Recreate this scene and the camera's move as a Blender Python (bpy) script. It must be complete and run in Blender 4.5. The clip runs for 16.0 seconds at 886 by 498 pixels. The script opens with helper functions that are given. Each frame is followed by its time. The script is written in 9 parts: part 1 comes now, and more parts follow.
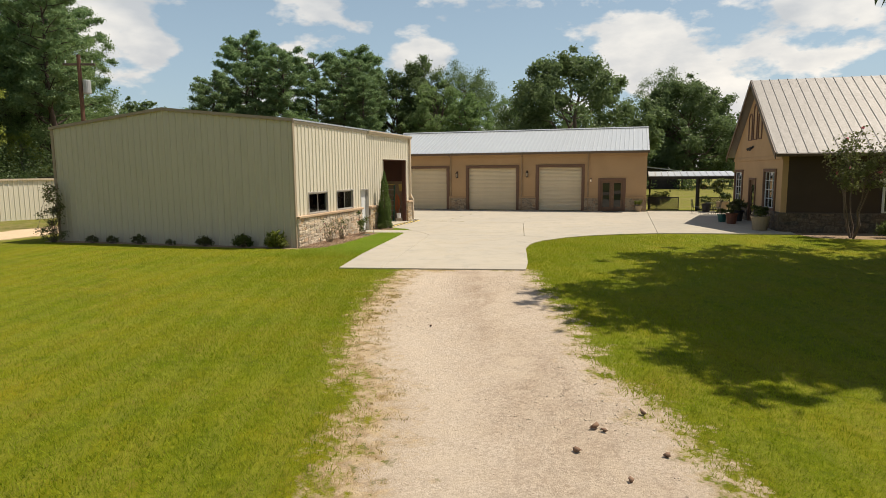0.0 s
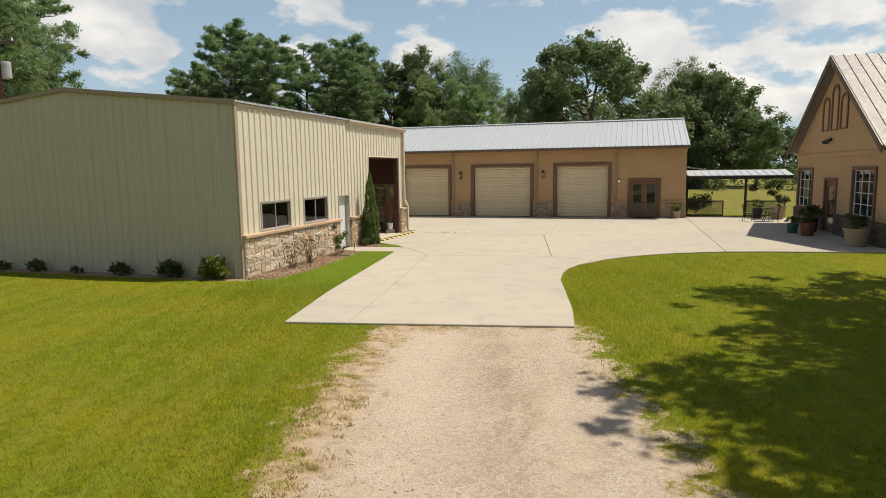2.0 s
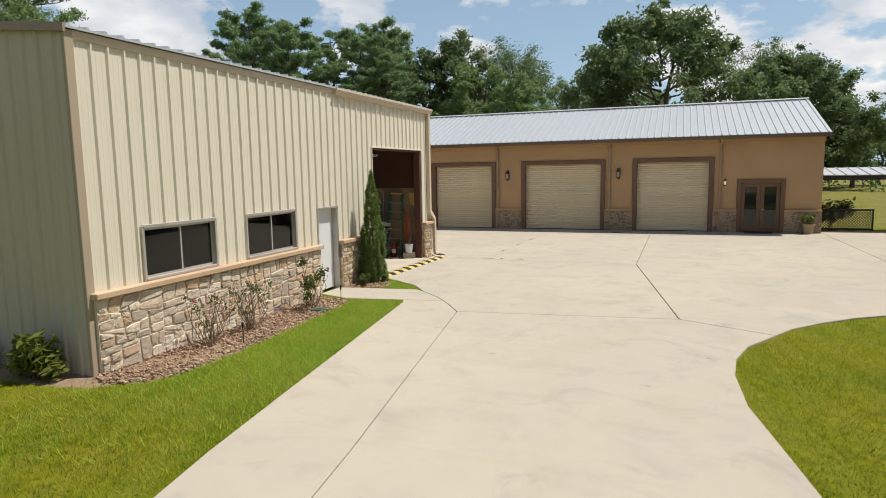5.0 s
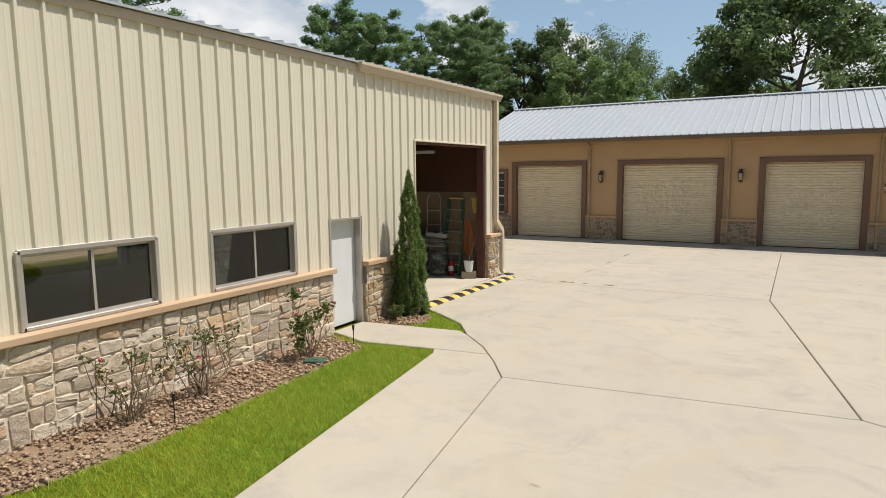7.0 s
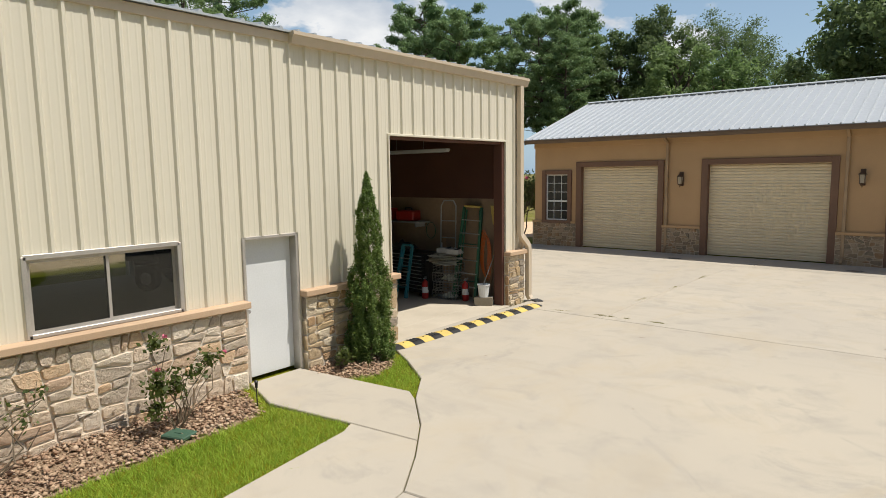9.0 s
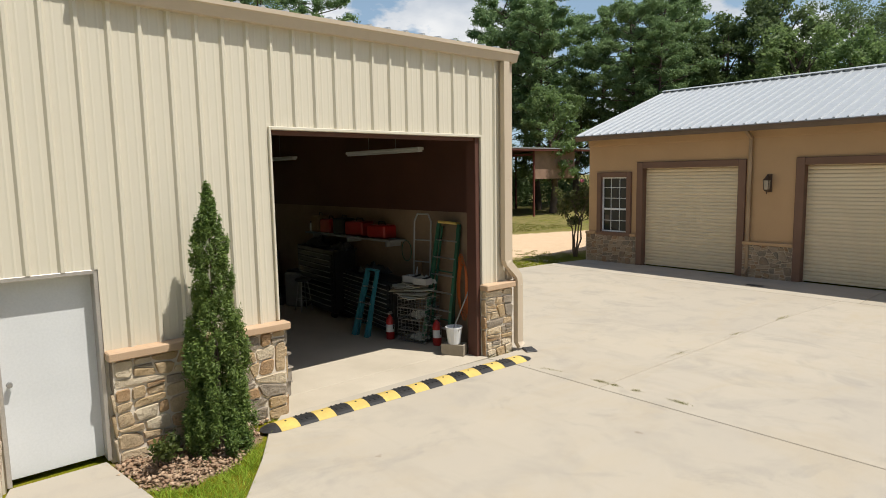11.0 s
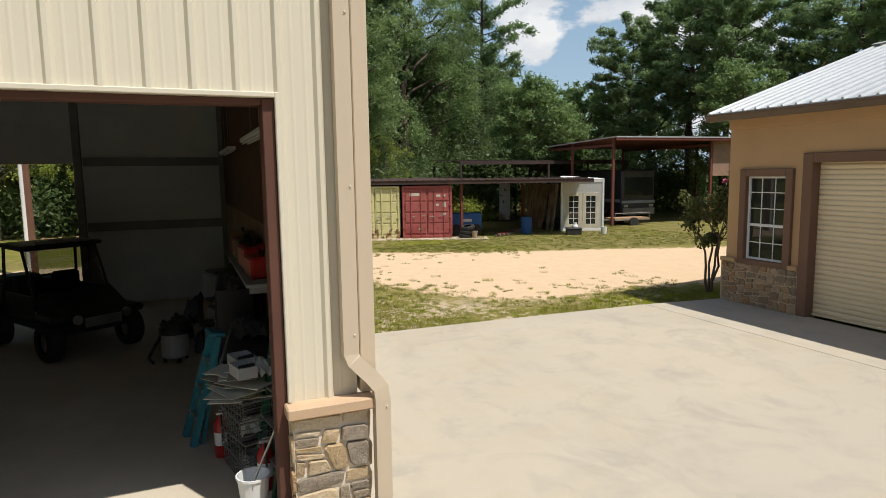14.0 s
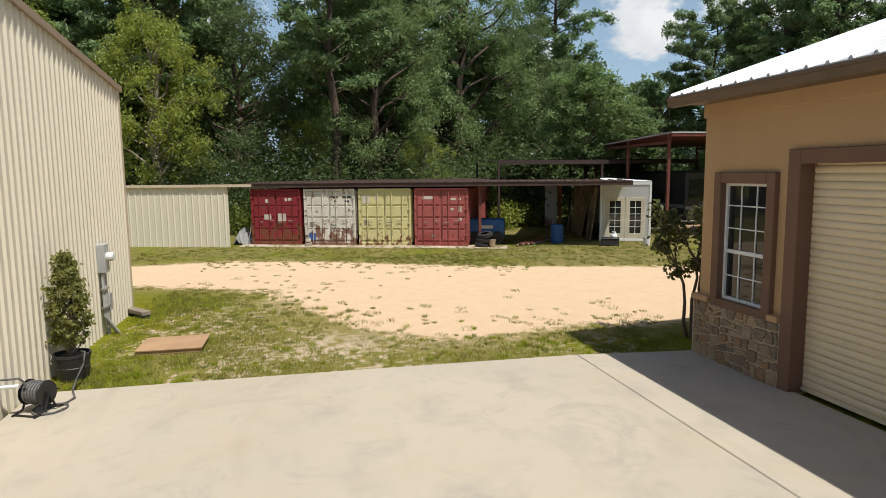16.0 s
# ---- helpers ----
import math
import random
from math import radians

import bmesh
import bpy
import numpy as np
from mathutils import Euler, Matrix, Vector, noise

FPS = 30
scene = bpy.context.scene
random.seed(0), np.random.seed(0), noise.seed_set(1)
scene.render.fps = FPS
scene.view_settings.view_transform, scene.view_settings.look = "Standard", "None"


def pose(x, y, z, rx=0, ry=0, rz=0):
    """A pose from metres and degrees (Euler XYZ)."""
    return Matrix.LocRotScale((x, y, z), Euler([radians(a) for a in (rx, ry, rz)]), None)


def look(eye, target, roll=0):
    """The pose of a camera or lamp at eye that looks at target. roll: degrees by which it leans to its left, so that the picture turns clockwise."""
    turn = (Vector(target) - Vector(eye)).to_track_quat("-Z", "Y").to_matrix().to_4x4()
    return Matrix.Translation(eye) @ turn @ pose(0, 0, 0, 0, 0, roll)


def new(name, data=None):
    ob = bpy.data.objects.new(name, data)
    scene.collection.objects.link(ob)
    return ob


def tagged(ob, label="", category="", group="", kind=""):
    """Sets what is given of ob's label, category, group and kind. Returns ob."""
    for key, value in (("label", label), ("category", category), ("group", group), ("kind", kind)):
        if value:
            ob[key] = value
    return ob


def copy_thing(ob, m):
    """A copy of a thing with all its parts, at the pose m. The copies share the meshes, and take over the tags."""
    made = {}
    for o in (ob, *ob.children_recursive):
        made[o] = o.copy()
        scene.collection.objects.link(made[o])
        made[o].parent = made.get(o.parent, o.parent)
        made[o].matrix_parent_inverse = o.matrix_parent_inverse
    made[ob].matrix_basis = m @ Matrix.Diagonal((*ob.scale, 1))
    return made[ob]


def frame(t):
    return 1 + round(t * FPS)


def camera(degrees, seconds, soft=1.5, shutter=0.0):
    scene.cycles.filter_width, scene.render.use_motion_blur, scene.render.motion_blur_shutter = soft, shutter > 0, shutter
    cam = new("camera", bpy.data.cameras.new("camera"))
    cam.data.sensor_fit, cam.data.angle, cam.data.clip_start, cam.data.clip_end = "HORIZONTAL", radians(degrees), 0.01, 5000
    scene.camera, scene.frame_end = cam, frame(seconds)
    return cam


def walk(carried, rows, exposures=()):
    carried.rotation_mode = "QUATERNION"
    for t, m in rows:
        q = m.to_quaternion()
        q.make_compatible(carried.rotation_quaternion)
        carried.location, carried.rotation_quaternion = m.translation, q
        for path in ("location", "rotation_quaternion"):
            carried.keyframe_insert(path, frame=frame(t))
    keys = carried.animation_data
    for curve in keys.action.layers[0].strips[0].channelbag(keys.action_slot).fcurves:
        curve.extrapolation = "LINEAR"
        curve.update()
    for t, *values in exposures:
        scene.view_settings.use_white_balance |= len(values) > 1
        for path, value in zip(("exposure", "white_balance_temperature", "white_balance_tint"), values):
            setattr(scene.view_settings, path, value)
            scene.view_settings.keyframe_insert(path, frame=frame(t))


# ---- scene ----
cam = camera(70.8, 16.0, 0.9)
# seconds, eye, target, roll
PATH = [
    (0, (-0.253, 0.586, 2.949), (-0.824, 2.486, 2.699), -0.5),
    (0.5, (-0.687, 2.168, 2.945), (-1.258, 4.069, 2.698), -0.6),
    (1, (-1.136, 3.718, 2.962), (-1.71, 5.618, 2.715), -0.7),
    (1.5, (-1.656, 5.31, 2.959), (-2.232, 7.209, 2.71), -0.8),
    (2, (-2.206, 7.135, 2.982), (-2.782, 9.034, 2.73), -0.8),
    (2.5, (-2.758, 9.085, 2.975), (-3.334, 10.984, 2.72), -0.8),
    (3, (-3.308, 10.847, 2.971), (-3.88, 12.746, 2.714), -0.7),
    (5.5, (-5.128, 16.953, 2.869), (-5.89, 18.786, 2.622), -0.8),
    (6, (-5.337, 17.992, 2.891), (-6.168, 19.794, 2.642), -0.5),
    (6.5, (-5.489, 19.007, 2.902), (-6.397, 20.771, 2.654), -0.6),
    (7, (-5.556, 19.986, 2.907), (-6.538, 21.71, 2.66), -0.6),
    (7.5, (-5.514, 20.921, 2.909), (-6.569, 22.602, 2.664), -0.7),
    (8, (-5.438, 21.911, 2.908), (-6.566, 23.544, 2.665), -0.7),
    (8.5, (-5.395, 22.894, 2.879), (-6.593, 24.478, 2.643), -0.9),
    (9, (-5.322, 23.879, 2.897), (-6.584, 25.413, 2.659), -0.8),
    (11.5, (-5.92, 29.245, 2.978), (-7.482, 30.472, 2.744), -0.9),
    (12, (-6.221, 30.279, 2.983), (-7.844, 31.424, 2.745), -0.7),
    (12.5, (-6.6, 31.335, 2.989), (-8.289, 32.38, 2.75), -0.7),
    (13, (-7.071, 32.37, 2.994), (-8.813, 33.321, 2.753), -0.7),
    (13.5, (-7.582, 33.361, 2.972), (-9.373, 34.218, 2.733), -0.8),
    (14, (-8.008, 34.52, 2.987), (-9.84, 35.287, 2.746), -0.8),
    (14.5, (-8.414, 35.807, 2.986), (-10.277, 36.491, 2.744), -0.7),
    (15, (-8.86, 37.095, 2.988), (-10.753, 37.695, 2.748), -0.6),
    (15.5, (-9.25, 38.431, 2.979), (-11.166, 38.952, 2.74), -0.6),
    (16, (-9.615, 39.601, 3.011), (-11.551, 40.045, 2.772), -0.6),
]
# the picture starts a little warm and settles as the camera reaches the concrete
walk(cam, [(t, look(eye, target, roll)) for t, eye, target, roll in PATH], [(0.0, 0.0, 7050, 10), (3.2, 0.0, 6800, 10), (5.3, 0.0, 6500, 10), (16.0, 0.0, 6500, 10)])

# ---- daylight ----
SUN_TO = Vector((0.42, 0.22, 1.0)).normalized()
world = bpy.data.worlds.new("sky")
scene.world = world
world.use_nodes = True
wn, wl = world.node_tree.nodes, world.node_tree.links
wn.clear()
w_out = wn.new("ShaderNodeOutputWorld")
w_bg = wn.new("ShaderNodeBackground")
w_bg.inputs["Strength"].default_value = 0.095
w_sky = wn.new("ShaderNodeTexSky")
w_sky.sky_type = "NISHITA"
w_sky.sun_disc = False
w_sky.sun_elevation = math.asin(SUN_TO.z)
w_sky.sun_rotation = math.atan2(SUN_TO.x, SUN_TO.y)
w_sky.air_density, w_sky.dust_density, w_sky.ozone_density = 1.0, 1.2, 1.2
# fair-weather cumulus: noise stretched along the horizon
w_tc = wn.new("ShaderNodeTexCoord")
w_sep = wn.new("ShaderNodeSeparateXYZ")
wl.new(w_tc.outputs["Generated"], w_sep.inputs[0])
w_map = wn.new("ShaderNodeMapping")
w_map.inputs["Scale"].default_value = (1.0, 1.0, 2.1)
w_map.inputs["Location"].default_value = (0.37, 0.12, 0.05)
wl.new(w_tc.outputs["Generated"], w_map.inputs[0])
w_n1 = wn.new("ShaderNodeTexNoise")
w_n1.inputs["Scale"].default_value, w_n1.inputs["Detail"].default_value, w_n1.inputs["Roughness"].default_value = 5.0, 12.0, 0.56
wl.new(w_map.outputs[0], w_n1.inputs["Vector"])
w_r1 = wn.new("ShaderNodeMapRange")
w_r1.inputs["From Min"].default_value, w_r1.inputs["From Max"].default_value = 0.53, 0.585
# banks of cumulus: direction, reach, thickening
BANKS = (((0.05, 0.985, 0.155), 0.19, 0.145), ((0.23, 0.96, 0.14), 0.18, 0.10), ((-0.45, 0.86, 0.24), 0.13, 0.13), ((-0.69, 0.69, 0.245), 0.17, 0.11),
         ((-0.31, 0.932, 0.175), 0.08, 0.14), ((-0.64, 0.75, 0.18), 0.05, 0.10), ((-0.83, 0.50, 0.24), 0.11, 0.15), ((-0.10, 0.98, 0.12), 0.10, 0.08))
thick = w_n1.outputs["Fac"]
for bank_dir, reach, gain in BANKS:
    far = wn.new("ShaderNodeVectorMath")
    far.operation = "DISTANCE"
    far.inputs[1].default_value = bank_dir
    wl.new(w_tc.outputs["Generated"], far.inputs[0])
    fall = wn.new("ShaderNodeMapRange")
    fall.interpolation_type = "SMOOTHSTEP"
    for key, val in zip(("From Min", "From Max", "To Min", "To Max"), (reach, 0.0, 0.0, gain)):
        fall.inputs[key].default_value = val
    wl.new(far.outputs["Value"], fall.inputs["Value"])
    add = wn.new("ShaderNodeMath")
    wl.new(thick, add.inputs[0])
    wl.new(fall.outputs["Result"], add.inputs[1])
    thick = add.outputs[0]
wl.new(thick, w_r1.inputs["Value"])
w_n2 = wn.new("ShaderNodeTexNoise")
w_n2.inputs["Scale"].default_value, w_n2.inputs["Detail"].default_value = 9.0, 8.0
wl.new(w_map.outputs[0], w_n2.inputs["Vector"])
w_cc = wn.new("ShaderNodeValToRGB")
w_cc.color_ramp.elements[0].position, w_cc.color_ramp.elements[0].color = 0.36, (6.3, 6.7, 7.3, 1)
w_cc.color_ramp.elements[1].position, w_cc.color_ramp.elements[1].color = 0.66, (10.2, 10.1, 9.9, 1)
wl.new(w_n2.outputs["Fac"], w_cc.inputs["Fac"])
w_mix = wn.new("ShaderNodeMix")
w_mix.data_type = "RGBA"
w_low = wn.new("ShaderNodeMapRange")
w_low.inputs["From Min"].default_value, w_low.inputs["From Max"].default_value = 0.62, 0.12
w_low.inputs["To Min"].default_value = 0.25
wl.new(w_sep.outputs["Z"], w_low.inputs["Value"])
w_cov = wn.new("ShaderNodeMath")
w_cov.operation = "MULTIPLY"
wl.new(w_r1.outputs["Result"], w_cov.inputs[0])
wl.new(w_low.outputs["Result"], w_cov.inputs[1])
# pale summer haze low in the sky
w_hz = wn.new("ShaderNodeMapRange")
w_hz.inputs["From Min"].default_value, w_hz.inputs["From Max"].default_value = 0.65, 0.0
w_hz.inputs["To Max"].default_value = 0.62
wl.new(w_sep.outputs["Z"], w_hz.inputs["Value"])
w_hm = wn.new("ShaderNodeMix")
w_hm.data_type = "RGBA"
w_hm.inputs["B"].default_value = (5.0, 7.2, 9.2, 1)
wl.new(w_hz.outputs["Result"], w_hm.inputs["Factor"])
wl.new(w_sky.outputs[0], w_hm.inputs["A"])
wl.new(w_cov.outputs[0], w_mix.inputs["Factor"])
wl.new(w_hm.outputs["Result"], w_mix.inputs["A"])
wl.new(w_cc.outputs["Color"], w_mix.inputs["B"])
wl.new(w_mix.outputs["Result"], w_bg.inputs["Color"])
wl.new(w_bg.outputs[0], w_out.inputs[0])

sun = new("sun", bpy.data.lights.new("sun", "SUN"))
sun.data.energy, sun.data.angle, sun.data.color = 4.9, radians(0.53), (1.0, 0.955, 0.885)
sun.matrix_basis = look(SUN_TO * 60, (0, 0, 0))

# ---- mesh kit ----
class MB:
    """Collects vertices and faces of one mesh."""

    def __init__(self):
        self.v, self.f = [], []

    def add(self, verts, faces, m=None):
        n = len(self.v)
        self.v += [tuple(m @ Vector(p)) for p in verts] if m else [tuple(p) for p in verts]
        self.f += [tuple(i + n for i in f) for f in faces]
        return self

    def box(self, x0, x1, y0, y1, z0, z1, c=0.0, m=None):
        x0, x1 = min(x0, x1), max(x0, x1)
        y0, y1 = min(y0, y1), max(y0, y1)
        z0, z1 = min(z0, z1), max(z0, z1)
        c = min(c, 0.45 * min(x1 - x0, y1 - y0, z1 - z0))
        if c <= 0:
            v = [(x, y, z) for x in (x0, x1) for y in (y0, y1) for z in (z0, z1)]
            return self.add(v, [(0, 1, 3, 2), (4, 6, 7, 5), (0, 4, 5, 1), (2, 3, 7, 6), (0, 2, 6, 4), (1, 5, 7, 3)], m)
        v, idx = [], {}
        for i, (x, sx) in enumerate(((x0, 1), (x1, -1))):
            for j, (y, sy) in enumerate(((y0, 1), (y1, -1))):
                for k, (z, sz) in enumerate(((z0, 1), (z1, -1))):
                    for a in range(3):
                        idx[i, j, k, a] = len(v)
                        v.append((x + (a != 0) * sx * c, y + (a != 1) * sy * c, z + (a != 2) * sz * c))
        q = lambda *s: tuple(idx[t] for t in s)  # noqa: E731
        f = []
        for s in (0, 1):
            f.append(q((s, 0, 0, 0), (s, 0, 1, 0), (s, 1, 1, 0), (s, 1, 0, 0))[:: 1 if s == 0 else -1])
            f.append(q((0, s, 0, 1), (1, s, 0, 1), (1, s, 1, 1), (0, s, 1, 1))[:: 1 if s == 0 else -1])
            f.append(q((0, 0, s, 2), (0, 1, s, 2), (1, 1, s, 2), (1, 0, s, 2))[:: 1 if s == 0 else -1])
        for p in (0, 1):
            for r in (0, 1):
                w = 1 if p == r else -1
                f.append(q((p, r, 0, 0), (p, r, 0, 1), (p, r, 1, 1), (p, r, 1, 0))[::-w])
                f.append(q((p, 0, r, 0), (p, 1, r, 0), (p, 1, r, 2), (p, 0, r, 2))[::-w])
                f.append(q((0, p, r, 1), (0, p, r, 2), (1, p, r, 2), (1, p, r, 1))[::-w])
        for i in (0, 1):
            for j in (0, 1):
                for k in (0, 1):
                    f.append(q((i, j, k, 0), (i, j, k, 1), (i, j, k, 2))[:: 1 if (i + j + k) % 2 == 1 else -1])
        return self.add(v, f, m)

    def cyl(self, p0, p1, r0, r1=None, n=10, caps=True):
        p0, p1 = Vector(p0), Vector(p1)
        r1 = r0 if r1 is None else r1
        d = (p1 - p0).normalized()
        a = d.orthogonal().normalized()
        b = d.cross(a)
        ring = [(math.cos(2 * math.pi * i / n), math.sin(2 * math.pi * i / n)) for i in range(n)]
        v = [p0 + (a * c + b * s) * r0 for c, s in ring] + [p1 + (a * c + b * s) * r1 for c, s in ring]
        f = [(i, (i + 1) % n, n + (i + 1) % n, n + i) for i in range(n)]
        if caps:
            f += [tuple(range(n))[::-1], tuple(range(n, 2 * n))]
        return self.add(v, f)

    def tube(self, pts, r, n=6):
        for a, b in zip(pts, pts[1:]):
            self.cyl(a, b, r, r, n)
        return self

    def prism(self, poly, z0, z1):
        n = len(poly)
        v = [(x, y, z0) for x, y in poly] + [(x, y, z1) for x, y in poly]
        f = [tuple(range(n))[::-1], tuple(range(n, 2 * n))] + [(i, (i + 1) % n, n + (i + 1) % n, n + i) for i in range(n)]
        return self.add(v, f)

    def lathe(self, prof, n=16, m=None):
        v = [(r * math.cos(2 * math.pi * i / n), r * math.sin(2 * math.pi * i / n), z) for r, z in prof for i in range(n)]
        f = [(k * n + i, k * n + (i + 1) % n, (k + 1) * n + (i + 1) % n, (k + 1) * n + i) for k in range(len(prof) - 1) for i in range(n)]
        return self.add(v, f, m)

    def plate(self, u0, u1, z0, z1, thick, holes, at, top=None, ubreaks=()):
        """A wall with openings through it; at(u, depth, z) gives the place."""
        us = sorted({u0, u1, *ubreaks, *(h[0] for h in holes), *(h[1] for h in holes)})
        zs = sorted({z0, z1, *(h[2] for h in holes), *(h[3] for h in holes)})
        us, zs = [u for u in us if u0 <= u <= u1], [z for z in zs if z0 <= z <= z1]
        solid = lambda i, k: 0 <= i < len(us) - 1 and 0 <= k < len(zs) - 1 and not any(  # noqa: E731
            h[0] <= us[i] and us[i + 1] <= h[1] and h[2] <= zs[k] and zs[k + 1] <= h[3] for h in holes)
        for i in range(len(us) - 1):
            for k in range(len(zs) - 1):
                if not solid(i, k):
                    continue
                a, b, c = us[i], us[i + 1], zs[k]
                da, db = (top(a), top(b)) if top and k == len(zs) - 2 else (zs[k + 1], zs[k + 1])
                p = [at(a, 0, c), at(b, 0, c), at(b, 0, db), at(a, 0, da), at(a, thick, c), at(b, thick, c), at(b, thick, db), at(a, thick, da)]
                f = [(0, 1, 2, 3), (7, 6, 5, 4)]
                f += [(4, 0, 3, 7)] * (not solid(i - 1, k)) + [(1, 5, 6, 2)] * (not solid(i + 1, k))
                f += [(4, 5, 1, 0)] * (not solid(i, k - 1)) + [(3, 2, 6, 7)] * (not solid(i, k + 1))
                self.add(p, f)
        return self.weld()

    def weld(self):
        seen, remap, verts = {}, [], []
        for p in self.v:
            k = tuple(round(c, 4) for c in p)
            if k not in seen:
                seen[k] = len(verts)
                verts.append(p)
            remap.append(seen[k])
        self.v = verts
        self.f = [f for f in (tuple(dict.fromkeys(remap[i] for i in f)) for f in self.f) if len(f) > 2]
        return self

    def sheet(self, u0, u1, z0, z1, step, holes, at, top=None, high=0.034, foot=0.08, head=0.03, phase=0.0, first=0.0):
        """Ribbed cladding as one folded sheet, cut round the openings."""
        pts, u = {u0: 0.0, u1: 0.0}, math.ceil((u0 + foot / 2 - phase) / step) * step + phase
        while u < u1 - foot / 2:
            pts.update({u - foot / 2: 0.0, u - head / 2: high, u + head / 2: high, u + foot / 2: 0.0})
            for k in (1, 2):
                q = u + step * k / 3
                if q + 0.02 < u1 and step > 0.25:
                    pts.update({q - 0.018: 0.0, q: 0.0035, q + 0.018: 0.0})
            u += step
        keys = sorted(pts)

        def depth(x):
            for a, b in zip(keys, keys[1:]):
                if a <= x <= b:
                    return pts[a] + (pts[b] - pts[a]) * (x - a) / (b - a)
            return 0.0

        for h in holes:
            for x in h[:2]:
                if u0 < x < u1:
                    pts[x] = depth(x)
        if top:
            pts.setdefault(first, depth(first))
        us = sorted(pts)
        for a, b in zip(us, us[1:]):
            mid, lo, spans = (a + b) / 2, z0, []
            for h in sorted((h[2], h[3]) for h in holes if h[0] < mid < h[1]):
                if h[0] > lo:
                    spans.append((lo, h[0]))
                lo = max(lo, h[1])
            spans.append((lo, None))
            for c, d in spans:
                da, db = (d, d) if d else ((top(a), top(b)) if top else (z1, z1))
                self.add([at(a, -pts[a] - 0.004, c), at(b, -pts[b] - 0.004, c), at(b, -pts[b] - 0.004, db), at(a, -pts[a] - 0.004, da)], [(0, 1, 2, 3)])
        return self

    def mesh(self, name, material, smooth=False):
        me = bpy.data.meshes.new(name)
        me.from_pydata(self.v, [], self.f)
        me.materials.append(material)
        if smooth:
            me.polygons.foreach_set("use_smooth", [True] * len(me.polygons))
        me.update()
        return me


def thing(name, label, category, group="", kind=""):
    ob = new(name)
    ob.empty_display_size = 0.1
    return tagged(ob, label, category, group, kind)


def part(name, mb, material, parent, label="", smooth=False):
    """One mesh object under a thing or a part."""
    ob = new(name, mb.mesh(name, material, smooth))
    if parent:
        ob.parent = parent
    return tagged(ob, label)


def solo(name, mb, material, label, category, group="", kind="", smooth=False, m=None):
    ob = tagged(part(name, mb, material, None, smooth=smooth), label, category, group, kind)
    if m:
        ob.matrix_basis = m
    return ob


def raw(name, verts, faces, material, smooth=False):
    """A mesh from numpy arrays of equal-sided faces."""
    me = bpy.data.meshes.new(name)
    k = faces.shape[1]
    me.vertices.add(len(verts))
    me.vertices.foreach_set("co", verts.astype(np.float32).ravel())
    me.loops.add(faces.size)
    me.loops.foreach_set("vertex_index", faces.astype(np.int32).ravel())
    me.polygons.add(len(faces))
    me.polygons.foreach_set("loop_start", np.arange(0, faces.size, k, dtype=np.int32))
    me.polygons.foreach_set("loop_total", np.full(len(faces), k, dtype=np.int32))
    if smooth:
        me.polygons.foreach_set("use_smooth", np.ones(len(faces), dtype=bool))
    me.update(calc_edges=True)
    me.materials.append(material)
    return me


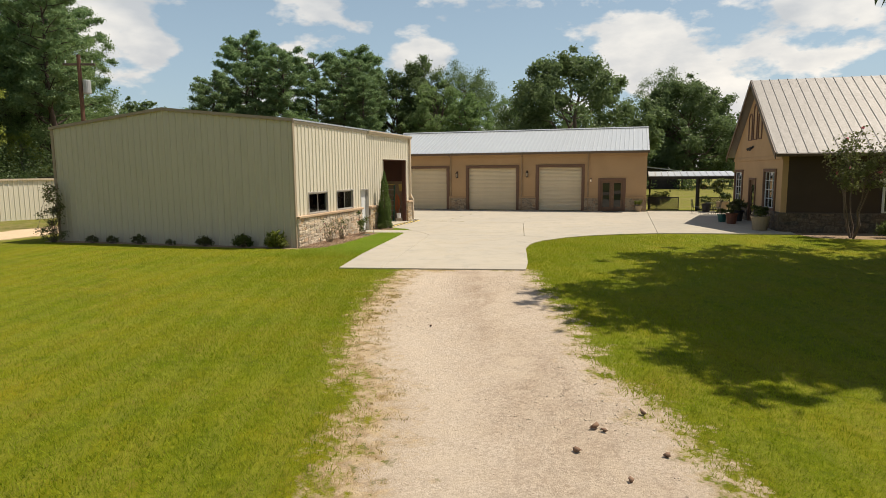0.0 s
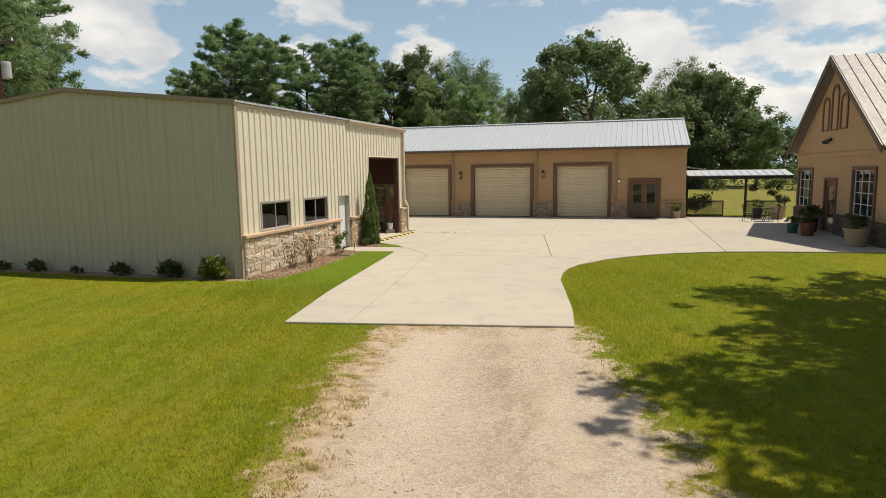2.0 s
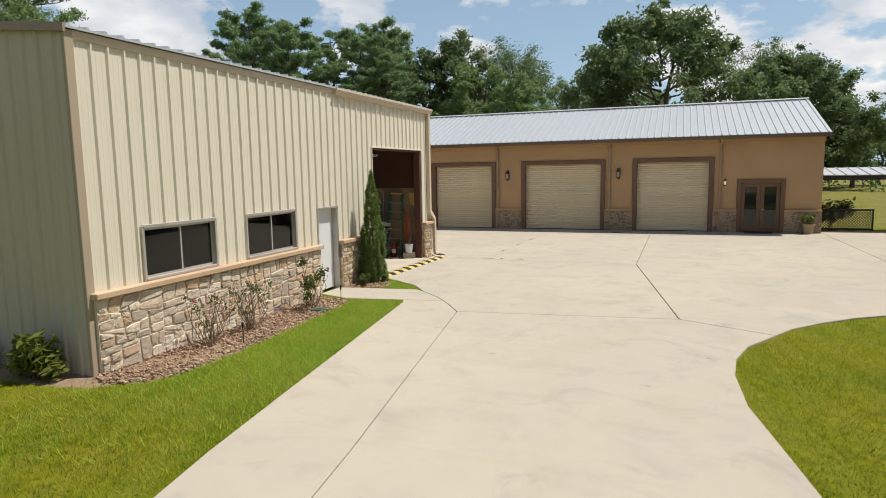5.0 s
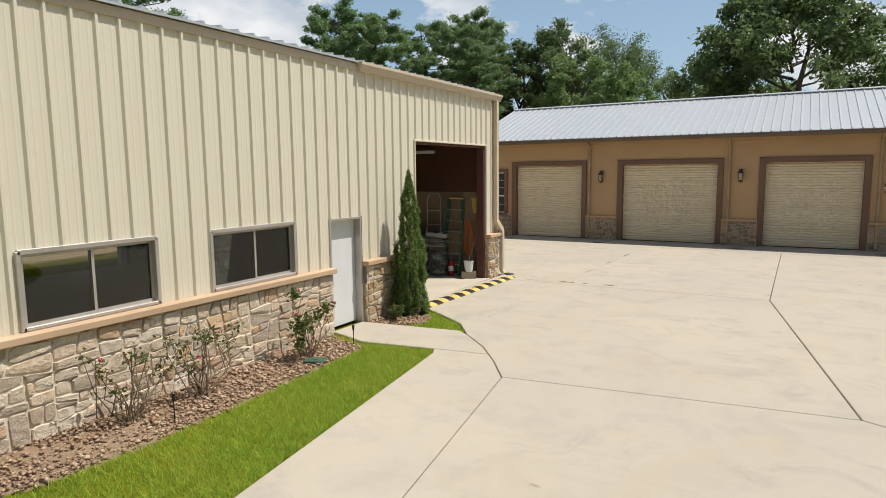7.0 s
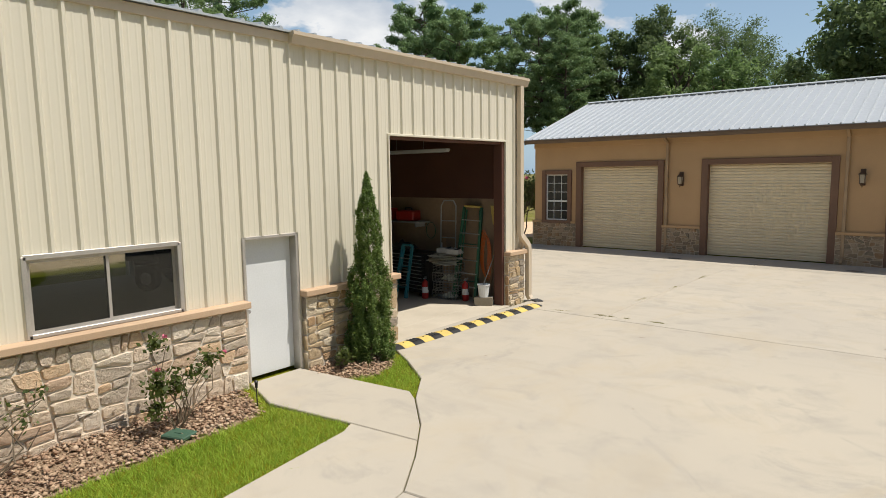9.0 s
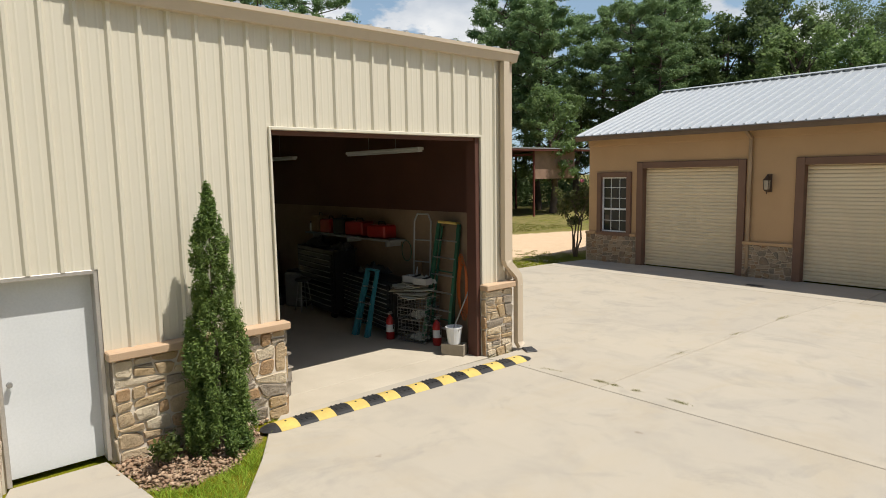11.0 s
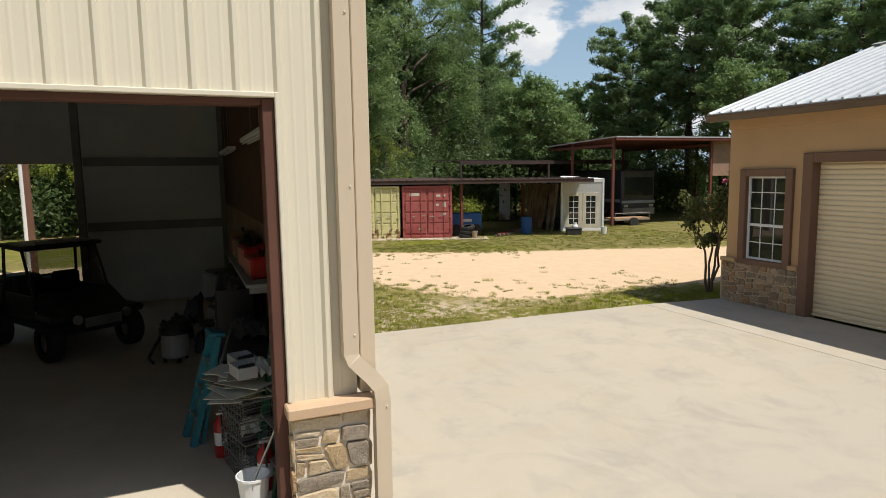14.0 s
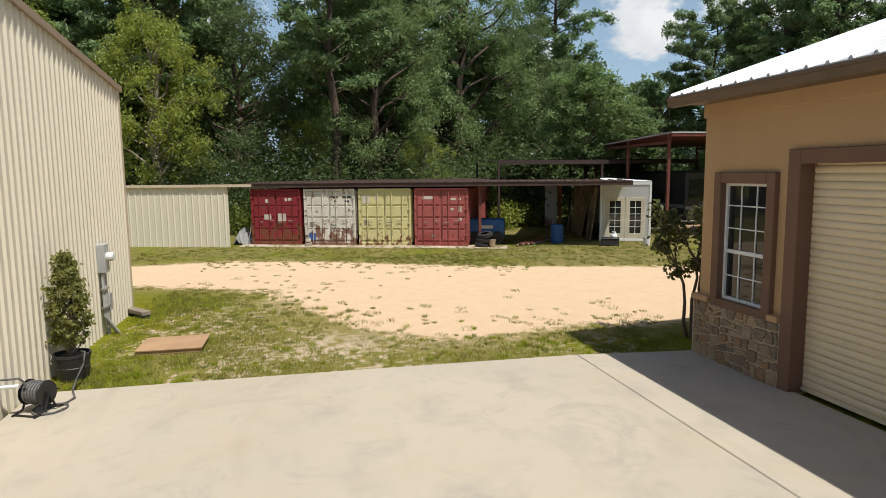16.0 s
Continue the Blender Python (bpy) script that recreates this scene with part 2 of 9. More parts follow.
# ---- materials ----
class NT:
    """A small wrapper to wire node materials."""

    def __init__(self, name):
        self.m = bpy.data.materials.new(name)
        self.m.use_nodes = True
        self.n, self.l = self.m.node_tree.nodes, self.m.node_tree.links
        self.bsdf = self.n["Principled BSDF"]

    def node(self, kind, **inputs):
        nd = self.n.new(kind)
        for k, v in inputs.items():
            self.put(nd.inputs[k.replace("_", " ")], v)
        return nd

    def put(self, socket, v):
        if isinstance(v, bpy.types.NodeSocket):
            self.l.new(v, socket)
        else:
            socket.default_value = v

    def pos(self):
        return self.node("ShaderNodeNewGeometry").outputs["Position"]

    def obj(self):
        return self.node("ShaderNodeTexCoord").outputs["Object"]

    def noise(self, vec, scale, detail=4.0, rough=0.55, dist=0.0):
        return self.node("ShaderNodeTexNoise", Vector=vec, Scale=scale, Detail=detail, Roughness=rough, Distortion=dist).outputs["Fac"]

    def ramp(self, fac, lo, hi, a=0.0, b=1.0):
        nd = self.node("ShaderNodeMapRange", Value=fac)
        for k, v in zip(("From Min", "From Max", "To Min", "To Max"), (lo, hi, a, b)):
            self.put(nd.inputs[k], v)
        return nd.outputs["Result"]

    def math(self, op, a, b=0.0):
        nd = self.n.new("ShaderNodeMath")
        nd.operation = op
        self.put(nd.inputs[0], a)
        self.put(nd.inputs[1], b)
        return nd.outputs[0]

    def mix(self, fac, a, b, blend="MIX"):
        nd = self.n.new("ShaderNodeMix")
        nd.data_type, nd.blend_type = "RGBA", blend
        self.put(nd.inputs["Factor"], fac)
        self.put(nd.inputs[6], a if isinstance(a, bpy.types.NodeSocket) else (*a, 1))
        self.put(nd.inputs[7], b if isinstance(b, bpy.types.NodeSocket) else (*b, 1))
        return nd.outputs[2]

    def scaled(self, vec, s):
        return self.node("ShaderNodeMapping", Vector=vec, Scale=s).outputs[0]

    def random(self):
        return self.node("ShaderNodeObjectInfo").outputs["Random"]

    def island(self):
        return self.node("ShaderNodeNewGeometry").outputs["Random Per Island"]

    def attr(self, name):
        nd = self.n.new("ShaderNodeAttribute")
        nd.attribute_name = name
        return nd.outputs["Fac"]

    def bump(self, height, strength=0.3, distance=0.01, normal=None):
        nd = self.node("ShaderNodeBump", Height=height, Strength=strength, Distance=distance)
        if normal:
            self.l.new(normal, nd.inputs["Normal"])
        return nd.outputs[0]

    def done(self, color, rough=0.7, metal=0.0, normal=None, spec=0.4):
        self.put(self.bsdf.inputs["Base Color"], color if isinstance(color, bpy.types.NodeSocket) else (*color, 1))
        self.put(self.bsdf.inputs["Roughness"], rough)
        self.put(self.bsdf.inputs["Metallic"], metal)
        self.bsdf.inputs["Specular IOR Level"].default_value = spec
        if normal:
            self.l.new(normal, self.bsdf.inputs["Normal"])
        return self.m


def plain(name, a, b=None, rough=0.6, metal=0.0, big=1.5, small=45.0, bump=0.15, spread=0.0, spec=0.4, world_space=False):
    """A surface that varies at two scales; spread varies it from piece to piece."""
    t = NT(name)
    b = b or tuple(c * 0.72 for c in a)
    vec = t.pos() if world_space else t.obj()
    col = t.mix(t.ramp(t.noise(vec, big, 5.0), 0.35, 0.7), a, b)
    fine = t.noise(vec, small, 3.0)
    col = t.mix(0.5, col, t.mix(fine, (0.32, 0.32, 0.32), (0.68, 0.68, 0.68)), "OVERLAY")
    if spread:
        k = t.ramp(t.random(), 0, 1, 1 - spread, 1 + spread)
        g = t.node("ShaderNodeCombineColor", Red=k, Green=k, Blue=k).outputs[0]
        col = t.mix(1.0, col, g, "MULTIPLY")
    return t.done(col, t.ramp(fine, 0.3, 0.7, max(rough - 0.08, 0.03), min(rough + 0.08, 1)), metal, t.bump(fine, bump, 0.004) if bump else None, spec)


def glass_mat(name, tint, rough=0.02):
    t = NT(name)
    t.bsdf.inputs["Base Color"].default_value = (*tint, 1)
    t.bsdf.inputs["Roughness"].default_value = rough
    t.bsdf.inputs["Transmission Weight"].default_value = 0.0
    t.bsdf.inputs["Specular IOR Level"].default_value = 0.45
    t.bsdf.inputs["IOR"].default_value = 1.52
    return t.m


def sheet_metal(name, a, dirty, rough=0.45, metal=0.0, streak=0.3):
    """Painted or bare sheet with runs of grime down it and oil-canning."""
    t = NT(name)
    p = t.pos()
    runs = t.noise(t.scaled(p, (9.0, 9.0, 0.35)), 1.0, 5.0)
    broad = t.noise(p, 0.45, 4.0)
    fac = t.math("MULTIPLY", t.ramp(runs, 0.4, 0.75), t.ramp(broad, 0.3, 0.7, 0.25, 1.0))
    col = t.mix(t.math("MULTIPLY", fac, streak), a, dirty)
    grain = t.noise(p, 130.0, 2.0)
    col = t.mix(0.12, col, t.mix(grain, (0.2, 0.2, 0.2), (0.8, 0.8, 0.8)), "OVERLAY")
    return t.done(col, t.ramp(runs, 0.3, 0.7, rough - 0.07, rough + 0.1), metal, t.bump(t.noise(p, 1.6, 2.0), 0.25, 0.012))


M = {}
# cream sheet for the gable: shade put into a darker base, with grime runs
M["siding_shaded"] = sheet_metal("shaded_grimy_cream_sheet", (0.545, 0.482, 0.365), (0.405, 0.358, 0.265), 0.55, 0.0, 0.55)
M["siding"] = sheet_metal("cream_sheet", (0.685, 0.63, 0.50), (0.56, 0.51, 0.405), 0.5)
M["siding_trim"] = sheet_metal("tan_trim", (0.575, 0.475, 0.35), (0.46, 0.38, 0.28), 0.5)
# a darker tan than the other trims, for the gable corner
M["gable_trim"] = sheet_metal("darker_tan_trim", (0.40, 0.32, 0.225), (0.31, 0.25, 0.18), 0.55)
M["siding_trim_dark"] = sheet_metal("brown_trim", (0.33, 0.25, 0.18), (0.25, 0.19, 0.14), 0.5)
M["galv"] = sheet_metal("galvalume_roof", (0.53, 0.55, 0.55), (0.41, 0.43, 0.43), 0.38, 0.35, 0.45)
M["roof_tan"] = sheet_metal("weathered_roof", (0.225, 0.203, 0.182), (0.168, 0.152, 0.133), 0.55, 0.1, 0.6)
M["roof_house"] = sheet_metal("dull_roof", (0.255, 0.235, 0.213), (0.19, 0.173, 0.156), 0.55, 0.15, 0.6)
M["stucco"] = plain("tan_stucco", (0.52, 0.335, 0.178), (0.46, 0.295, 0.155), 0.9, 0, 0.7, 90, 0.5, world_space=True)
M["trim"] = plain("brown_stucco_trim", (0.20, 0.115, 0.075), (0.165, 0.095, 0.062), 0.85, 0, 1.0, 90, 0.4, world_space=True)
M["sill"] = plain("tan_cast_sill", (0.56, 0.40, 0.26), (0.47, 0.32, 0.2), 0.85, 0, 1.2, 70, 0.4, world_space=True)
M["gutter"] = plain("brown_gutter", (0.15, 0.10, 0.065), (0.12, 0.08, 0.05), 0.45, 0.0, 1.0, 30, 0.05)
M["slat"] = plain("beige_slat", (0.74, 0.62, 0.425), (0.68, 0.565, 0.38), 0.5, 0, 0.6, 40, 0.05, spread=0.04)
M["mortar_brown"] = plain("brown_mortar", (0.55, 0.44, 0.32), (0.45, 0.36, 0.26), 0.95, 0, 3.0, 80, 0.6, world_space=True)
# mortar of the house base, darkened with its stone to carry the shade
M["mortar_dark"] = plain("shaded_mortar", (0.13, 0.10, 0.075), (0.10, 0.08, 0.06), 0.95, 0, 3.0, 80, 0.6, world_space=True)
M["mortar"] = plain("mortar", (0.74, 0.66, 0.54), (0.64, 0.56, 0.45), 0.95, 0, 3.0, 80, 0.6, world_space=True)
M["alu"] = plain("aluminium_frame", (0.55, 0.51, 0.46), (0.45, 0.42, 0.38), 0.4, 0.5, 2, 60, 0.05)
M["white"] = plain("white_paint", (0.74, 0.75, 0.74), (0.66, 0.67, 0.66), 0.45, 0, 0.8, 40, 0.05)
M["glass"] = glass_mat("dark_glass", (0.02, 0.022, 0.022))


def clear_glass(name, tint):
    """Tinted pane: what lies behind shows through, with a gloss that grows towards grazing."""
    t = NT(name)
    t.n.remove(t.bsdf)
    thru = t.node("ShaderNodeBsdfTransparent", Color=(*tint, 1))
    gloss = t.node("ShaderNodeBsdfGlossy", Color=(0.9, 0.92, 0.92, 1), Roughness=0.02)
    mix = t.node("ShaderNodeMixShader", Fac=t.node("ShaderNodeFresnel", IOR=1.5).outputs[0])
    t.l.new(thru.outputs[0], mix.inputs[1])
    t.l.new(gloss.outputs[0], mix.inputs[2])
    t.l.new(mix.outputs[0], t.n["Material Output"].inputs["Surface"])
    return t.m


M["glass_shop"] = clear_glass("tinted_glass", (0.5, 0.52, 0.5))
M["liner_grey"] = plain("grey_liner", (0.76, 0.785, 0.775), (0.66, 0.685, 0.68), 0.7, 0, 1, 30, 0.1)
M["rust"] = plain("red_iron", (0.115, 0.047, 0.03), (0.09, 0.038, 0.026), 0.7, 0, 1.2, 30, 0.2)
M["dark"] = plain("dark_liner", (0.34, 0.345, 0.34), (0.26, 0.265, 0.26), 0.8, 0, 1, 30, 0.1)
M["black"] = plain("black_plastic", (0.024, 0.024, 0.025), (0.036, 0.035, 0.034), 0.5, 0, 3, 60, 0.1)
M["blacksteel"] = plain("black_steel", (0.022, 0.022, 0.023), (0.03, 0.028, 0.026), 0.35, 0.3, 3, 60, 0.1)
M["steel"] = plain("steel", (0.5, 0.5, 0.5), (0.36, 0.35, 0.34), 0.35, 0.8, 3, 60, 0.05)
M["floor"] = plain("shop_floor", (0.54, 0.475, 0.37), (0.43, 0.375, 0.285), 0.8, 0, 0.8, 60, 0.2, world_space=True)


def stone_mat(name, cols, spread):
    t = NT(name)
    r = t.random()
    ramp = t.n.new("ShaderNodeValToRGB")
    e = ramp.color_ramp.elements
    ramp.color_ramp.interpolation = "CONSTANT"
    e.remove(e[1])
    e[0].position, e[0].color = 0.0, (*cols[0], 1)
    for i, c in enumerate(cols[1:], 1):
        e.new(i / len(cols)).color = (*c, 1)
    t.l.new(r, ramp.inputs[0])
    off = t.node("ShaderNodeCombineXYZ", X=t.math("MULTIPLY", r, 31.0), Y=t.math("MULTIPLY", r, 17.0))
    vec = t.n.new("ShaderNodeVectorMath")
    t.l.new(t.pos(), vec.inputs[0])
    t.l.new(off.outputs[0], vec.inputs[1])
    blotch = t.noise(vec.outputs[0], 7.0, 6.0, 0.6, 0.6)
    col = t.mix(t.ramp(blotch, 0.38, 0.68), ramp.outputs[0], t.mix(0.25, ramp.outputs[0], (0.56, 0.46, 0.34)))
    col = t.mix(t.ramp(t.noise(vec.outputs[0], 4.0, 5.0), 0.56, 0.74, 0.0, 0.5), col, (0.34, 0.235, 0.14))
    fine = t.noise(vec.outputs[0], 38.0, 6.0, 0.65)
    col = t.mix(0.6, col, t.mix(fine, (0.25, 0.25, 0.25), (0.75, 0.75, 0.75)), "OVERLAY")
    return t.done(col, 0.88, 0, t.bump(t.noise(vec.outputs[0], 11.0, 8.0, 0.7), 1.0, 0.05), 0.3)


M["stone"] = stone_mat("field_stone", [(0.72, 0.58, 0.43), (0.55, 0.45, 0.345), (0.79, 0.665, 0.515), (0.68, 0.47, 0.29), (0.53, 0.435, 0.335), (0.76, 0.60, 0.44), (0.62, 0.50, 0.375), (0.82, 0.70, 0.55), (0.60, 0.425, 0.29)], 0.15)
M["stone_warm"] = stone_mat("warm_field_stone", [(0.54, 0.40, 0.24), (0.34, 0.28, 0.205), (0.62, 0.49, 0.32), (0.46, 0.29, 0.15), (0.29, 0.245, 0.19), (0.66, 0.55, 0.39), (0.50, 0.36, 0.20)], 0.15)
# house base stone, darkened so that its shade sits in the colour
M["stone_shade"] = stone_mat("shaded_house_stone", [(0.10, 0.075, 0.055), (0.07, 0.06, 0.05), (0.13, 0.095, 0.065), (0.085, 0.06, 0.045)], 0.15)
M["stone_dark"] = stone_mat("brown_field_stone", [(0.36, 0.255, 0.155), (0.25, 0.18, 0.12), (0.42, 0.31, 0.20), (0.34, 0.205, 0.11), (0.225, 0.18, 0.13), (0.38, 0.285, 0.195)], 0.15)


def concrete_mat():
    t = NT("driveway_concrete")
    p = t.pos()
    broad = t.noise(p, 0.22, 6.0, 0.6, 0.5)
    cloud = t.noise(p, 1.3, 6.0, 0.62, 0.4)
    drag = t.noise(t.scaled(p, (0.35, 2.2, 1.0)), 1.0, 5.0)
    col = t.mix(t.ramp(broad, 0.35, 0.68), (0.466, 0.413, 0.325), (0.416, 0.374, 0.306))
    col = t.mix(t.ramp(cloud, 0.5, 0.76, 0.0, 0.7), col, (0.345, 0.315, 0.265))
    col = t.mix(t.ramp(drag, 0.56, 0.74, 0.0, 0.4), col, (0.36, 0.315, 0.245))
    k = t.ramp(t.random(), 0, 1, 0.96, 1.04)
    col = t.mix(1.0, col, t.node("ShaderNodeCombineColor", Red=k, Green=k, Blue=k).outputs[0], "MULTIPLY")
    stain = t.noise(t.scaled(p, (0.9, 0.5, 1.0)), 1.0, 7.0, 0.68, 0.9)
    col = t.mix(t.ramp(stain, 0.50, 0.70, 0.0, 0.5), col, (0.43, 0.362, 0.258))
    col = t.mix(t.ramp(t.noise(p, 0.75, 7.0, 0.7, 1.5), 0.55, 0.68, 0.0, 0.45), col, (0.31, 0.29, 0.25))
    spots = t.noise(p, 2.6, 3.0, 0.5)
    col = t.mix(t.ramp(spots, 0.74, 0.78, 0.0, 0.5), col, (0.2, 0.16, 0.11))
    fine = t.noise(p, 85.0, 4.0, 0.7)
    col = t.mix(0.35, col, t.mix(fine, (0.3, 0.3, 0.3), (0.7, 0.7, 0.7)), "OVERLAY")
    return t.done(col, 0.95, 0, t.bump(fine, 0.35, 0.004), 0.1)


M["concrete"] = concrete_mat()


def ground_mat():
    """Lawn, gravel track, sandy yard and thin grass, blended along ragged edges."""
    t = NT("ground_cover")
    p = t.pos()
    n1, n2, n3 = t.noise(p, 0.5, 5.0), t.noise(p, 2.4, 6.0, 0.62), t.noise(p, 13.0, 6.0, 0.65)
    fine = t.noise(p, 70.0, 5.0, 0.7)
    # lawn, mown in faint stripes
    lawn = t.mix(t.ramp(n2, 0.3, 0.72), (0.108, 0.14, 0.002), (0.165, 0.188, 0.003))
    lawn = t.mix(t.ramp(n1, 0.40, 0.66, 0.0, 0.85), lawn, (0.225, 0.193, 0.006))
    lawn = t.mix(t.ramp(n3, 0.5, 0.8, 0.0, 0.6), lawn, (0.066, 0.100, 0.003))
    worn = t.noise(p, 0.85, 7.0, 0.68, 0.8)
    lawn = t.mix(t.ramp(worn, 0.53, 0.68, 0.0, 0.6), lawn, (0.205, 0.15, 0.022))
    lawn = t.mix(t.ramp(t.noise(p, 1.7, 6.0, 0.65, 0.6), 0.56, 0.68, 0.0, 0.5), lawn, (0.07, 0.105, 0.004))
    lawn = t.mix(t.ramp(t.noise(p, 32.0, 4.0, 0.7), 0.60, 0.72, 0.0, 0.55), lawn, (0.32, 0.265, 0.085))
    clump = t.noise(p, 8.5, 4.0, 0.62, 0.5)
    lawn = t.mix(t.ramp(clump, 0.52, 0.66, 0.0, 0.6), lawn, (0.215, 0.235, 0.014))
    lawn = t.mix(t.ramp(clump, 0.46, 0.36, 0.0, 0.55), lawn, (0.075, 0.092, 0.003))
    lawn = t.mix(t.ramp(t.noise(p, 2.2, 7.0, 0.72, 0.7), 0.57, 0.68, 0.0, 0.45), lawn, (0.25, 0.185, 0.04))
    rot = t.node("ShaderNodeMapping", Vector=p, Rotation=(0, 0, radians(-17)))
    wave = t.node("ShaderNodeTexWave", Vector=rot.outputs[0], Scale=0.42, Distortion=1.2, Detail=2.0)
    lawn = t.mix(t.ramp(wave.outputs["Fac"], 0.4, 0.6, 0.0, 0.22), lawn, (0.235, 0.235, 0.035))
    # gravel track
    vor = t.node("ShaderNodeTexVoronoi", Vector=p, Scale=26.0, Randomness=1.0)
    vor2 = t.node("ShaderNodeTexVoronoi", Vector=p, Scale=70.0, Randomness=1.0)
    peb = t.mix(0.5, vor.outputs["Color"], vor2.outputs["Color"])
    bw = t.node("ShaderNodeRGBToBW", Color=peb).outputs[0]
    gravel = t.mix(t.ramp(bw, 0.25, 0.75), (0.43, 0.345, 0.26), (0.60, 0.50, 0.39))
    gravel = t.mix(t.ramp(n2, 0.42, 0.7, 0.0, 0.55), gravel, (0.52, 0.41, 0.295))
    gravel = t.mix(t.ramp(n1, 0.5, 0.75, 0.0, 0.6), gravel, (0.42, 0.325, 0.235))
    trodden = t.math("MULTIPLY", t.attr("rut"), t.ramp(t.noise(t.scaled(p, (1.0, 0.45, 1.0)), 1.6, 7.0, 0.66, 0.7), 0.36, 0.6, 0.15, 0.9))
    gravel = t.mix(trodden, gravel, t.mix(t.ramp(bw, 0.3, 0.7), (0.275, 0.20, 0.14), (0.46, 0.35, 0.25)))
    # sandy yard
    sand = t.mix(t.ramp(n2, 0.3, 0.75), (0.72, 0.53, 0.345), (0.65, 0.475, 0.305))
    sand = t.mix(t.ramp(n3, 0.55, 0.8, 0.0, 0.6), sand, (0.60, 0.44, 0.28))
    straw = t.mix(t.ramp(n3, 0.35, 0.7), (0.30, 0.235, 0.115), (0.20, 0.16, 0.07))
    bark = t.mix(t.ramp(n3, 0.3, 0.7), (0.40, 0.29, 0.19), (0.25, 0.17, 0.105))
    rag = t.math("ADD", t.math("MULTIPLY", t.math("SUBTRACT", n2, 0.5), 2.2), t.math("MULTIPLY", t.math("SUBTRACT", n3, 0.5), 1.5))
    g_edge = t.math("ADD", t.attr("gravel"), rag)
    dry = t.math("MULTIPLY", t.attr("dry"), t.ramp(t.math("ADD", n1, t.math("MULTIPLY", n3, 0.6)), 0.62, 0.86, 0.15, 1.0))
    lawn = t.mix(dry, lawn, t.mix(t.ramp(n2, 0.4, 0.62), (0.24, 0.195, 0.075), (0.125, 0.13, 0.03)))
    patch = t.noise(p, 6.5, 4.0, 0.6)
    edge = t.mix(t.ramp(n3, 0.42, 0.58), (0.50, 0.37, 0.225), (0.32, 0.215, 0.105))
    edge = t.mix(t.ramp(patch, 0.50, 0.62, 0.0, 0.6), edge, (0.58, 0.45, 0.29))
    edge = t.mix(t.ramp(patch, 0.42, 0.36, 0.0, 0.8), edge, (0.115, 0.125, 0.02))
    col = t.mix(t.ramp(g_edge, -0.25, 0.1), lawn, edge)
    inner = t.math("SUBTRACT", g_edge, t.math("MULTIPLY", t.attr("west"), 0.42))
    col = t.mix(t.ramp(inner, -0.2, 0.4), col, gravel)
    rut = t.ramp(t.math("ABSOLUTE", t.math("SUBTRACT", t.attr("gravel"), 1.15)), 0.5, 0.15, 0.0, 0.3)
    col = t.mix(t.math("MULTIPLY", rut, t.ramp(n2, 0.3, 0.6)), col, (0.62, 0.51, 0.38))
    reach = t.math("MINIMUM", t.math("MULTIPLY", t.attr("thin"), 5.0), 0.9)
    thin = t.math("ADD", t.attr("thin"), t.math("MULTIPLY", rag, reach))
    bare = t.mix(t.ramp(n3, 0.4, 0.65), (0.60, 0.48, 0.34), (0.44, 0.35, 0.24))
    weed = t.mix(t.ramp(n3, 0.4, 0.6), (0.27, 0.225, 0.07), (0.15, 0.16, 0.025))
    cover = t.math("ADD", t.math("MULTIPLY", patch, 0.6), t.math("MULTIPLY", n1, 0.5))
    col = t.mix(t.ramp(thin, 0.2, 0.4), col, t.mix(t.ramp(cover, 0.55, 0.62), weed, bare))
    s_edge = t.math("ADD", t.attr("sand"), t.math("MULTIPLY", rag, 0.9))
    col = t.mix(t.ramp(s_edge, -1.3, -0.2, 0.0, 0.8), col, t.mix(t.ramp(n3, 0.45, 0.6), (0.33, 0.26, 0.11), (0.17, 0.165, 0.03)))
    col = t.mix(t.ramp(s_edge, -0.2, 0.15), col, sand)
    b_edge = t.math("ADD", t.attr("bed"), t.math("MULTIPLY", rag, 0.12))
    col = t.mix(t.ramp(b_edge, -0.04, 0.04), col, bark)
    col = t.mix(0.75, col, t.mix(fine, (0.18, 0.18, 0.18), (0.82, 0.82, 0.82)), "OVERLAY")
    bumped = t.bump(fine, 0.7, 0.03, t.bump(n3, 0.5, 0.05))
    return t.done(col, 0.95, 0, bumped, 0.15)


M["ground"] = ground_mat()


# ---- ground ----
def smooth01(x):
    x = np.clip(x, 0, 1)
    return x * x * (3 - 2 * x)


def ground_z(x, y):
    """The yard falls gently towards the containers."""
    return -0.035 - 0.165 * smooth01((-23.0 - np.asarray(x, float)) / 13.0) + 0.0 * np.asarray(y, float)


def inside_distance(px, py, poly):
    """Signed distance to a polygon, positive inside."""
    best, inside = np.full(px.shape, 1e9), np.zeros(px.shape, bool)
    for (ax, ay), (bx, by) in zip(poly, poly[1:] + poly[:1]):
        dx, dy = bx - ax, by - ay
        s = np.clip(((px - ax) * dx + (py - ay) * dy) / (dx * dx + dy * dy), 0, 1)
        best = np.minimum(best, np.hypot(px - ax - s * dx, py - ay - s * dy))
        cross = ((ay > py) != (by > py)) & (px < (bx - ax) * (py - ay) / (by - ay + 1e-12) + ax)
        inside ^= cross
    return np.where(inside, best, -best)


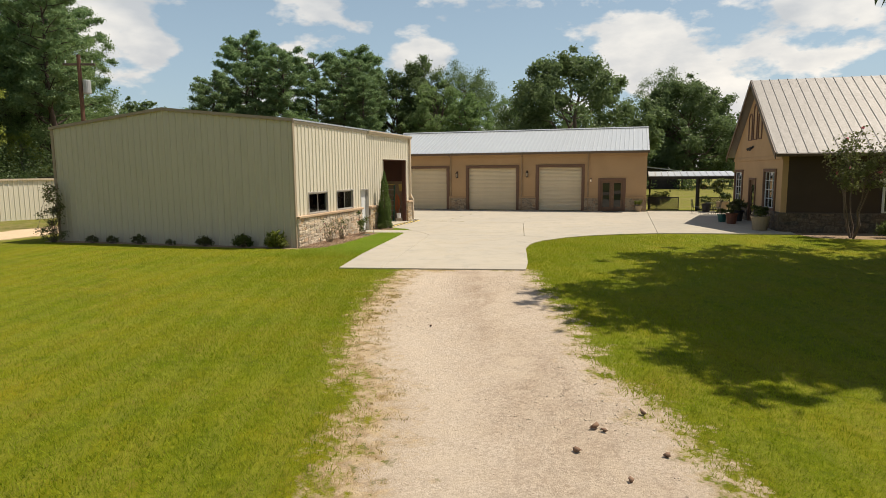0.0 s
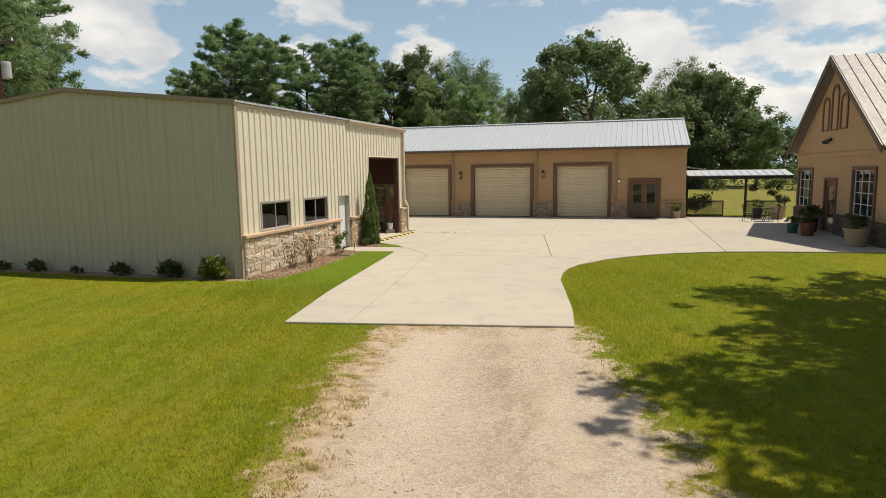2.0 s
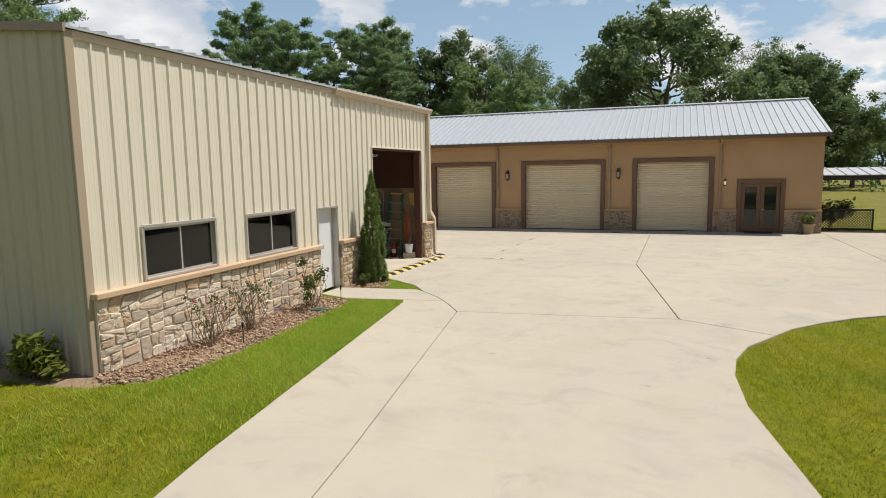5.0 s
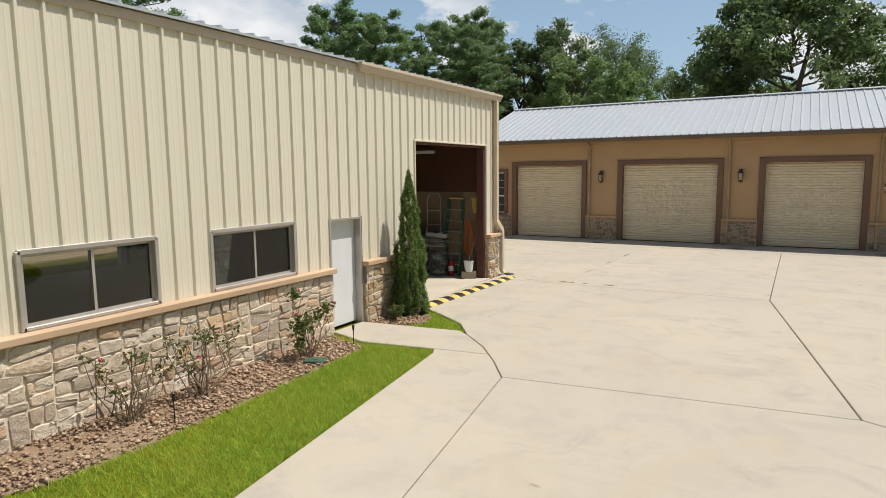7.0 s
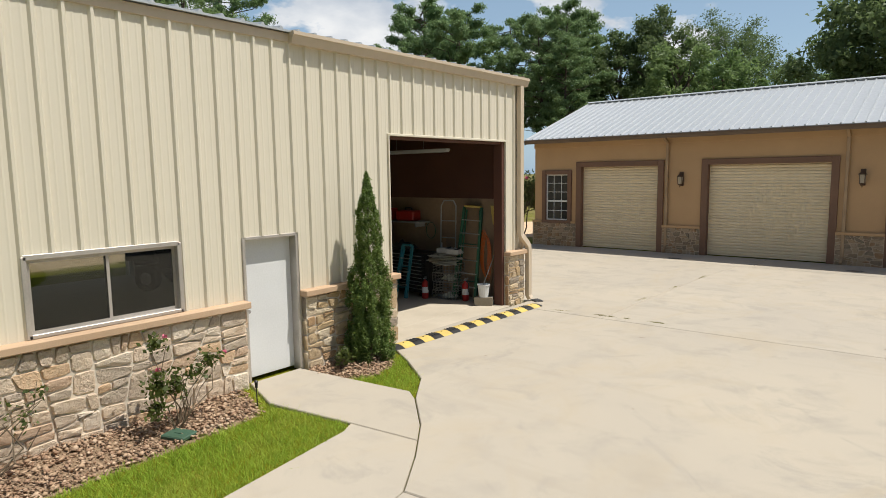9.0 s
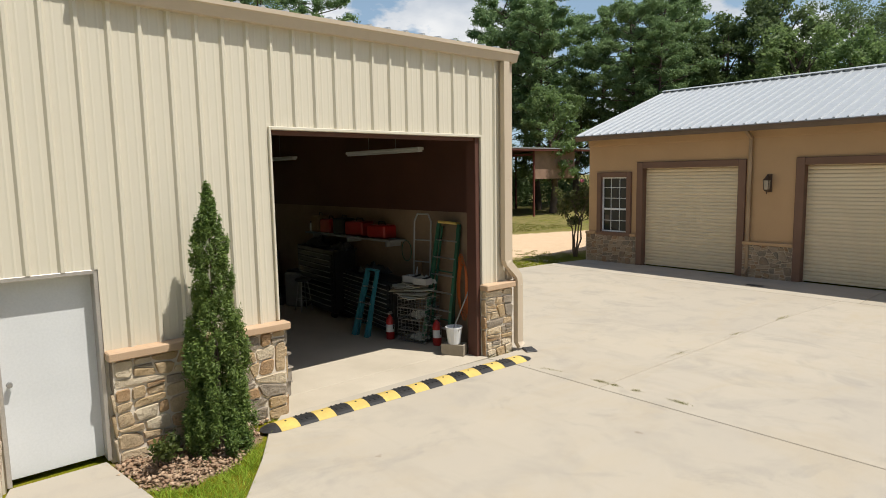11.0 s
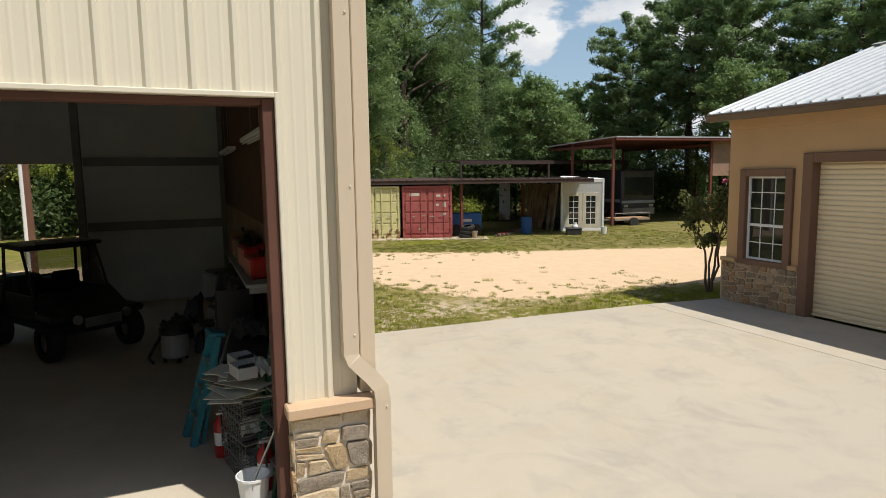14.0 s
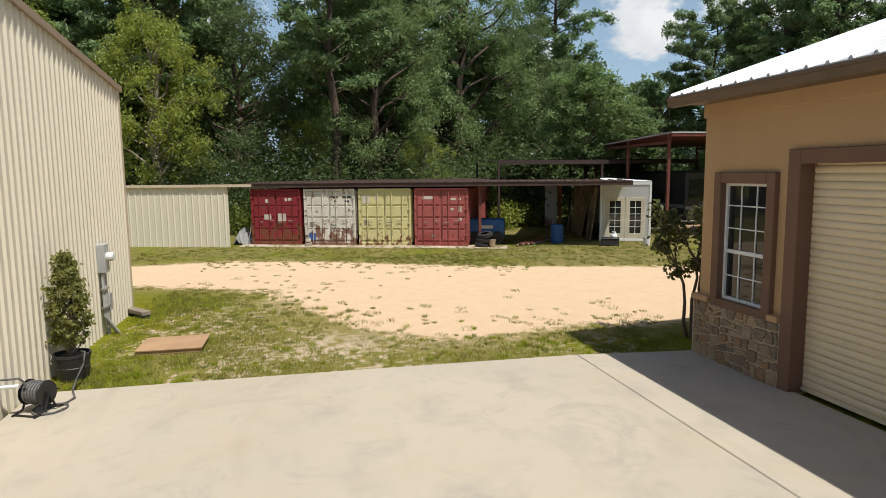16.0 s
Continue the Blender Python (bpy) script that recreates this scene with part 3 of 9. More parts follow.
TRACK = [(-7.0, 18.5), (-5.9, 13.1), (-4.75, 9.75), (-3.6, 7.95), (-2.9, 5.35), (-0.8, -6.0), (0.3, -30.0), (5.3, -30.0), (4.4, -6.0), (1.3, 5.35), (0.3, 7.95), (-0.7, 10.15), (-2.05, 15.2), (-3.15, 19.0)]
YARD = [(-33.0, 20.0), (-33.6, 30.0), (-34.2, 36.9), (-32.6, 41.2), (-30.2, 44.7), (-27.6, 51.7), (-22.0, 64.0), (-17.0, 66.0), (-19.5, 55.0), (-20.6, 48.0), (-21.0, 45.0), (-20.6, 42.5), (-21.1, 41.3), (-22.8, 40.3), (-27.0, 38.3), (-28.9, 34.8), (-28.5, 28.0), (-28.6, 20.0)]
BED = [(-12.6, 22.0), (-11.72, 22.6), (-11.6, 24.0), (-11.65, 25.9), (-11.8, 28.2), (-12.9, 28.6), (-13.2, 28.6), (-13.2, 22.0)]
BED_SMALL = [(-12.9, 29.6), (-12.0, 29.68), (-11.75, 30.1), (-11.9, 30.6), (-12.5, 31.2), (-13.0, 31.5)]
BED_GABLE = [(-25.5, 22.6), (-25.4, 21.9), (-12.8, 21.9), (-12.6, 22.6)]
BED_HOUSE = [(6.9, 32.0), (7.4, 30.4), (22.0, 29.4), (22.0, 33.5), (6.9, 33.5)]


def build_ground():
    far = np.array([-1600, -800, -400, -220, -140, -100, -80])
    xs = np.concatenate([far, np.arange(-66, 24.1, 0.5), np.array([30, 40, 60, 100, 180, 400, 800, 1600])])
    ys = np.concatenate([np.array([-1600, -800, -400, -200, -100, -50, -30, -18]), np.arange(-10, 72.1, 0.5), np.array([80, 95, 120, 160, 220, 400, 800, 1600])])
    gx, gy = np.meshgrid(xs, ys, indexing="ij")
    gz = ground_z(gx, gy)
    near = (np.abs(gx + 15) < 50) & (np.abs(gy - 30) < 48)
    lump = 0.02 * np.sin(gx * 0.9 + 1.3 * np.sin(gy * 0.5)) * np.sin(gy * 0.8 + 0.7)
    gz = gz + np.where(near, lump * 0.5 - 0.01, 0)
    gz = np.where((gy > 50) & (gx > -2), gz + 0.3 * smooth01((gy - 52) / 20), gz)
    n, m = gx.shape
    idx = np.arange(n * m).reshape(n, m)
    faces = np.stack([idx[:-1, :-1], idx[1:, :-1], idx[1:, 1:], idx[:-1, 1:]], -1).reshape(-1, 4)
    me = raw("ground", np.stack([gx, gy, gz], -1).reshape(-1, 3), faces, M["ground"], True)
    px, py = gx.ravel(), gy.ravel()
    sets = {"gravel": inside_distance(px, py, TRACK), "sand": inside_distance(px, py, YARD),
            "bed": np.maximum.reduce([inside_distance(px, py, b) for b in (BED, BED_SMALL, BED_GABLE, BED_HOUSE)]),
            "rut": np.exp(-(((px + 1.65 + 0.35 * (py - 8) - 0.55) / 0.75) ** 2)) * (py < 19),
            "west": (px < 0.9 - 0.33 * np.clip(py, -20, 19)).astype(float),
            "dry": smooth01((-25.0 - px) / 6.0) + 0.8 * smooth01((py - 46) / 6.0),
            "thin": smooth01((6.5 - np.hypot((px + 21.5) * 0.8, py - 41)) / 6.5) * (px < -18.6)}
    for name, values in sets.items():
        a = me.attributes.new(name, "FLOAT", "POINT")
        a.data.foreach_set("value", np.clip(values, -6, 6).astype(np.float32))
    return tagged(new("ground", me), "mown lawn with a gravel track and a sandy yard", "ground", kind="structure")


build_ground()


# ---- concrete drive, cast in panels ----
def shrunk(poly, d):
    """The polygon with each edge moved inwards by d."""
    area = sum(a[0] * b[1] - b[0] * a[1] for a, b in zip(poly, poly[1:] + poly[:1]))
    sgn, out, n = (1 if area > 0 else -1), [], len(poly)
    for i in range(n):
        a, b, c = (Vector(poly[j % n]) for j in (i - 1, i, i + 1))
        e1, e2 = (b - a).normalized(), (c - b).normalized()
        n1, n2 = Vector((-e1.y, e1.x)) * sgn, Vector((-e2.y, e2.x)) * sgn
        k = (n1 + n2)
        k = k / max(k.dot(n1), 0.3)
        out.append(tuple(b + k * d))
    return out if sgn > 0 else out[::-1]


drive = thing("driveway", "pale tan concrete driveway cast in large panels with dark joints", "driveway", kind="structure")
PANEL_WALK = [(-8.84, 17.93), (-7.56, 18.15), (-8.02, 21.41), (-9.09, 27.83), (-9.5, 28.45), (-9.72, 28.74), (-10.68, 28.62), (-10.57, 28.4), (-9.73, 22.77), (-9.43, 20.84)]
PANEL_STEP = [(-12.88, 28.72), (-12.0, 28.42), (-10.68, 28.62), (-9.72, 28.74), (-10.0, 29.1), (-10.62, 29.7), (-10.85, 29.86), (-12.4, 29.66), (-12.88, 29.6)]
PANEL_FIRST = [(-7.56, 18.15), (-3.18, 18.93), (-3.36, 20.45), (-3.74, 22.6), (-4.0, 24.0), (-4.05, 25.2), (-3.97, 26.0), (-3.75, 26.75), (-3.25, 27.6), (-4.78, 28.37), (-9.09, 27.83), (-8.02, 21.41)]
PANEL_BAY = [(-9.09, 27.83), (-4.78, 28.37), (-5.99, 35.34), (-10.65, 35.27), (-12.3, 35.26), (-12.72, 35.15), (-12.88, 31.62), (-12.4, 31.2), (-11.8, 30.84), (-11.1, 30.35), (-10.62, 29.7), (-10.0, 29.1), (-9.5, 28.45)]
PANEL_CORNER = [(-12.72, 35.15), (-12.3, 35.26), (-10.65, 35.27), (-10.55, 41.1), (-10.3, 44.02), (-18.98, 44.02), (-19.12, 40.0), (-19.2, 35.84), (-12.72, 35.84)]
PANEL_SIDE = [(-10.65, 35.27), (-5.99, 35.34), (-5.96, 44.02), (-10.3, 44.02), (-10.55, 41.1)]
PANEL_MIDDLE = [(-4.78, 28.37), (-3.25, 27.6), (-2.9, 28.2), (-2.35, 28.8), (-1.7, 29.4), (-0.8, 30.0), (0.2, 30.5), (1.0, 30.8), (0.9, 44.02), (-5.96, 44.02), (-5.99, 35.34)]
PANEL_EAST = [(1.0, 30.8), (2.4, 31.1), (3.94, 31.3), (6.9, 31.7), (6.9, 33.0), (6.2, 47.3), (0.9, 47.3), (0.9, 44.02)]
PANEL_APRON_WEST = [(-18.98, 44.02), (-9.95, 44.02), (-9.95, 46.12), (-18.7, 46.12)]
PANEL_APRON_EAST = [(-9.95, 44.02), (0.9, 44.02), (0.9, 46.12), (-9.95, 46.12)]
PANELS = [PANEL_WALK, PANEL_STEP, PANEL_FIRST, PANEL_BAY, PANEL_CORNER, PANEL_SIDE, PANEL_MIDDLE, PANEL_EAST, PANEL_APRON_WEST, PANEL_APRON_EAST]
for poly in PANELS:
    p0 = shrunk(poly, 0.007)
    p1 = shrunk(poly, 0.017)
    mb = MB()
    n = len(p0)
    mb.add([(x, y, -0.2) for x, y in p0] + [(x, y, -0.012) for x, y in p0] + [(x, y, 0.0) for x, y in p1],
           [tuple(range(2 * n, 3 * n))] + [(i, (i + 1) % n, n + (i + 1) % n, n + i) for i in range(n)]
           + [(n + i, n + (i + 1) % n, 2 * n + (i + 1) % n, 2 * n + i) for i in range(n)])
    part("slab", mb, M["concrete"], drive)


# ---- pieces of stone cladding ----
stone_rnd = random.Random(5)


def lay_stones(parent, m, width, height, tone="stone", size=(0.30, 0.19), rnd=stone_rnd, deep=0.026, skew=1.0):
    """Angular rubble on a wall face: u along it, z up; m carries (u, outwards -y, z) to the place."""
    todo, done = [[(0.0, 0.0), (width, 0.0), (width, height), (0.0, height)]], []
    while todo:
        poly = todo.pop()
        us, zs = [q[0] for q in poly], [q[1] for q in poly]
        w, h = max(us) - min(us), max(zs) - min(zs)
        area = abs(sum(a[0] * b[1] - b[0] * a[1] for a, b in zip(poly, poly[1:] + poly[:1]))) / 2
        if area < size[0] * size[1] * rnd.uniform(0.45, 1.7) or (w < 0.17 and h < 0.15) or area < 0.012:
            done.append(poly)
            continue
        upright = w / size[0] > h / size[1] * rnd.uniform(0.75, 1.3)
        a = rnd.gauss(0, 0.20 * skew) if upright else rnd.gauss(0, 0.11 * skew)
        nu, nz = (math.cos(a), math.sin(a)) if upright else (math.sin(a), math.cos(a))
        cu = sum(us) / len(poly) + w * rnd.uniform(-0.2, 0.2) * upright
        cz = sum(zs) / len(poly) + h * rnd.uniform(-0.2, 0.2) * (not upright)
        halves = ([], [])
        for p, q in zip(poly, poly[1:] + poly[:1]):
            dp, dq = (p[0] - cu) * nu + (p[1] - cz) * nz, (q[0] - cu) * nu + (q[1] - cz) * nz
            halves[dp > 0].append(p)
            if dp * dq < 0:
                f = dp / (dp - dq)
                x = (p[0] + (q[0] - p[0]) * f, p[1] + (q[1] - p[1]) * f)
                halves[0].append(x)
                halves[1].append(x)
        todo += [k for k in halves if len(k) > 2]
    for poly in done:
        core = shrunk(poly, 0.010)
        ring = []
        for i, q in enumerate(core):
            for p, f in ((core[i - 1], rnd.uniform(0.08, 0.2)), (core[(i + 1) % len(core)], rnd.uniform(0.08, 0.2))):
                ring.append((q[0] + (p[0] - q[0]) * f + rnd.gauss(0, 0.0025), q[1] + (p[1] - q[1]) * f + rnd.gauss(0, 0.0025)))
        n = len(ring)
        cu, cz = sum(q[0] for q in ring) / n, sum(q[1] for q in ring) / n
        grow = lambda g: [(cu + (u - cu) * g, cz + (z - cz) * g) for u, z in ring]  # noqa: E731
        dp, tu, tz = deep * rnd.uniform(0.55, 1.4), rnd.gauss(0, 0.05), rnd.gauss(0.03, 0.05)
        lift = lambda u, z: max(0.006, dp + tu * (u - cu) + tz * (z - cz) + rnd.gauss(0, 0.0025))  # noqa: E731
        v = [(u, 0.01, z) for u, z in ring] + [(u, -lift(u, z) * 0.6, z) for u, z in grow(0.985)] + [(u, -lift(u, z), z) for u, z in grow(0.9)]
        v.append((cu + rnd.gauss(0, 0.02), -dp * rnd.uniform(0.95, 1.3), cz + rnd.gauss(0, 0.012)))
        f = []
        for i in range(n):
            k = (i + 1) % n
            f += [(i, k, n + k, n + i), (n + i, n + k, 2 * n + k, 2 * n + i), (2 * n + i, 2 * n + k, 3 * n)]
        ob = new("stone", MB().add(v, f).mesh("stone", M[tone]))
        ob.parent = parent
        ob.matrix_basis = m


# ---- metal workshop ----
FX, GY, BX, SY = -12.90, 22.45, -24.85, 35.78
CORNER = 35.86  # the front corner, trim and all, stands a little past the side wall
EAVE, RIDGE, RX = 4.935, 5.55, -18.87
front_at = lambda u, d, z: (FX - d, u, z)  # noqa: E731
gable_at = lambda u, d, z: (u, GY + d, z)  # noqa: E731
side_at = lambda u, d, z: (-u, SY - d, z)  # noqa: E731
back_at = lambda u, d, z: (BX + d, -u, z)  # noqa: E731
slope_top = lambda x: EAVE + (RIDGE - EAVE) * (1 - abs(x - RX) / abs(FX - RX))  # noqa: E731
shop = thing("metal_workshop", "cream ribbed metal workshop with stone wainscot and open bay", "workshop")
W1, W2, DOOR, BAY = (23.51, 25.21, 1.20, 2.09), (26.085, 27.81, 1.20, 2.09), (28.71, 29.65, -0.1, 2.07), (31.65, 35.21, -0.1, 3.565)
LOW = (GY - 1, SY + 1, -1, 1.10)
HOLES = [W1, W2, DOOR, BAY]
part("front_wall", MB().plate(GY, SY, -0.15, EAVE, 0.2, HOLES, front_at), M["siding"], shop)
part("siding", MB().sheet(GY + 0.05, SY - 0.05, -0.1, EAVE - 0.02, 0.2955, HOLES + [LOW], front_at, phase=0.085).weld(), M["siding"], shop, "cream ribbed metal siding")
part("gable_wall", MB().plate(BX + 0.2, FX - 0.2, -0.15, EAVE, 0.2, [], gable_at, slope_top, (RX,)), M["siding_shaded"], shop)
part("siding", MB().sheet(BX + 0.02, FX - 0.02, -0.15, 6, 0.305, [], gable_at, lambda u: slope_top(u) - 0.02, first=RX).weld(), M["siding_shaded"], shop, "cream ribbed metal siding, darkened for shade and grimy")
part("side_wall", MB().plate(-FX + 0.2, -BX - 0.2, -0.15, EAVE, 0.2, [], side_at, lambda u: slope_top(-u), (-RX,)), M["siding"], shop)
part("siding", MB().sheet(-FX + 0.1, -BX - 0.02, -0.15, 6, 0.203, [], side_at, lambda u: slope_top(-u) - 0.02, foot=0.09, head=0.04, first=-RX).weld(), M["siding"], shop, "cream ribbed metal siding")
BACK = (-32.3, -28.6, -0.1, 3.32)
part("back_wall", MB().plate(-SY, -GY, -0.15, EAVE, 0.2, [BACK], back_at), M["siding"], shop)


def roof_sheet(name, parent, material, u0, u1, low_pt, high_pt, at, step, thick=0.03, label=""):
    """A sloping ribbed sheet from the eave line (w, z) up to the ridge; at(u, w, z)."""
    (w0, z0), (w1, z1) = low_pt, high_pt
    prof, u = [(u0, 0.0)], u0 + 0.05
    while u < u1 - 0.04:
        prof += [(u - 0.035, 0.0), (u - 0.014, 0.036), (u + 0.014, 0.036), (u + 0.035, 0.0)]
        u += step
    prof.append((u1, 0.0))
    mb = MB()
    for (a, h), (b, k) in zip(prof, prof[1:]):
        mb.add([at(a, w0, z0 + h), at(b, w0, z0 + k), at(b, w1, z1 + k), at(a, w1, z1 + h), at(a, w0, z0 - thick), at(b, w0, z0 - thick), at(b, w1, z1 - thick), at(a, w1, z1 - thick)],
               [(0, 1, 2, 3), (7, 6, 5, 4), (0, 4, 5, 1)])
    mb.weld()
    return part(name, mb, material, parent, label)


rise = (RIDGE - EAVE) / abs(FX - RX)
roof_sheet("roof_slope", shop, M["galv"], GY - 0.05, SY + 0.05, (FX + 0.10, EAVE + 0.04 - rise * 0.1), (RX, RIDGE + 0.04), lambda u, w, z: (w, u, z), 0.305)
roof_sheet("roof_slope", shop, M["galv"], GY - 0.05, SY + 0.05, (BX - 0.10, EAVE + 0.04 - rise * 0.1), (RX, RIDGE + 0.04), lambda u, w, z: (w, u, z), 0.305)
mb = MB()
for s in (-1, 1):
    mb.add([(RX, y, RIDGE + 0.085) for y in (GY - 0.08, SY + 0.08)] + [(RX + s * 0.22, y, RIDGE + 0.075 - rise * 0.22) for y in (SY + 0.08, GY - 0.08)], [(0, 1, 2, 3)])
part("ridge_cap", mb, M["galv"], shop)
for y0, y1, w in ((GY - 0.09, GY - 0.05, 0), (SY + 0.05, SY + 0.09, 0)):
    mb = MB()
    for xa, xb in ((FX + 0.1, RX), (BX - 0.1, RX)):
        za, zb = slope_top(max(min(xa, FX), BX)) + 0.03, RIDGE + 0.05
        mb.add([(xa, y0, za - 0.09), (xb, y0, zb - 0.09), (xb, y0, zb + 0.03), (xa, y0, za + 0.03), (xa, y1, za - 0.09), (xb, y1, zb - 0.09), (xb, y1, zb + 0.03), (xa, y1, za + 0.03)],
               [(0, 1, 2, 3), (7, 6, 5, 4), (0, 4, 5, 1), (3, 2, 6, 7), (0, 3, 7, 4), (1, 5, 6, 2)])
    part("rake_trim", mb.weld(), M["siding_trim_dark"], shop)
# eave trim, box gutter over the bay, downspout, corner trims
part("eave_trim", MB().box(FX, FX + 0.045, GY, 29.62, EAVE - 0.13, EAVE - 0.005, 0.006), M["siding_trim"], shop)
mb = MB()
prof = [(0.0, 0.0), (0.0, -0.17), (0.11, -0.17), (0.15, -0.06), (0.17, -0.05), (0.17, 0.0)]
ya, yb = 29.62, CORNER + 0.12
mb.add([(FX + a, y, EAVE + 0.02 + b) for y in (ya, yb) for a, b in prof], [(0, 1, 2, 3, 4, 5)] + [(i, i + 6, (i + 1) % 6 + 6, (i + 1) % 6) for i in range(6)] + [(11, 10, 9, 8, 7, 6)])
part("gutter", mb, M["siding_trim"], shop, "tan box gutter")
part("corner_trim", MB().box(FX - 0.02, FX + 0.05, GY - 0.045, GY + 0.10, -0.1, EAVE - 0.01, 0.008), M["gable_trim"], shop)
part("corner_trim", MB().box(FX - 0.15, FX + 0.05, 35.80, CORNER + 0.07, 1.2, EAVE - 0.15, 0.008), M["siding_trim"], shop)
part("corner_trim", MB().box(BX - 0.05, BX + 0.1, GY - 0.045, GY + 0.02, -0.1, EAVE - 0.03, 0.008), M["siding_trim_dark"], shop)
part("corner_trim", MB().box(BX - 0.05, BX + 0.1, SY - 0.02, SY + 0.045, -0.1, EAVE - 0.03, 0.008), M["siding_trim"], shop)
def square_pipe(mb, pts, half):
    """A square sheet-metal pipe bent in the plane of the wall; pts are (x, y, z)."""
    rings = []
    for i, p in enumerate(pts):
        a, b = Vector(pts[max(i - 1, 0)]), Vector(pts[min(i + 1, len(pts) - 1)])
        d = (b - a).normalized()
        side = Vector((1, 0, 0)) - d * d.x
        side.normalize()
        up = d.cross(side)
        rings.append([Vector(p) + side * half * sx + up * half * 1.25 * sy for sx, sy in ((-1, -1), (1, -1), (1, 1), (-1, 1))])
    n = len(mb.v)
    mb.v += [tuple(q) for r in rings for q in r]
    for i in range(len(rings) - 1):
        mb.f += [(n + 4 * i + k, n + 4 * i + (k + 1) % 4, n + 4 * i + 4 + (k + 1) % 4, n + 4 * i + 4 + k) for k in range(4)]
    mb.f += [tuple(n + k for k in range(4))[::-1], tuple(n + 4 * (len(rings) - 1) + k for k in range(4))]
    return mb


spout = part("downspout", square_pipe(MB(), [(FX + 0.095, 35.705, EAVE - 0.16), (FX + 0.095, 35.705, 1.56), (FX + 0.11, 35.73, 1.50), (FX + 0.14, 35.86, 1.36), (FX + 0.16, 35.925, 1.27), (FX + 0.165, 35.935, 1.18), (FX + 0.165, 35.935, 0.14), (FX + 0.21, 35.96, 0.06)], 0.05), M["siding_trim"], shop, "tan square downspout with an elbow")
for z, y in ((4.2, 35.705), (2.9, 35.705), (1.72, 35.705), (1.12, 35.935)):
    part("screw", MB().cyl((FX + 0.14 + 0.07 * (y > 35.8), y + 0.03, z), (FX + 0.155 + 0.07 * (y > 35.8), y + 0.03, z), 0.009, 0.007, 6), M["siding"], spout)
# frames round the openings
for h in (W1, W2):
    win = part("window", MB().box(FX - 0.06, FX + 0.045, h[0], h[1], h[3] - 0.04, h[3] + 0.02, 0.006).box(FX - 0.06, FX + 0.045, h[0], h[1], h[2], h[2] + 0.045, 0.006)
               .box(FX - 0.06, FX + 0.045, h[0] - 0.02, h[0] + 0.035, h[2], h[3], 0.006).box(FX - 0.06, FX + 0.045, h[1] - 0.035, h[1] + 0.02, h[2], h[3], 0.006), M["alu"], shop, "aluminium sliding window with dark glass")
    mid = (h[0] + h[1]) / 2
    for a, b, dx in ((h[0] + 0.035, mid + 0.02, -0.005), (mid - 0.02, h[1] - 0.035, -0.035)):
        x = FX + dx
        part("sash", MB().box(x - 0.02, x, a, b, h[3] - 0.075, h[3] - 0.04).box(x - 0.02, x, a, b, h[2] + 0.045, h[2] + 0.08).box(x - 0.02, x, a, a + 0.035, h[2] + 0.08, h[3] - 0.075).box(x - 0.02, x, b - 0.035, b, h[2] + 0.08, h[3] - 0.075), M["alu"], win)
        part("pane", MB().box(x - 0.013, x - 0.007, a + 0.03, b - 0.03, h[2] + 0.075, h[3] - 0.07), M["glass_shop"], win)
door = part("door", MB().box(FX - 0.17, FX - 0.125, DOOR[0] + 0.04, DOOR[1] - 0.04, 0.015, DOOR[3] - 0.04, 0.004), M["white"], shop, "plain white steel door")
part("door_frame", MB().box(FX - 0.16, FX + 0.03, DOOR[0], DOOR[0] + 0.045, 0, DOOR[3], 0.005).box(FX - 0.16, FX + 0.03, DOOR[1] - 0.045, DOOR[1], 0, DOOR[3], 0.005).box(FX - 0.16, FX + 0.03, DOOR[0] + 0.045, DOOR[1] - 0.045, DOOR[3] - 0.045, DOOR[3], 0.005), M["alu"], shop)
part("door_handle", MB().cyl((FX - 0.13, DOOR[0] + 0.11, 1.0), (FX - 0.08, DOOR[0] + 0.11, 1.0), 0.014, 0.014, 8).cyl((FX - 0.09, DOOR[0] + 0.11, 1.0), (FX - 0.05, DOOR[0] + 0.11, 1.0), 0.03, 0.026, 10), M["steel"], door, "steel door knob")
part("bay_trim", MB().box(FX - 0.02, FX + 0.042, BAY[0] - 0.03, BAY[0], 1.2, BAY[3] + 0.04, 0.006).box(FX - 0.02, FX + 0.042, BAY[1], BAY[1] + 0.03, 1.2, BAY[3] + 0.04, 0.006).box(FX - 0.02, FX + 0.042, BAY[0], BAY[1], BAY[3], BAY[3] + 0.04, 0.006), M["siding"], shop)
part("bay_jamb", MB().box(FX - 0.22, FX - 0.003, BAY[1] - 0.09, BAY[1], 0, BAY[3], 0.006), M["rust"], shop, "red-brown steel door jamb")
part("bay_jamb", MB().box(FX - 0.22, FX - 0.03, BAY[0], BAY[0] + 0.03, 0, BAY[3], 0.006), M["siding"], shop)
part("bay_header", MB().box(FX - 0.22, FX - 0.03, BAY[0] + 0.03, BAY[1] - 0.09, BAY[3] - 0.05, BAY[3], 0.006), M["rust"], shop)
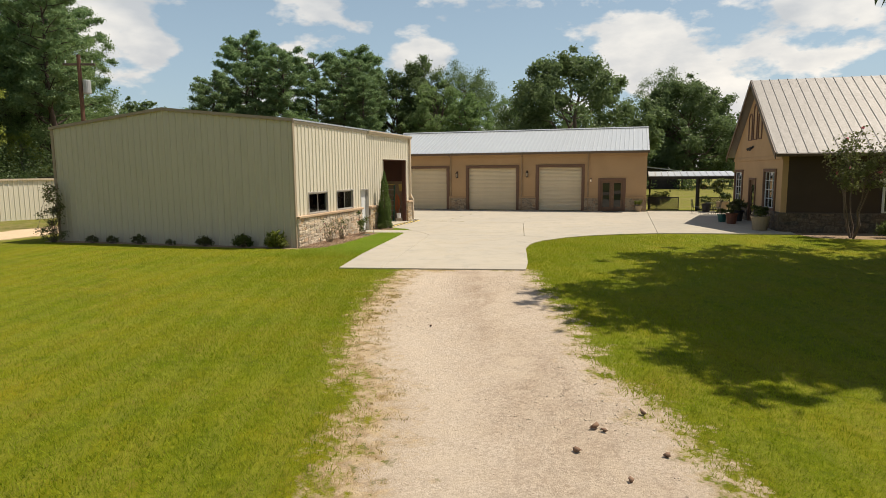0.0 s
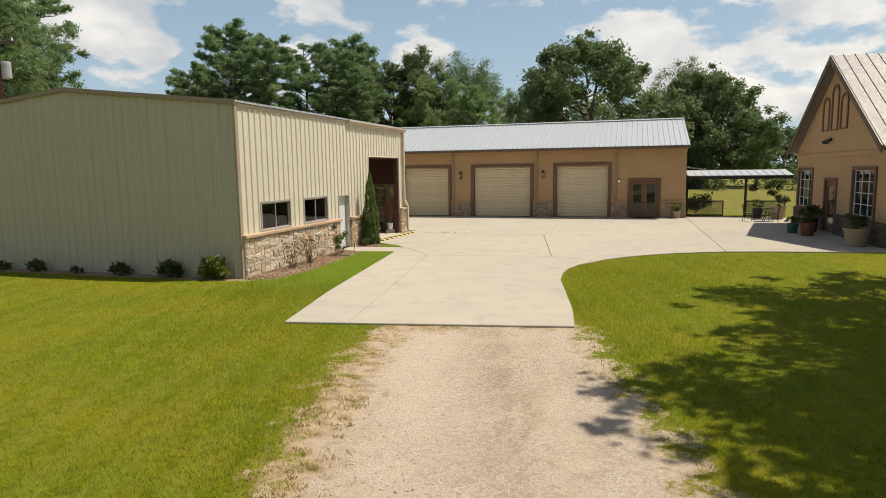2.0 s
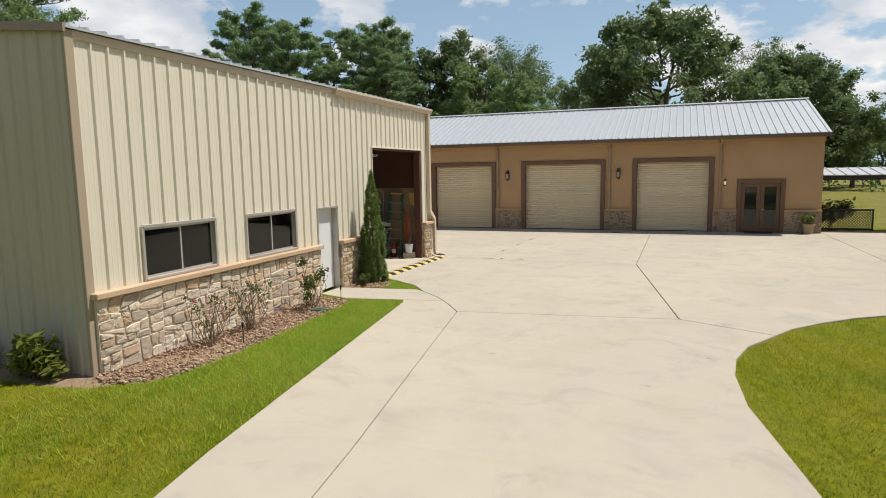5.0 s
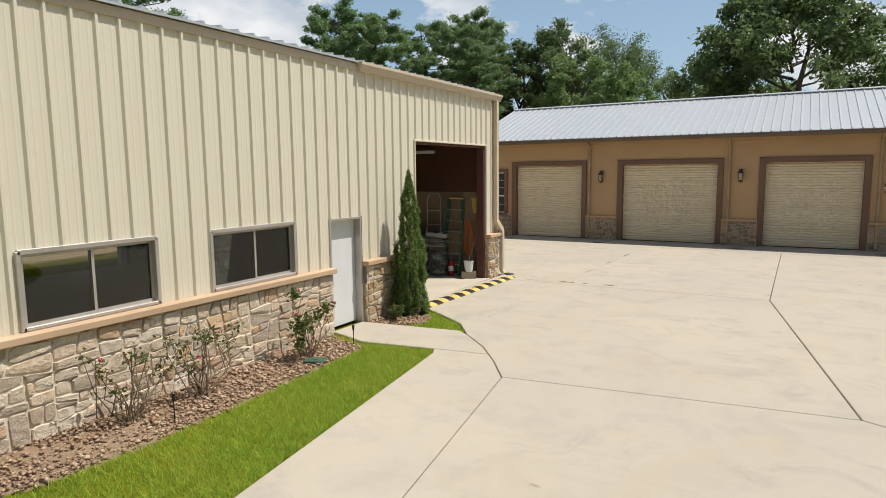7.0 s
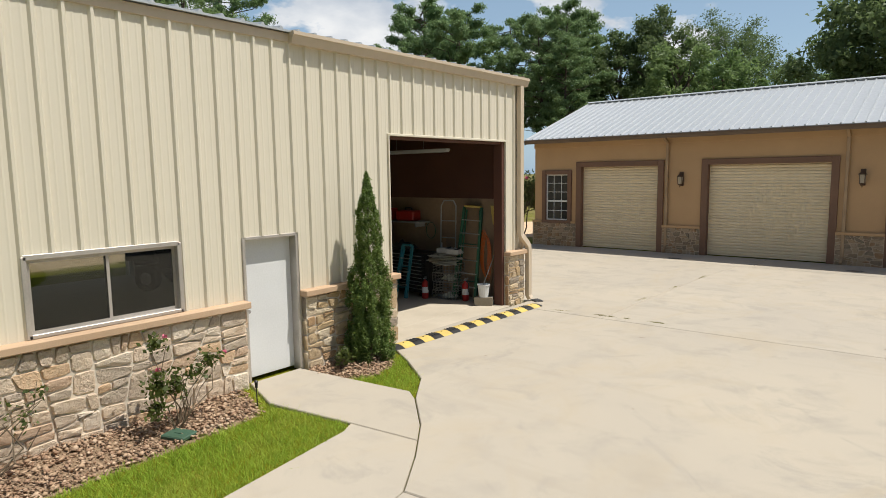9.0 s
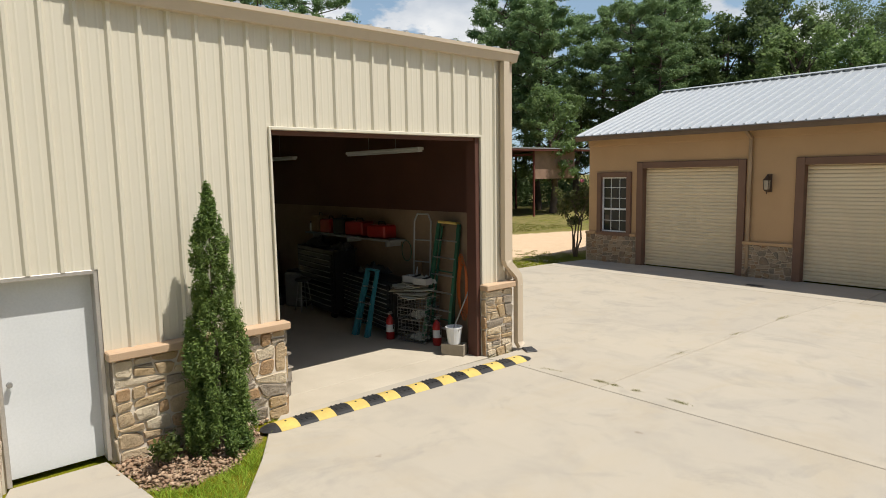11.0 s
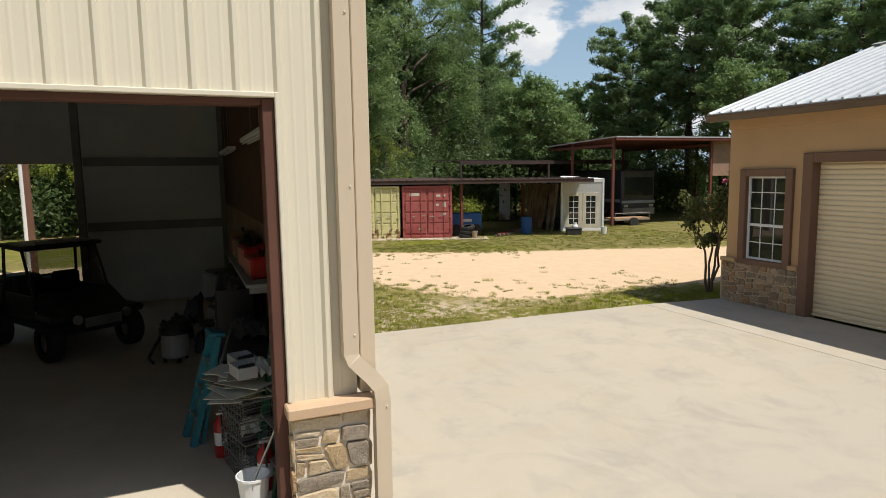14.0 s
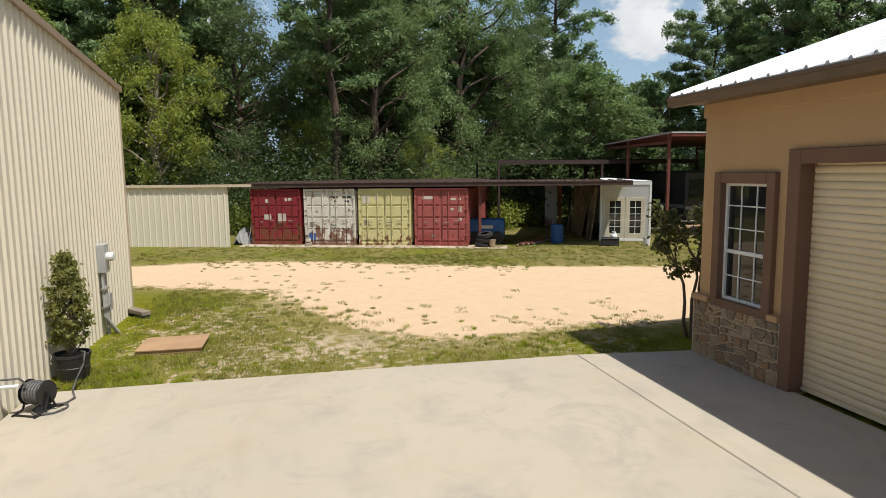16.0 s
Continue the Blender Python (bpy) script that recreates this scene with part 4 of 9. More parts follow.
# stone wainscot with a cast sill
for a, b in ((GY + 0.06, 28.66), (29.70, BAY[0] + 0.02), (BAY[1] + 0.02, CORNER - 0.02)):
    wains = part("stone_wainscot", MB().box(FX - 0.001, FX + 0.10, a, b, -0.12, 1.10), M["mortar"], shop, "pale field-stone wainscot")
    lay_stones(wains, Matrix.Translation((FX + 0.10, a, -0.04)) @ Matrix(((0, -1, 0, 0), (1, 0, 0, 0), (0, 0, 1, 0), (0, 0, 0, 1))), b - a, 1.13, "stone" if b - a > 3 else "stone_warm", (0.30, 0.19) if b - a > 3 else (0.26, 0.16))
    for s, y in ((1, b), (-1, a)):
        if b - a < 3 or s > 0:
            lay_stones(wains, Matrix.Translation((FX, y, -0.04)) @ (Matrix(((1, 0, 0, 0), (0, -s, 0, 0), (0, 0, 1, 0), (0, 0, 0, 1)))), 0.11, 1.13, "stone" if b - a > 3 else "stone_warm", size=(0.2, 0.2), deep=0.02)
    part("sill", MB().box(FX - 0.001, FX + 0.185, a - 0.05, b + 0.05, 1.10, 1.195, 0.012), M["sill"], shop, "tan cast-stone sill")
# inside of the workshop
part("floor", MB().box(BX + 0.2, -13.36, GY + 0.2, SY - 0.2, -0.2, 0.0, 0.006), M["floor"], shop, "stained concrete shop floor")
part("floor", MB().box(-13.345, FX + 0.14, BAY[0] - 0.01, BAY[1] + 0.02, -0.2, 0.001, 0.006), M["floor"], shop)
part("liner", MB().box(BX + 0.25, FX - 0.22, SY - 0.23, SY - 0.205, 2.33, 4.8), M["rust"], shop, "red-brown inner side wall")
part("liner", MB().box(BX + 0.25, FX - 0.22, SY - 0.235, SY - 0.205, 0.0, 2.33), plain("plywood", (0.34, 0.24, 0.155), (0.22, 0.155, 0.10), 0.8, 0, 0.9, 12, 0.1), shop, "plywood wall panel")
for z in (1.85, 3.36):
    part("girt", MB().box(BX + 0.22, BX + 0.32, 32.5, SY - 0.24, z - 0.1, z + 0.1), M["dark"], shop, "dark steel framing")
for y in (32.32, 35.45):
    part("column", MB().box(BX + 0.22, BX + 0.44, y, y + 0.15, 0, 4.8), M["dark"], shop)
for x in (-22.0, -18.5, -15.4):
    part("rafter", MB().box(x, x + 0.1, 28.1, SY - 0.24, 4.45, 4.7), M["dark"], shop)
part("back_liner", MB().box(BX + 0.2, BX + 0.22, 32.3, SY - 0.25, 0.0, 4.8).box(BX + 0.2, BX + 0.22, 30.5, 32.3, 3.34, 4.8), M["liner_grey"], shop)

# ---- stucco garage with three roll-up doors ----
GX0, GX1, GF, GB = -18.65, 0.80, 46.07, 56.0
G_EAVE, G_TOP = 4.20, 6.05
garage = thing("garage_building", "tan stucco garage with three roll-up doors and metal roof", "garage")
gf_at = lambda u, d, z: (u, GF + d, z)  # noqa: E731
RD = [(-16.58, -13.58, -0.1, 3.10), (-11.87, -8.28, -0.1, 3.10), (-6.65, -3.60, -0.1, 3.11)]
GWIN = (-18.13, -17.15, 1.01, 2.83)
FD = (-2.29, -0.75, -0.1, 2.14)
mb = MB().plate(GX0, GX1, -0.15, 4.12, 0.25, RD + [GWIN, FD], gf_at)
part("front_wall", mb, M["stucco"], garage)
mid = (GF + GB) / 2
gtop = lambda y: 4.12 + (5.86 - 4.12) * (1 - abs(y - mid) / (mid - GF))  # noqa: E731
for x, s in ((GX0, 1), (GX1, -1)):
    mb = MB().plate(GF + 0.25, GB - 0.25, -0.15, 4.12, 0.25, [], lambda u, d, z, x=x, s=s: (x + s * d, u, z), gtop, (mid,))
    part("end_wall", mb, M["stucco"], garage)
part("back_wall", MB().plate(GX0, GX1, -0.15, 4.12, 0.25, [], lambda u, d, z: (u, GB - d, z)), M["stucco"], garage)
part("band", MB().box(GX0 - 0.03, GX1 + 0.03, GF - 0.035, GF - 0.002, 3.86, 4.10, 0.01), M["stucco"], garage)
roof_sheet("roof_slope", garage, M["galv"], GX0 - 0.12, GX1 + 0.12, (45.45, G_EAVE), (mid, G_TOP), lambda u, w, z: (u, w, z), 0.305, label="bright ribbed metal roof")
roof_sheet("roof_slope", garage, M["galv"], GX0 - 0.12, GX1 + 0.12, (2 * mid - 45.45, G_EAVE), (mid, G_TOP), lambda u, w, z: (u, w, z), 0.305)
part("ridge_cap", MB().add([(GX0 - 0.14, mid - 0.2, G_TOP + 0.01), (GX1 + 0.14, mid - 0.2, G_TOP + 0.01), (GX1 + 0.14, mid, G_TOP + 0.075), (GX0 - 0.14, mid, G_TOP + 0.075), (GX0 - 0.14, mid + 0.2, G_TOP + 0.01), (GX1 + 0.14, mid + 0.2, G_TOP + 0.01)], [(0, 1, 2, 3), (3, 2, 5, 4)]), M["galv"], garage)
part("soffit", MB().box(GX0 - 0.1, GX1 + 0.1, 45.55, GF, 4.075, 4.118), M["gutter"], garage)
mb = MB()
prof = [(0.0, 0.0), (0.0, -0.15), (-0.09, -0.15), (-0.11, -0.05), (-0.13, -0.04), (-0.13, 0.0)]
mb.add([(x, 45.55 + a, 4.18 + b) for x in (GX0 - 0.14, GX1 + 0.14) for a, b in prof], [(0, 1, 2, 3, 4, 5)] + [(i, i + 6, (i + 1) % 6 + 6, (i + 1) % 6) for i in range(6)] + [(11, 10, 9, 8, 7, 6)])
part("gutter", mb, M["gutter"], garage, "dark brown gutter")
mb = MB()
for x in (GX0 - 0.13, GX1 + 0.10):
    for w0, w1 in ((45.47, mid), (2 * mid - 45.47, mid)):
        mb.add([(x + d, w, z + h) for d in (0, 0.03) for w, z, h in ((w0, G_EAVE, -0.2), (w1, G_TOP, -0.2), (w1, G_TOP, -0.031), (w0, G_EAVE, -0.031))], [(0, 1, 2, 3), (7, 6, 5, 4), (0, 4, 5, 1), (3, 2, 6, 7)])
part("rake_board", mb, M["gutter"], garage)
for x in (-13.25, -7.88, -3.15):
    part("downspout", MB().box(x - 0.05, x + 0.05, GF - 0.11, GF - 0.03, 0.18, 3.9, 0.01).cyl((x, GF - 0.07, 3.86), (x, 45.6, 4.08), 0.06, 0.06, 4).cyl((x, GF - 0.07, 0.22), (x, GF - 0.25, 0.06), 0.06, 0.06, 4), plain("tan_downspout", (0.40, 0.27, 0.155), None, 0.5), garage, "tan downspout")


def slat_mesh(width):
    """One curved slat of a roll-up door, 0.1 m high."""
    prof = [(0.0, 0.0), (-0.012, 0.012), (-0.020, 0.03), (-0.022, 0.05), (-0.020, 0.07), (-0.012, 0.088), (0.0, 0.096), (0.004, 0.1)]
    mb = MB()
    mb.add([(x, a, b) for x in (0, width) for a, b in prof], [(i, i + 8, i + 9, i + 1) for i in range(7)])
    return mb.mesh("slat", M["slat"], True)


for h in RD:
    dr = part("roll_up_door", MB().box(h[0], h[1], GF + 0.20, GF + 0.215, 0.02, h[3]).box(h[0], h[1], GF + 0.14, GF + 0.20, 0.02, 0.07, 0.006), M["slat"], garage, "beige roll-up garage door, closed")
    me = slat_mesh(h[1] - h[0])
    for k in range(int((h[3] - 0.06) / 0.1) + 1):
        if 0.07 + 0.1 * k + 0.1 <= h[3] + 0.04:
            ob = new("slat", me)
            ob.parent = dr
            ob.location = (h[0], GF + 0.19, 0.07 + 0.1 * k)
    w = 0.21
    part("door_trim", MB().box(h[0] - w, h[0] + 0.004, GF - 0.07, GF + 0.175, -0.02, h[3] + 0.19, 0.012).box(h[1] - 0.004, h[1] + w, GF - 0.07, GF + 0.175, -0.02, h[3] + 0.19, 0.012).box(h[0] + 0.004, h[1] - 0.004, GF - 0.07, GF + 0.175, h[3] - 0.004, h[3] + 0.19, 0.012), M["trim"], garage, "dark brown stucco door surround")
# stone base between the doors
for a, b in ((GX0 - 0.02, RD[0][0] - 0.2), (RD[0][1] + 0.2, RD[1][0] - 0.2), (RD[1][1] + 0.2, RD[2][0] - 0.2), (RD[2][1] + 0.2, FD[0] - 0.16), (FD[1] + 0.16, GX1 + 0.02)):
    top = 1.0
    wains = part("stone_wainscot", MB().box(a, b, GF - 0.07, GF - 0.002, -0.05, top - 0.09), M["mortar_brown"], garage, "brown field-stone base")
    lay_stones(wains, Matrix.Translation((a, GF - 0.07, -0.03)), b - a, top - 0.06, "stone_dark", (0.23, 0.145), skew=1.5)
    if a > -17:
        part("sill", MB().box(a, b, GF - 0.13, GF - 0.002, top - 0.09, top, 0.01), M["stucco"], garage)
for a, b in ((GX0 - 0.06, GWIN[0] - 0.17), (GWIN[1] + 0.17, RD[0][0] - 0.2)):
    part("sill", MB().box(a, b, GF - 0.13, GF - 0.002, 0.91, 1.0, 0.01), M["stucco"], garage)
lay_wall = part("stone_wainscot", MB().box(GX0 - 0.07, GX0 - 0.002, GF - 0.07, GF + 6, -0.05, 0.91), M["mortar_brown"], garage)
# window
a, b, c, d = GWIN
win = part("window", MB().box(a - 0.16, a + 0.004, GF - 0.085, GF + 0.1, c - 0.14, d + 0.16, 0.012).box(b - 0.004, b + 0.16, GF - 0.085, GF + 0.1, c - 0.14, d + 0.16, 0.012).box(a + 0.004, b - 0.004, GF - 0.085, GF + 0.1, d - 0.004, d + 0.16, 0.012).box(a + 0.004, b - 0.004, GF - 0.085, GF + 0.1, c - 0.14, c + 0.004, 0.012), M["trim"], garage, "white sash window in a brown surround")
fr = MB().box(a, a + 0.045, GF + 0.02, GF + 0.09, c, d, 0.005).box(b - 0.045, b, GF + 0.02, GF + 0.09, c, d, 0.005).box(a + 0.045, b - 0.045, GF + 0.02, GF + 0.09, d - 0.045, d, 0.005).box(a + 0.045, b - 0.045, GF + 0.02, GF + 0.09, c, c + 0.05, 0.005)
rail = c + 0.42 * (d - c)
fr.box(a + 0.045, b - 0.045, GF + 0.03, GF + 0.08, rail - 0.03, rail + 0.03, 0.005)
part("window_frame", fr, M["white"], win)
mb = MB()
for k in (1, 2):
    x = a + (b - a) * k / 3
    mb.box(x - 0.009, x + 0.009, GF + 0.045, GF + 0.06, c + 0.05, rail - 0.03).box(x - 0.009, x + 0.009, GF + 0.045, GF + 0.06, rail + 0.03, d - 0.045)
for z in (c + (rail - c) * 0.5, rail + (d - rail) * 0.34, rail + (d - rail) * 0.67):
    mb.box(a + 0.045, b - 0.045, GF + 0.044, GF + 0.059, z - 0.009, z + 0.009)
part("muntin", mb, M["white"], win)
part("pane", MB().box(a + 0.03, b - 0.03, GF + 0.062, GF + 0.068, c + 0.03, d - 0.03), M["glass"], win)
# french door
a, b, c, d = FD
fdoor = part("french_door", MB().box(a - 0.17, a + 0.004, GF - 0.075, GF + 0.12, -0.02, d + 0.17, 0.012).box(b - 0.004, b + 0.17, GF - 0.075, GF + 0.12, -0.02, d + 0.17, 0.012).box(a + 0.004, b - 0.004, GF - 0.075, GF + 0.12, d - 0.004, d + 0.17, 0.012), M["trim"], garage, "brown glazed double door")
M["door_brown"] = plain("brown_door_paint", (0.20, 0.11, 0.06), (0.16, 0.09, 0.05), 0.5)
half = (a + b) / 2
for x0, x1 in ((a + 0.005, half - 0.004), (half + 0.004, b - 0.005)):
    st = 0.15
    leaf = part("door_leaf", MB().box(x0, x0 + st, GF + 0.03, GF + 0.075, 0.03, d, 0.004).box(x1 - st, x1, GF + 0.03, GF + 0.075, 0.03, d, 0.004).box(x0 + st, x1 - st, GF + 0.03, GF + 0.075, d - 0.17, d, 0.004).box(x0 + st, x1 - st, GF + 0.03, GF + 0.075, 0.03, 0.30, 0.004), M["door_brown"], fdoor)
    part("pane", MB().box(x0 + st - 0.01, x1 - st + 0.01, GF + 0.05, GF + 0.056, 0.29, d - 0.16), M["glass"], fdoor)
part("door_handle", MB().cyl((half + 0.07, GF + 0.03, 1.0), (half + 0.07, GF - 0.03, 1.0), 0.012, 0.012, 8).box(half + 0.05, half + 0.16, GF - 0.045, GF - 0.03, 0.99, 1.01), M["steel"], fdoor, "steel lever handle")

# ---- house: its own axes, u along the gable face, turned a little ----
HOUSE = pose(6.42, 32.75, 0, 0, 0, 2.6)
house = thing("house", "tan stucco house with steep metal roof and stone base", "house")
HL, HW, H_EAVE, H_TOP = 10.66, 20.0, 3.60, 7.57
hmid = HL / 2
htop = lambda u: 3.72 + (7.42 - 3.72) * (1 - abs(u - hmid) / hmid)  # noqa: E731
HWIN = [(1.05, 3.1, 0.98, 2.75), (8.2, 10.2, 0.95, 2.70)]
HDOOR = (5.0, 6.3, -0.1, 2.28)
mb = MB().plate(0, HL, -0.15, 3.75, 0.25, HWIN + [HDOOR], lambda u, d, z: (d, u, z), htop, (hmid,))
part("gable_wall", mb, M["stucco"], house)
part("band", MB().box(-0.05, -0.002, -0.02, HL + 0.02, 3.32, 3.50, 0.01), M["stucco"], house)
HSW = [(4.2, 6.4, 0.95, 2.3), (10.0, 11.6, 0.95, 2.3)]
# side-wall stucco darkened: the shade on this side is put into the colour
M["stucco_shaded"] = plain("shaded_stucco", (0.072, 0.049, 0.034), (0.06, 0.041, 0.029), 0.9, 0, 0.8, 90, 0.4)
part("side_wall", MB().plate(0.25, HW, -0.15, 3.75, 0.25, HSW, lambda u, d, z: (u, d, z)), M["stucco_shaded"], house, "stucco side wall coloured dark for its shade")
part("side_wall", MB().plate(0.25, HW, -0.15, 3.75, 0.25, [], lambda u, d, z: (u, HL - d, z)), M["stucco"], house)
part("end_wall", MB().plate(0.25, HL - 0.25, -0.15, 3.75, 0.25, [], lambda u, d, z: (HW - d, u, z), htop, (hmid,)), M["stucco"], house)
for w0, n in ((-0.42, 1), (HL + 0.42, 1)):
    roof_sheet("roof_slope", house, M["roof_house"], -0.42, HW + 0.4, (w0, H_EAVE), (hmid, H_TOP), lambda u, w, z: (u, w, z), 0.43, label="weathered ribbed metal roof")
mb = MB()
for w0 in (-0.42, HL + 0.42):
    mb.add([(x, w, z + h) for x in (-0.45, -0.41) for w, z, h in ((w0, H_EAVE, -0.26), (hmid, H_TOP, -0.26), (hmid, H_TOP, 0.03), (w0, H_EAVE, 0.03))], [(0, 1, 2, 3), (7, 6, 5, 4), (0, 4, 5, 1), (3, 2, 6, 7), (0, 3, 7, 4)])
part("rake_board", mb, M["gutter"], house)
part("eave_gutter", MB().box(-0.40, HW, -0.52, -0.40, H_EAVE - 0.16, H_EAVE - 0.02, 0.015), M["gutter"], house)
part("soffit", MB().box(-0.38, HW, -0.40, -0.002, H_EAVE - 0.10, H_EAVE - 0.06), M["gutter"], house)
M["lancet"] = plain("lancet_panel", (0.36, 0.20, 0.10), (0.30, 0.17, 0.09), 0.8)
for k, (uc, top) in enumerate(((4.55, 5.95), (5.65, 6.42), (6.75, 5.95))):
    prof = [(uc - 0.42, 4.45), (uc + 0.42, 4.45), (uc + 0.42, top - 0.35)] + [(uc + 0.42 * math.cos(a), top - 0.35 + 0.35 * math.sin(a)) for a in (0.5, 1.0, math.pi / 2, 2.14, 2.64)] + [(uc - 0.42, top - 0.35)]
    inner = [(uc + (u - uc) * 0.76, 5.0 + (z - 5.0) * 0.92) for u, z in prof]
    n = len(prof)
    rim = MB()
    for ring, x in ((prof, -0.05), (inner, -0.05), (prof, -0.002), (inner, -0.002)):
        rim.add([(x, u, z) for u, z in ring], [])
    rim.f += [(i, (i + 1) % n, n + (i + 1) % n, n + i) for i in range(n)] + [(i, 2 * n + i, 2 * n + (i + 1) % n, (i + 1) % n) for i in range(n)] + [(n + i, n + (i + 1) % n, 3 * n + (i + 1) % n, 3 * n + i) for i in range(n)]
    lan = part("blind_window", rim, M["trim"], house, "arched brown trim of a blind lancet window")
for h in HWIN:
    win = part("window", MB().box(-0.07, 0.1, h[0] - 0.14, h[0] + 0.004, h[2] - 0.1, h[3] + 0.14, 0.01).box(-0.07, 0.1, h[1] - 0.004, h[1] + 0.14, h[2] - 0.1, h[3] + 0.14, 0.01).box(-0.07, 0.1, h[0] + 0.004, h[1] - 0.004, h[3] - 0.004, h[3] + 0.14, 0.01).box(-0.07, 0.1, h[0] + 0.004, h[1] - 0.004, h[2] - 0.1, h[2] + 0.004, 0.01), M["trim"], house, "white sash window in a brown surround")
    mb = MB()
    for k in range(4):
        u = h[0] + 0.02 + (h[1] - h[0] - 0.04) * k / 3
        mb.box(0.03, 0.06, u - 0.014, u + 0.014, h[2], h[3])
    for f in (0.012, 0.25, 0.5, 0.75, 0.988):
        z = h[2] + (h[3] - h[2]) * f
        mb.box(0.031, 0.061, h[0], h[1], z - 0.013, z + 0.013)
    part("muntin", mb, M["white"], win)
    part("pane", MB().box(0.062, 0.068, h[0], h[1], h[2], h[3]), M["glass"], win)
a, b, c, d = HDOOR
hd = part("door", MB().box(0.05, 0.09, a, b, 0.02, d, 0.005), M["door_brown"], house, "dark brown glazed door")
part("door_frame", MB().box(-0.06, 0.1, a - 0.12, a + 0.004, 0, d + 0.12, 0.01).box(-0.06, 0.1, b - 0.004, b + 0.12, 0, d + 0.12, 0.01).box(-0.06, 0.1, a + 0.004, b - 0.004, d - 0.004, d + 0.12, 0.01), M["trim"], house)
part("pane", MB().box(0.04, 0.049, a + 0.2, b - 0.2, 0.4, d - 0.25), M["glass"], hd)
for h in HSW:
    win = part("window", MB().box(h[0] - 0.1, h[1] + 0.1, -0.05, 0.08, h[3], h[3] + 0.1, 0.01).box(h[0] - 0.1, h[1] + 0.1, -0.05, 0.08, h[2] - 0.1, h[2], 0.01).box(h[0] - 0.1, h[0], -0.05, 0.08, h[2], h[3], 0.01).box(h[1], h[1] + 0.1, -0.05, 0.08, h[2], h[3], 0.01), M["white"], house, "white-framed side window")
    part("pane", MB().box(h[0], h[1], 0.03, 0.036, h[2], h[3]), M["glass"], win)
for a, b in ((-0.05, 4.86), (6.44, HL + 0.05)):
    wains = part("stone_wainscot", MB().box(-0.07, -0.002, a, b, -0.1, 0.88), M["mortar_dark"], house, "field-stone base darkened for shade")
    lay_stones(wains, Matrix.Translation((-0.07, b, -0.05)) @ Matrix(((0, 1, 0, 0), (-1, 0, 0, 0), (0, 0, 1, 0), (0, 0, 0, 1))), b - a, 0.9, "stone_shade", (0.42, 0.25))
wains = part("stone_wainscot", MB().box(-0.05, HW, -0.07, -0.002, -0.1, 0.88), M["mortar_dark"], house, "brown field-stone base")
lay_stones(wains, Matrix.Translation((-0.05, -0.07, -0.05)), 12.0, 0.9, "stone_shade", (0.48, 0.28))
flood = part("floodlight", MB().box(-0.06, -0.002, 5.9, 6.05, 4.02, 4.14, 0.01), M["blacksteel"], house, "small twin floodlight under the blind windows")
for s in (-1, 1):
    part("lamp_head", MB().cyl((-0.06, 5.975 + 0.05 * s, 4.06), (-0.24, 5.975 + 0.24 * s, 3.94), 0.05, 0.085, 10), M["blacksteel"], flood)
house.matrix_basis = HOUSE


# ---- vegetation ----
def leaf_mat(name, dark, light, olive, through_light=0.55, gloss=0.035, faded=None):
    t = NT(name)
    isl = t.island()
    col = t.mix(t.ramp(isl, 0.0, 1.0), dark, light)
    if faded:
        # thirsty patches, and a few dead blades everywhere
        p = t.obj()
        col = t.mix(t.ramp(t.noise(p, 0.8, 6.0, 0.66, 0.6), 0.50, 0.66, 0.0, 0.75), col, faded)
        col = t.mix(t.ramp(t.noise(p, 3.1, 5.0, 0.65), 0.54, 0.66, 0.0, 0.6), col, tuple(c * 0.8 for c in faded))
        clump = t.noise(p, 8.5, 4.0, 0.62, 0.5)
        col = t.mix(t.ramp(clump, 0.50, 0.66, 0.0, 0.7), col, tuple(1.15 * (a + b) / 2 for a, b in zip(light, faded)))
        col = t.mix(t.ramp(clump, 0.46, 0.34, 0.0, 0.7), col, tuple(c * 0.75 for c in dark))
    col = t.mix(t.ramp(t.random(), 0.0, 1.0, 0.0, 0.6), col, olive)
    col = t.mix(t.ramp(t.noise(t.obj(), 0.5, 3.0), 0.4, 0.7, 0.0, 0.5), col, olive)
    t.n.remove(t.bsdf)
    d = t.node("ShaderNodeBsdfDiffuse", Color=col)
    tr = t.node("ShaderNodeBsdfTranslucent", Color=t.mix(0.4, col, light))
    g = t.node("ShaderNodeBsdfGlossy", Color=(0.6, 0.64, 0.56, 1), Roughness=0.5)
    m1 = t.node("ShaderNodeMixShader", Fac=through_light)
    t.l.new(d.outputs[0], m1.inputs[1])
    t.l.new(tr.outputs[0], m1.inputs[2])
    m2 = t.node("ShaderNodeMixShader", Fac=gloss)
    t.l.new(m1.outputs[0], m2.inputs[1])
    t.l.new(g.outputs[0], m2.inputs[2])
    t.l.new(m2.outputs[0], t.n["Material Output"].inputs["Surface"])
    return t.m


M["leaf_oak"] = leaf_mat("oak_leaf", (0.062, 0.11, 0.042), (0.18, 0.258, 0.092), (0.15, 0.19, 0.082))
M["leaf_broad"] = leaf_mat("broad_leaf", (0.092, 0.165, 0.058), (0.25, 0.365, 0.128), (0.215, 0.28, 0.108))
M["leaf_yellow"] = leaf_mat("light_leaf", (0.099, 0.1485, 0.0198), (0.2376, 0.2772, 0.0446), (0.1881, 0.198, 0.0396))
M["leaf_pine"] = leaf_mat("pine_needle", (0.085, 0.165, 0.07), (0.255, 0.37, 0.145), (0.20, 0.27, 0.12), 0.38)
M["leaf_shrub"] = leaf_mat("shrub_leaf", (0.045, 0.08, 0.02), (0.13, 0.18, 0.04), (0.13, 0.13, 0.04))
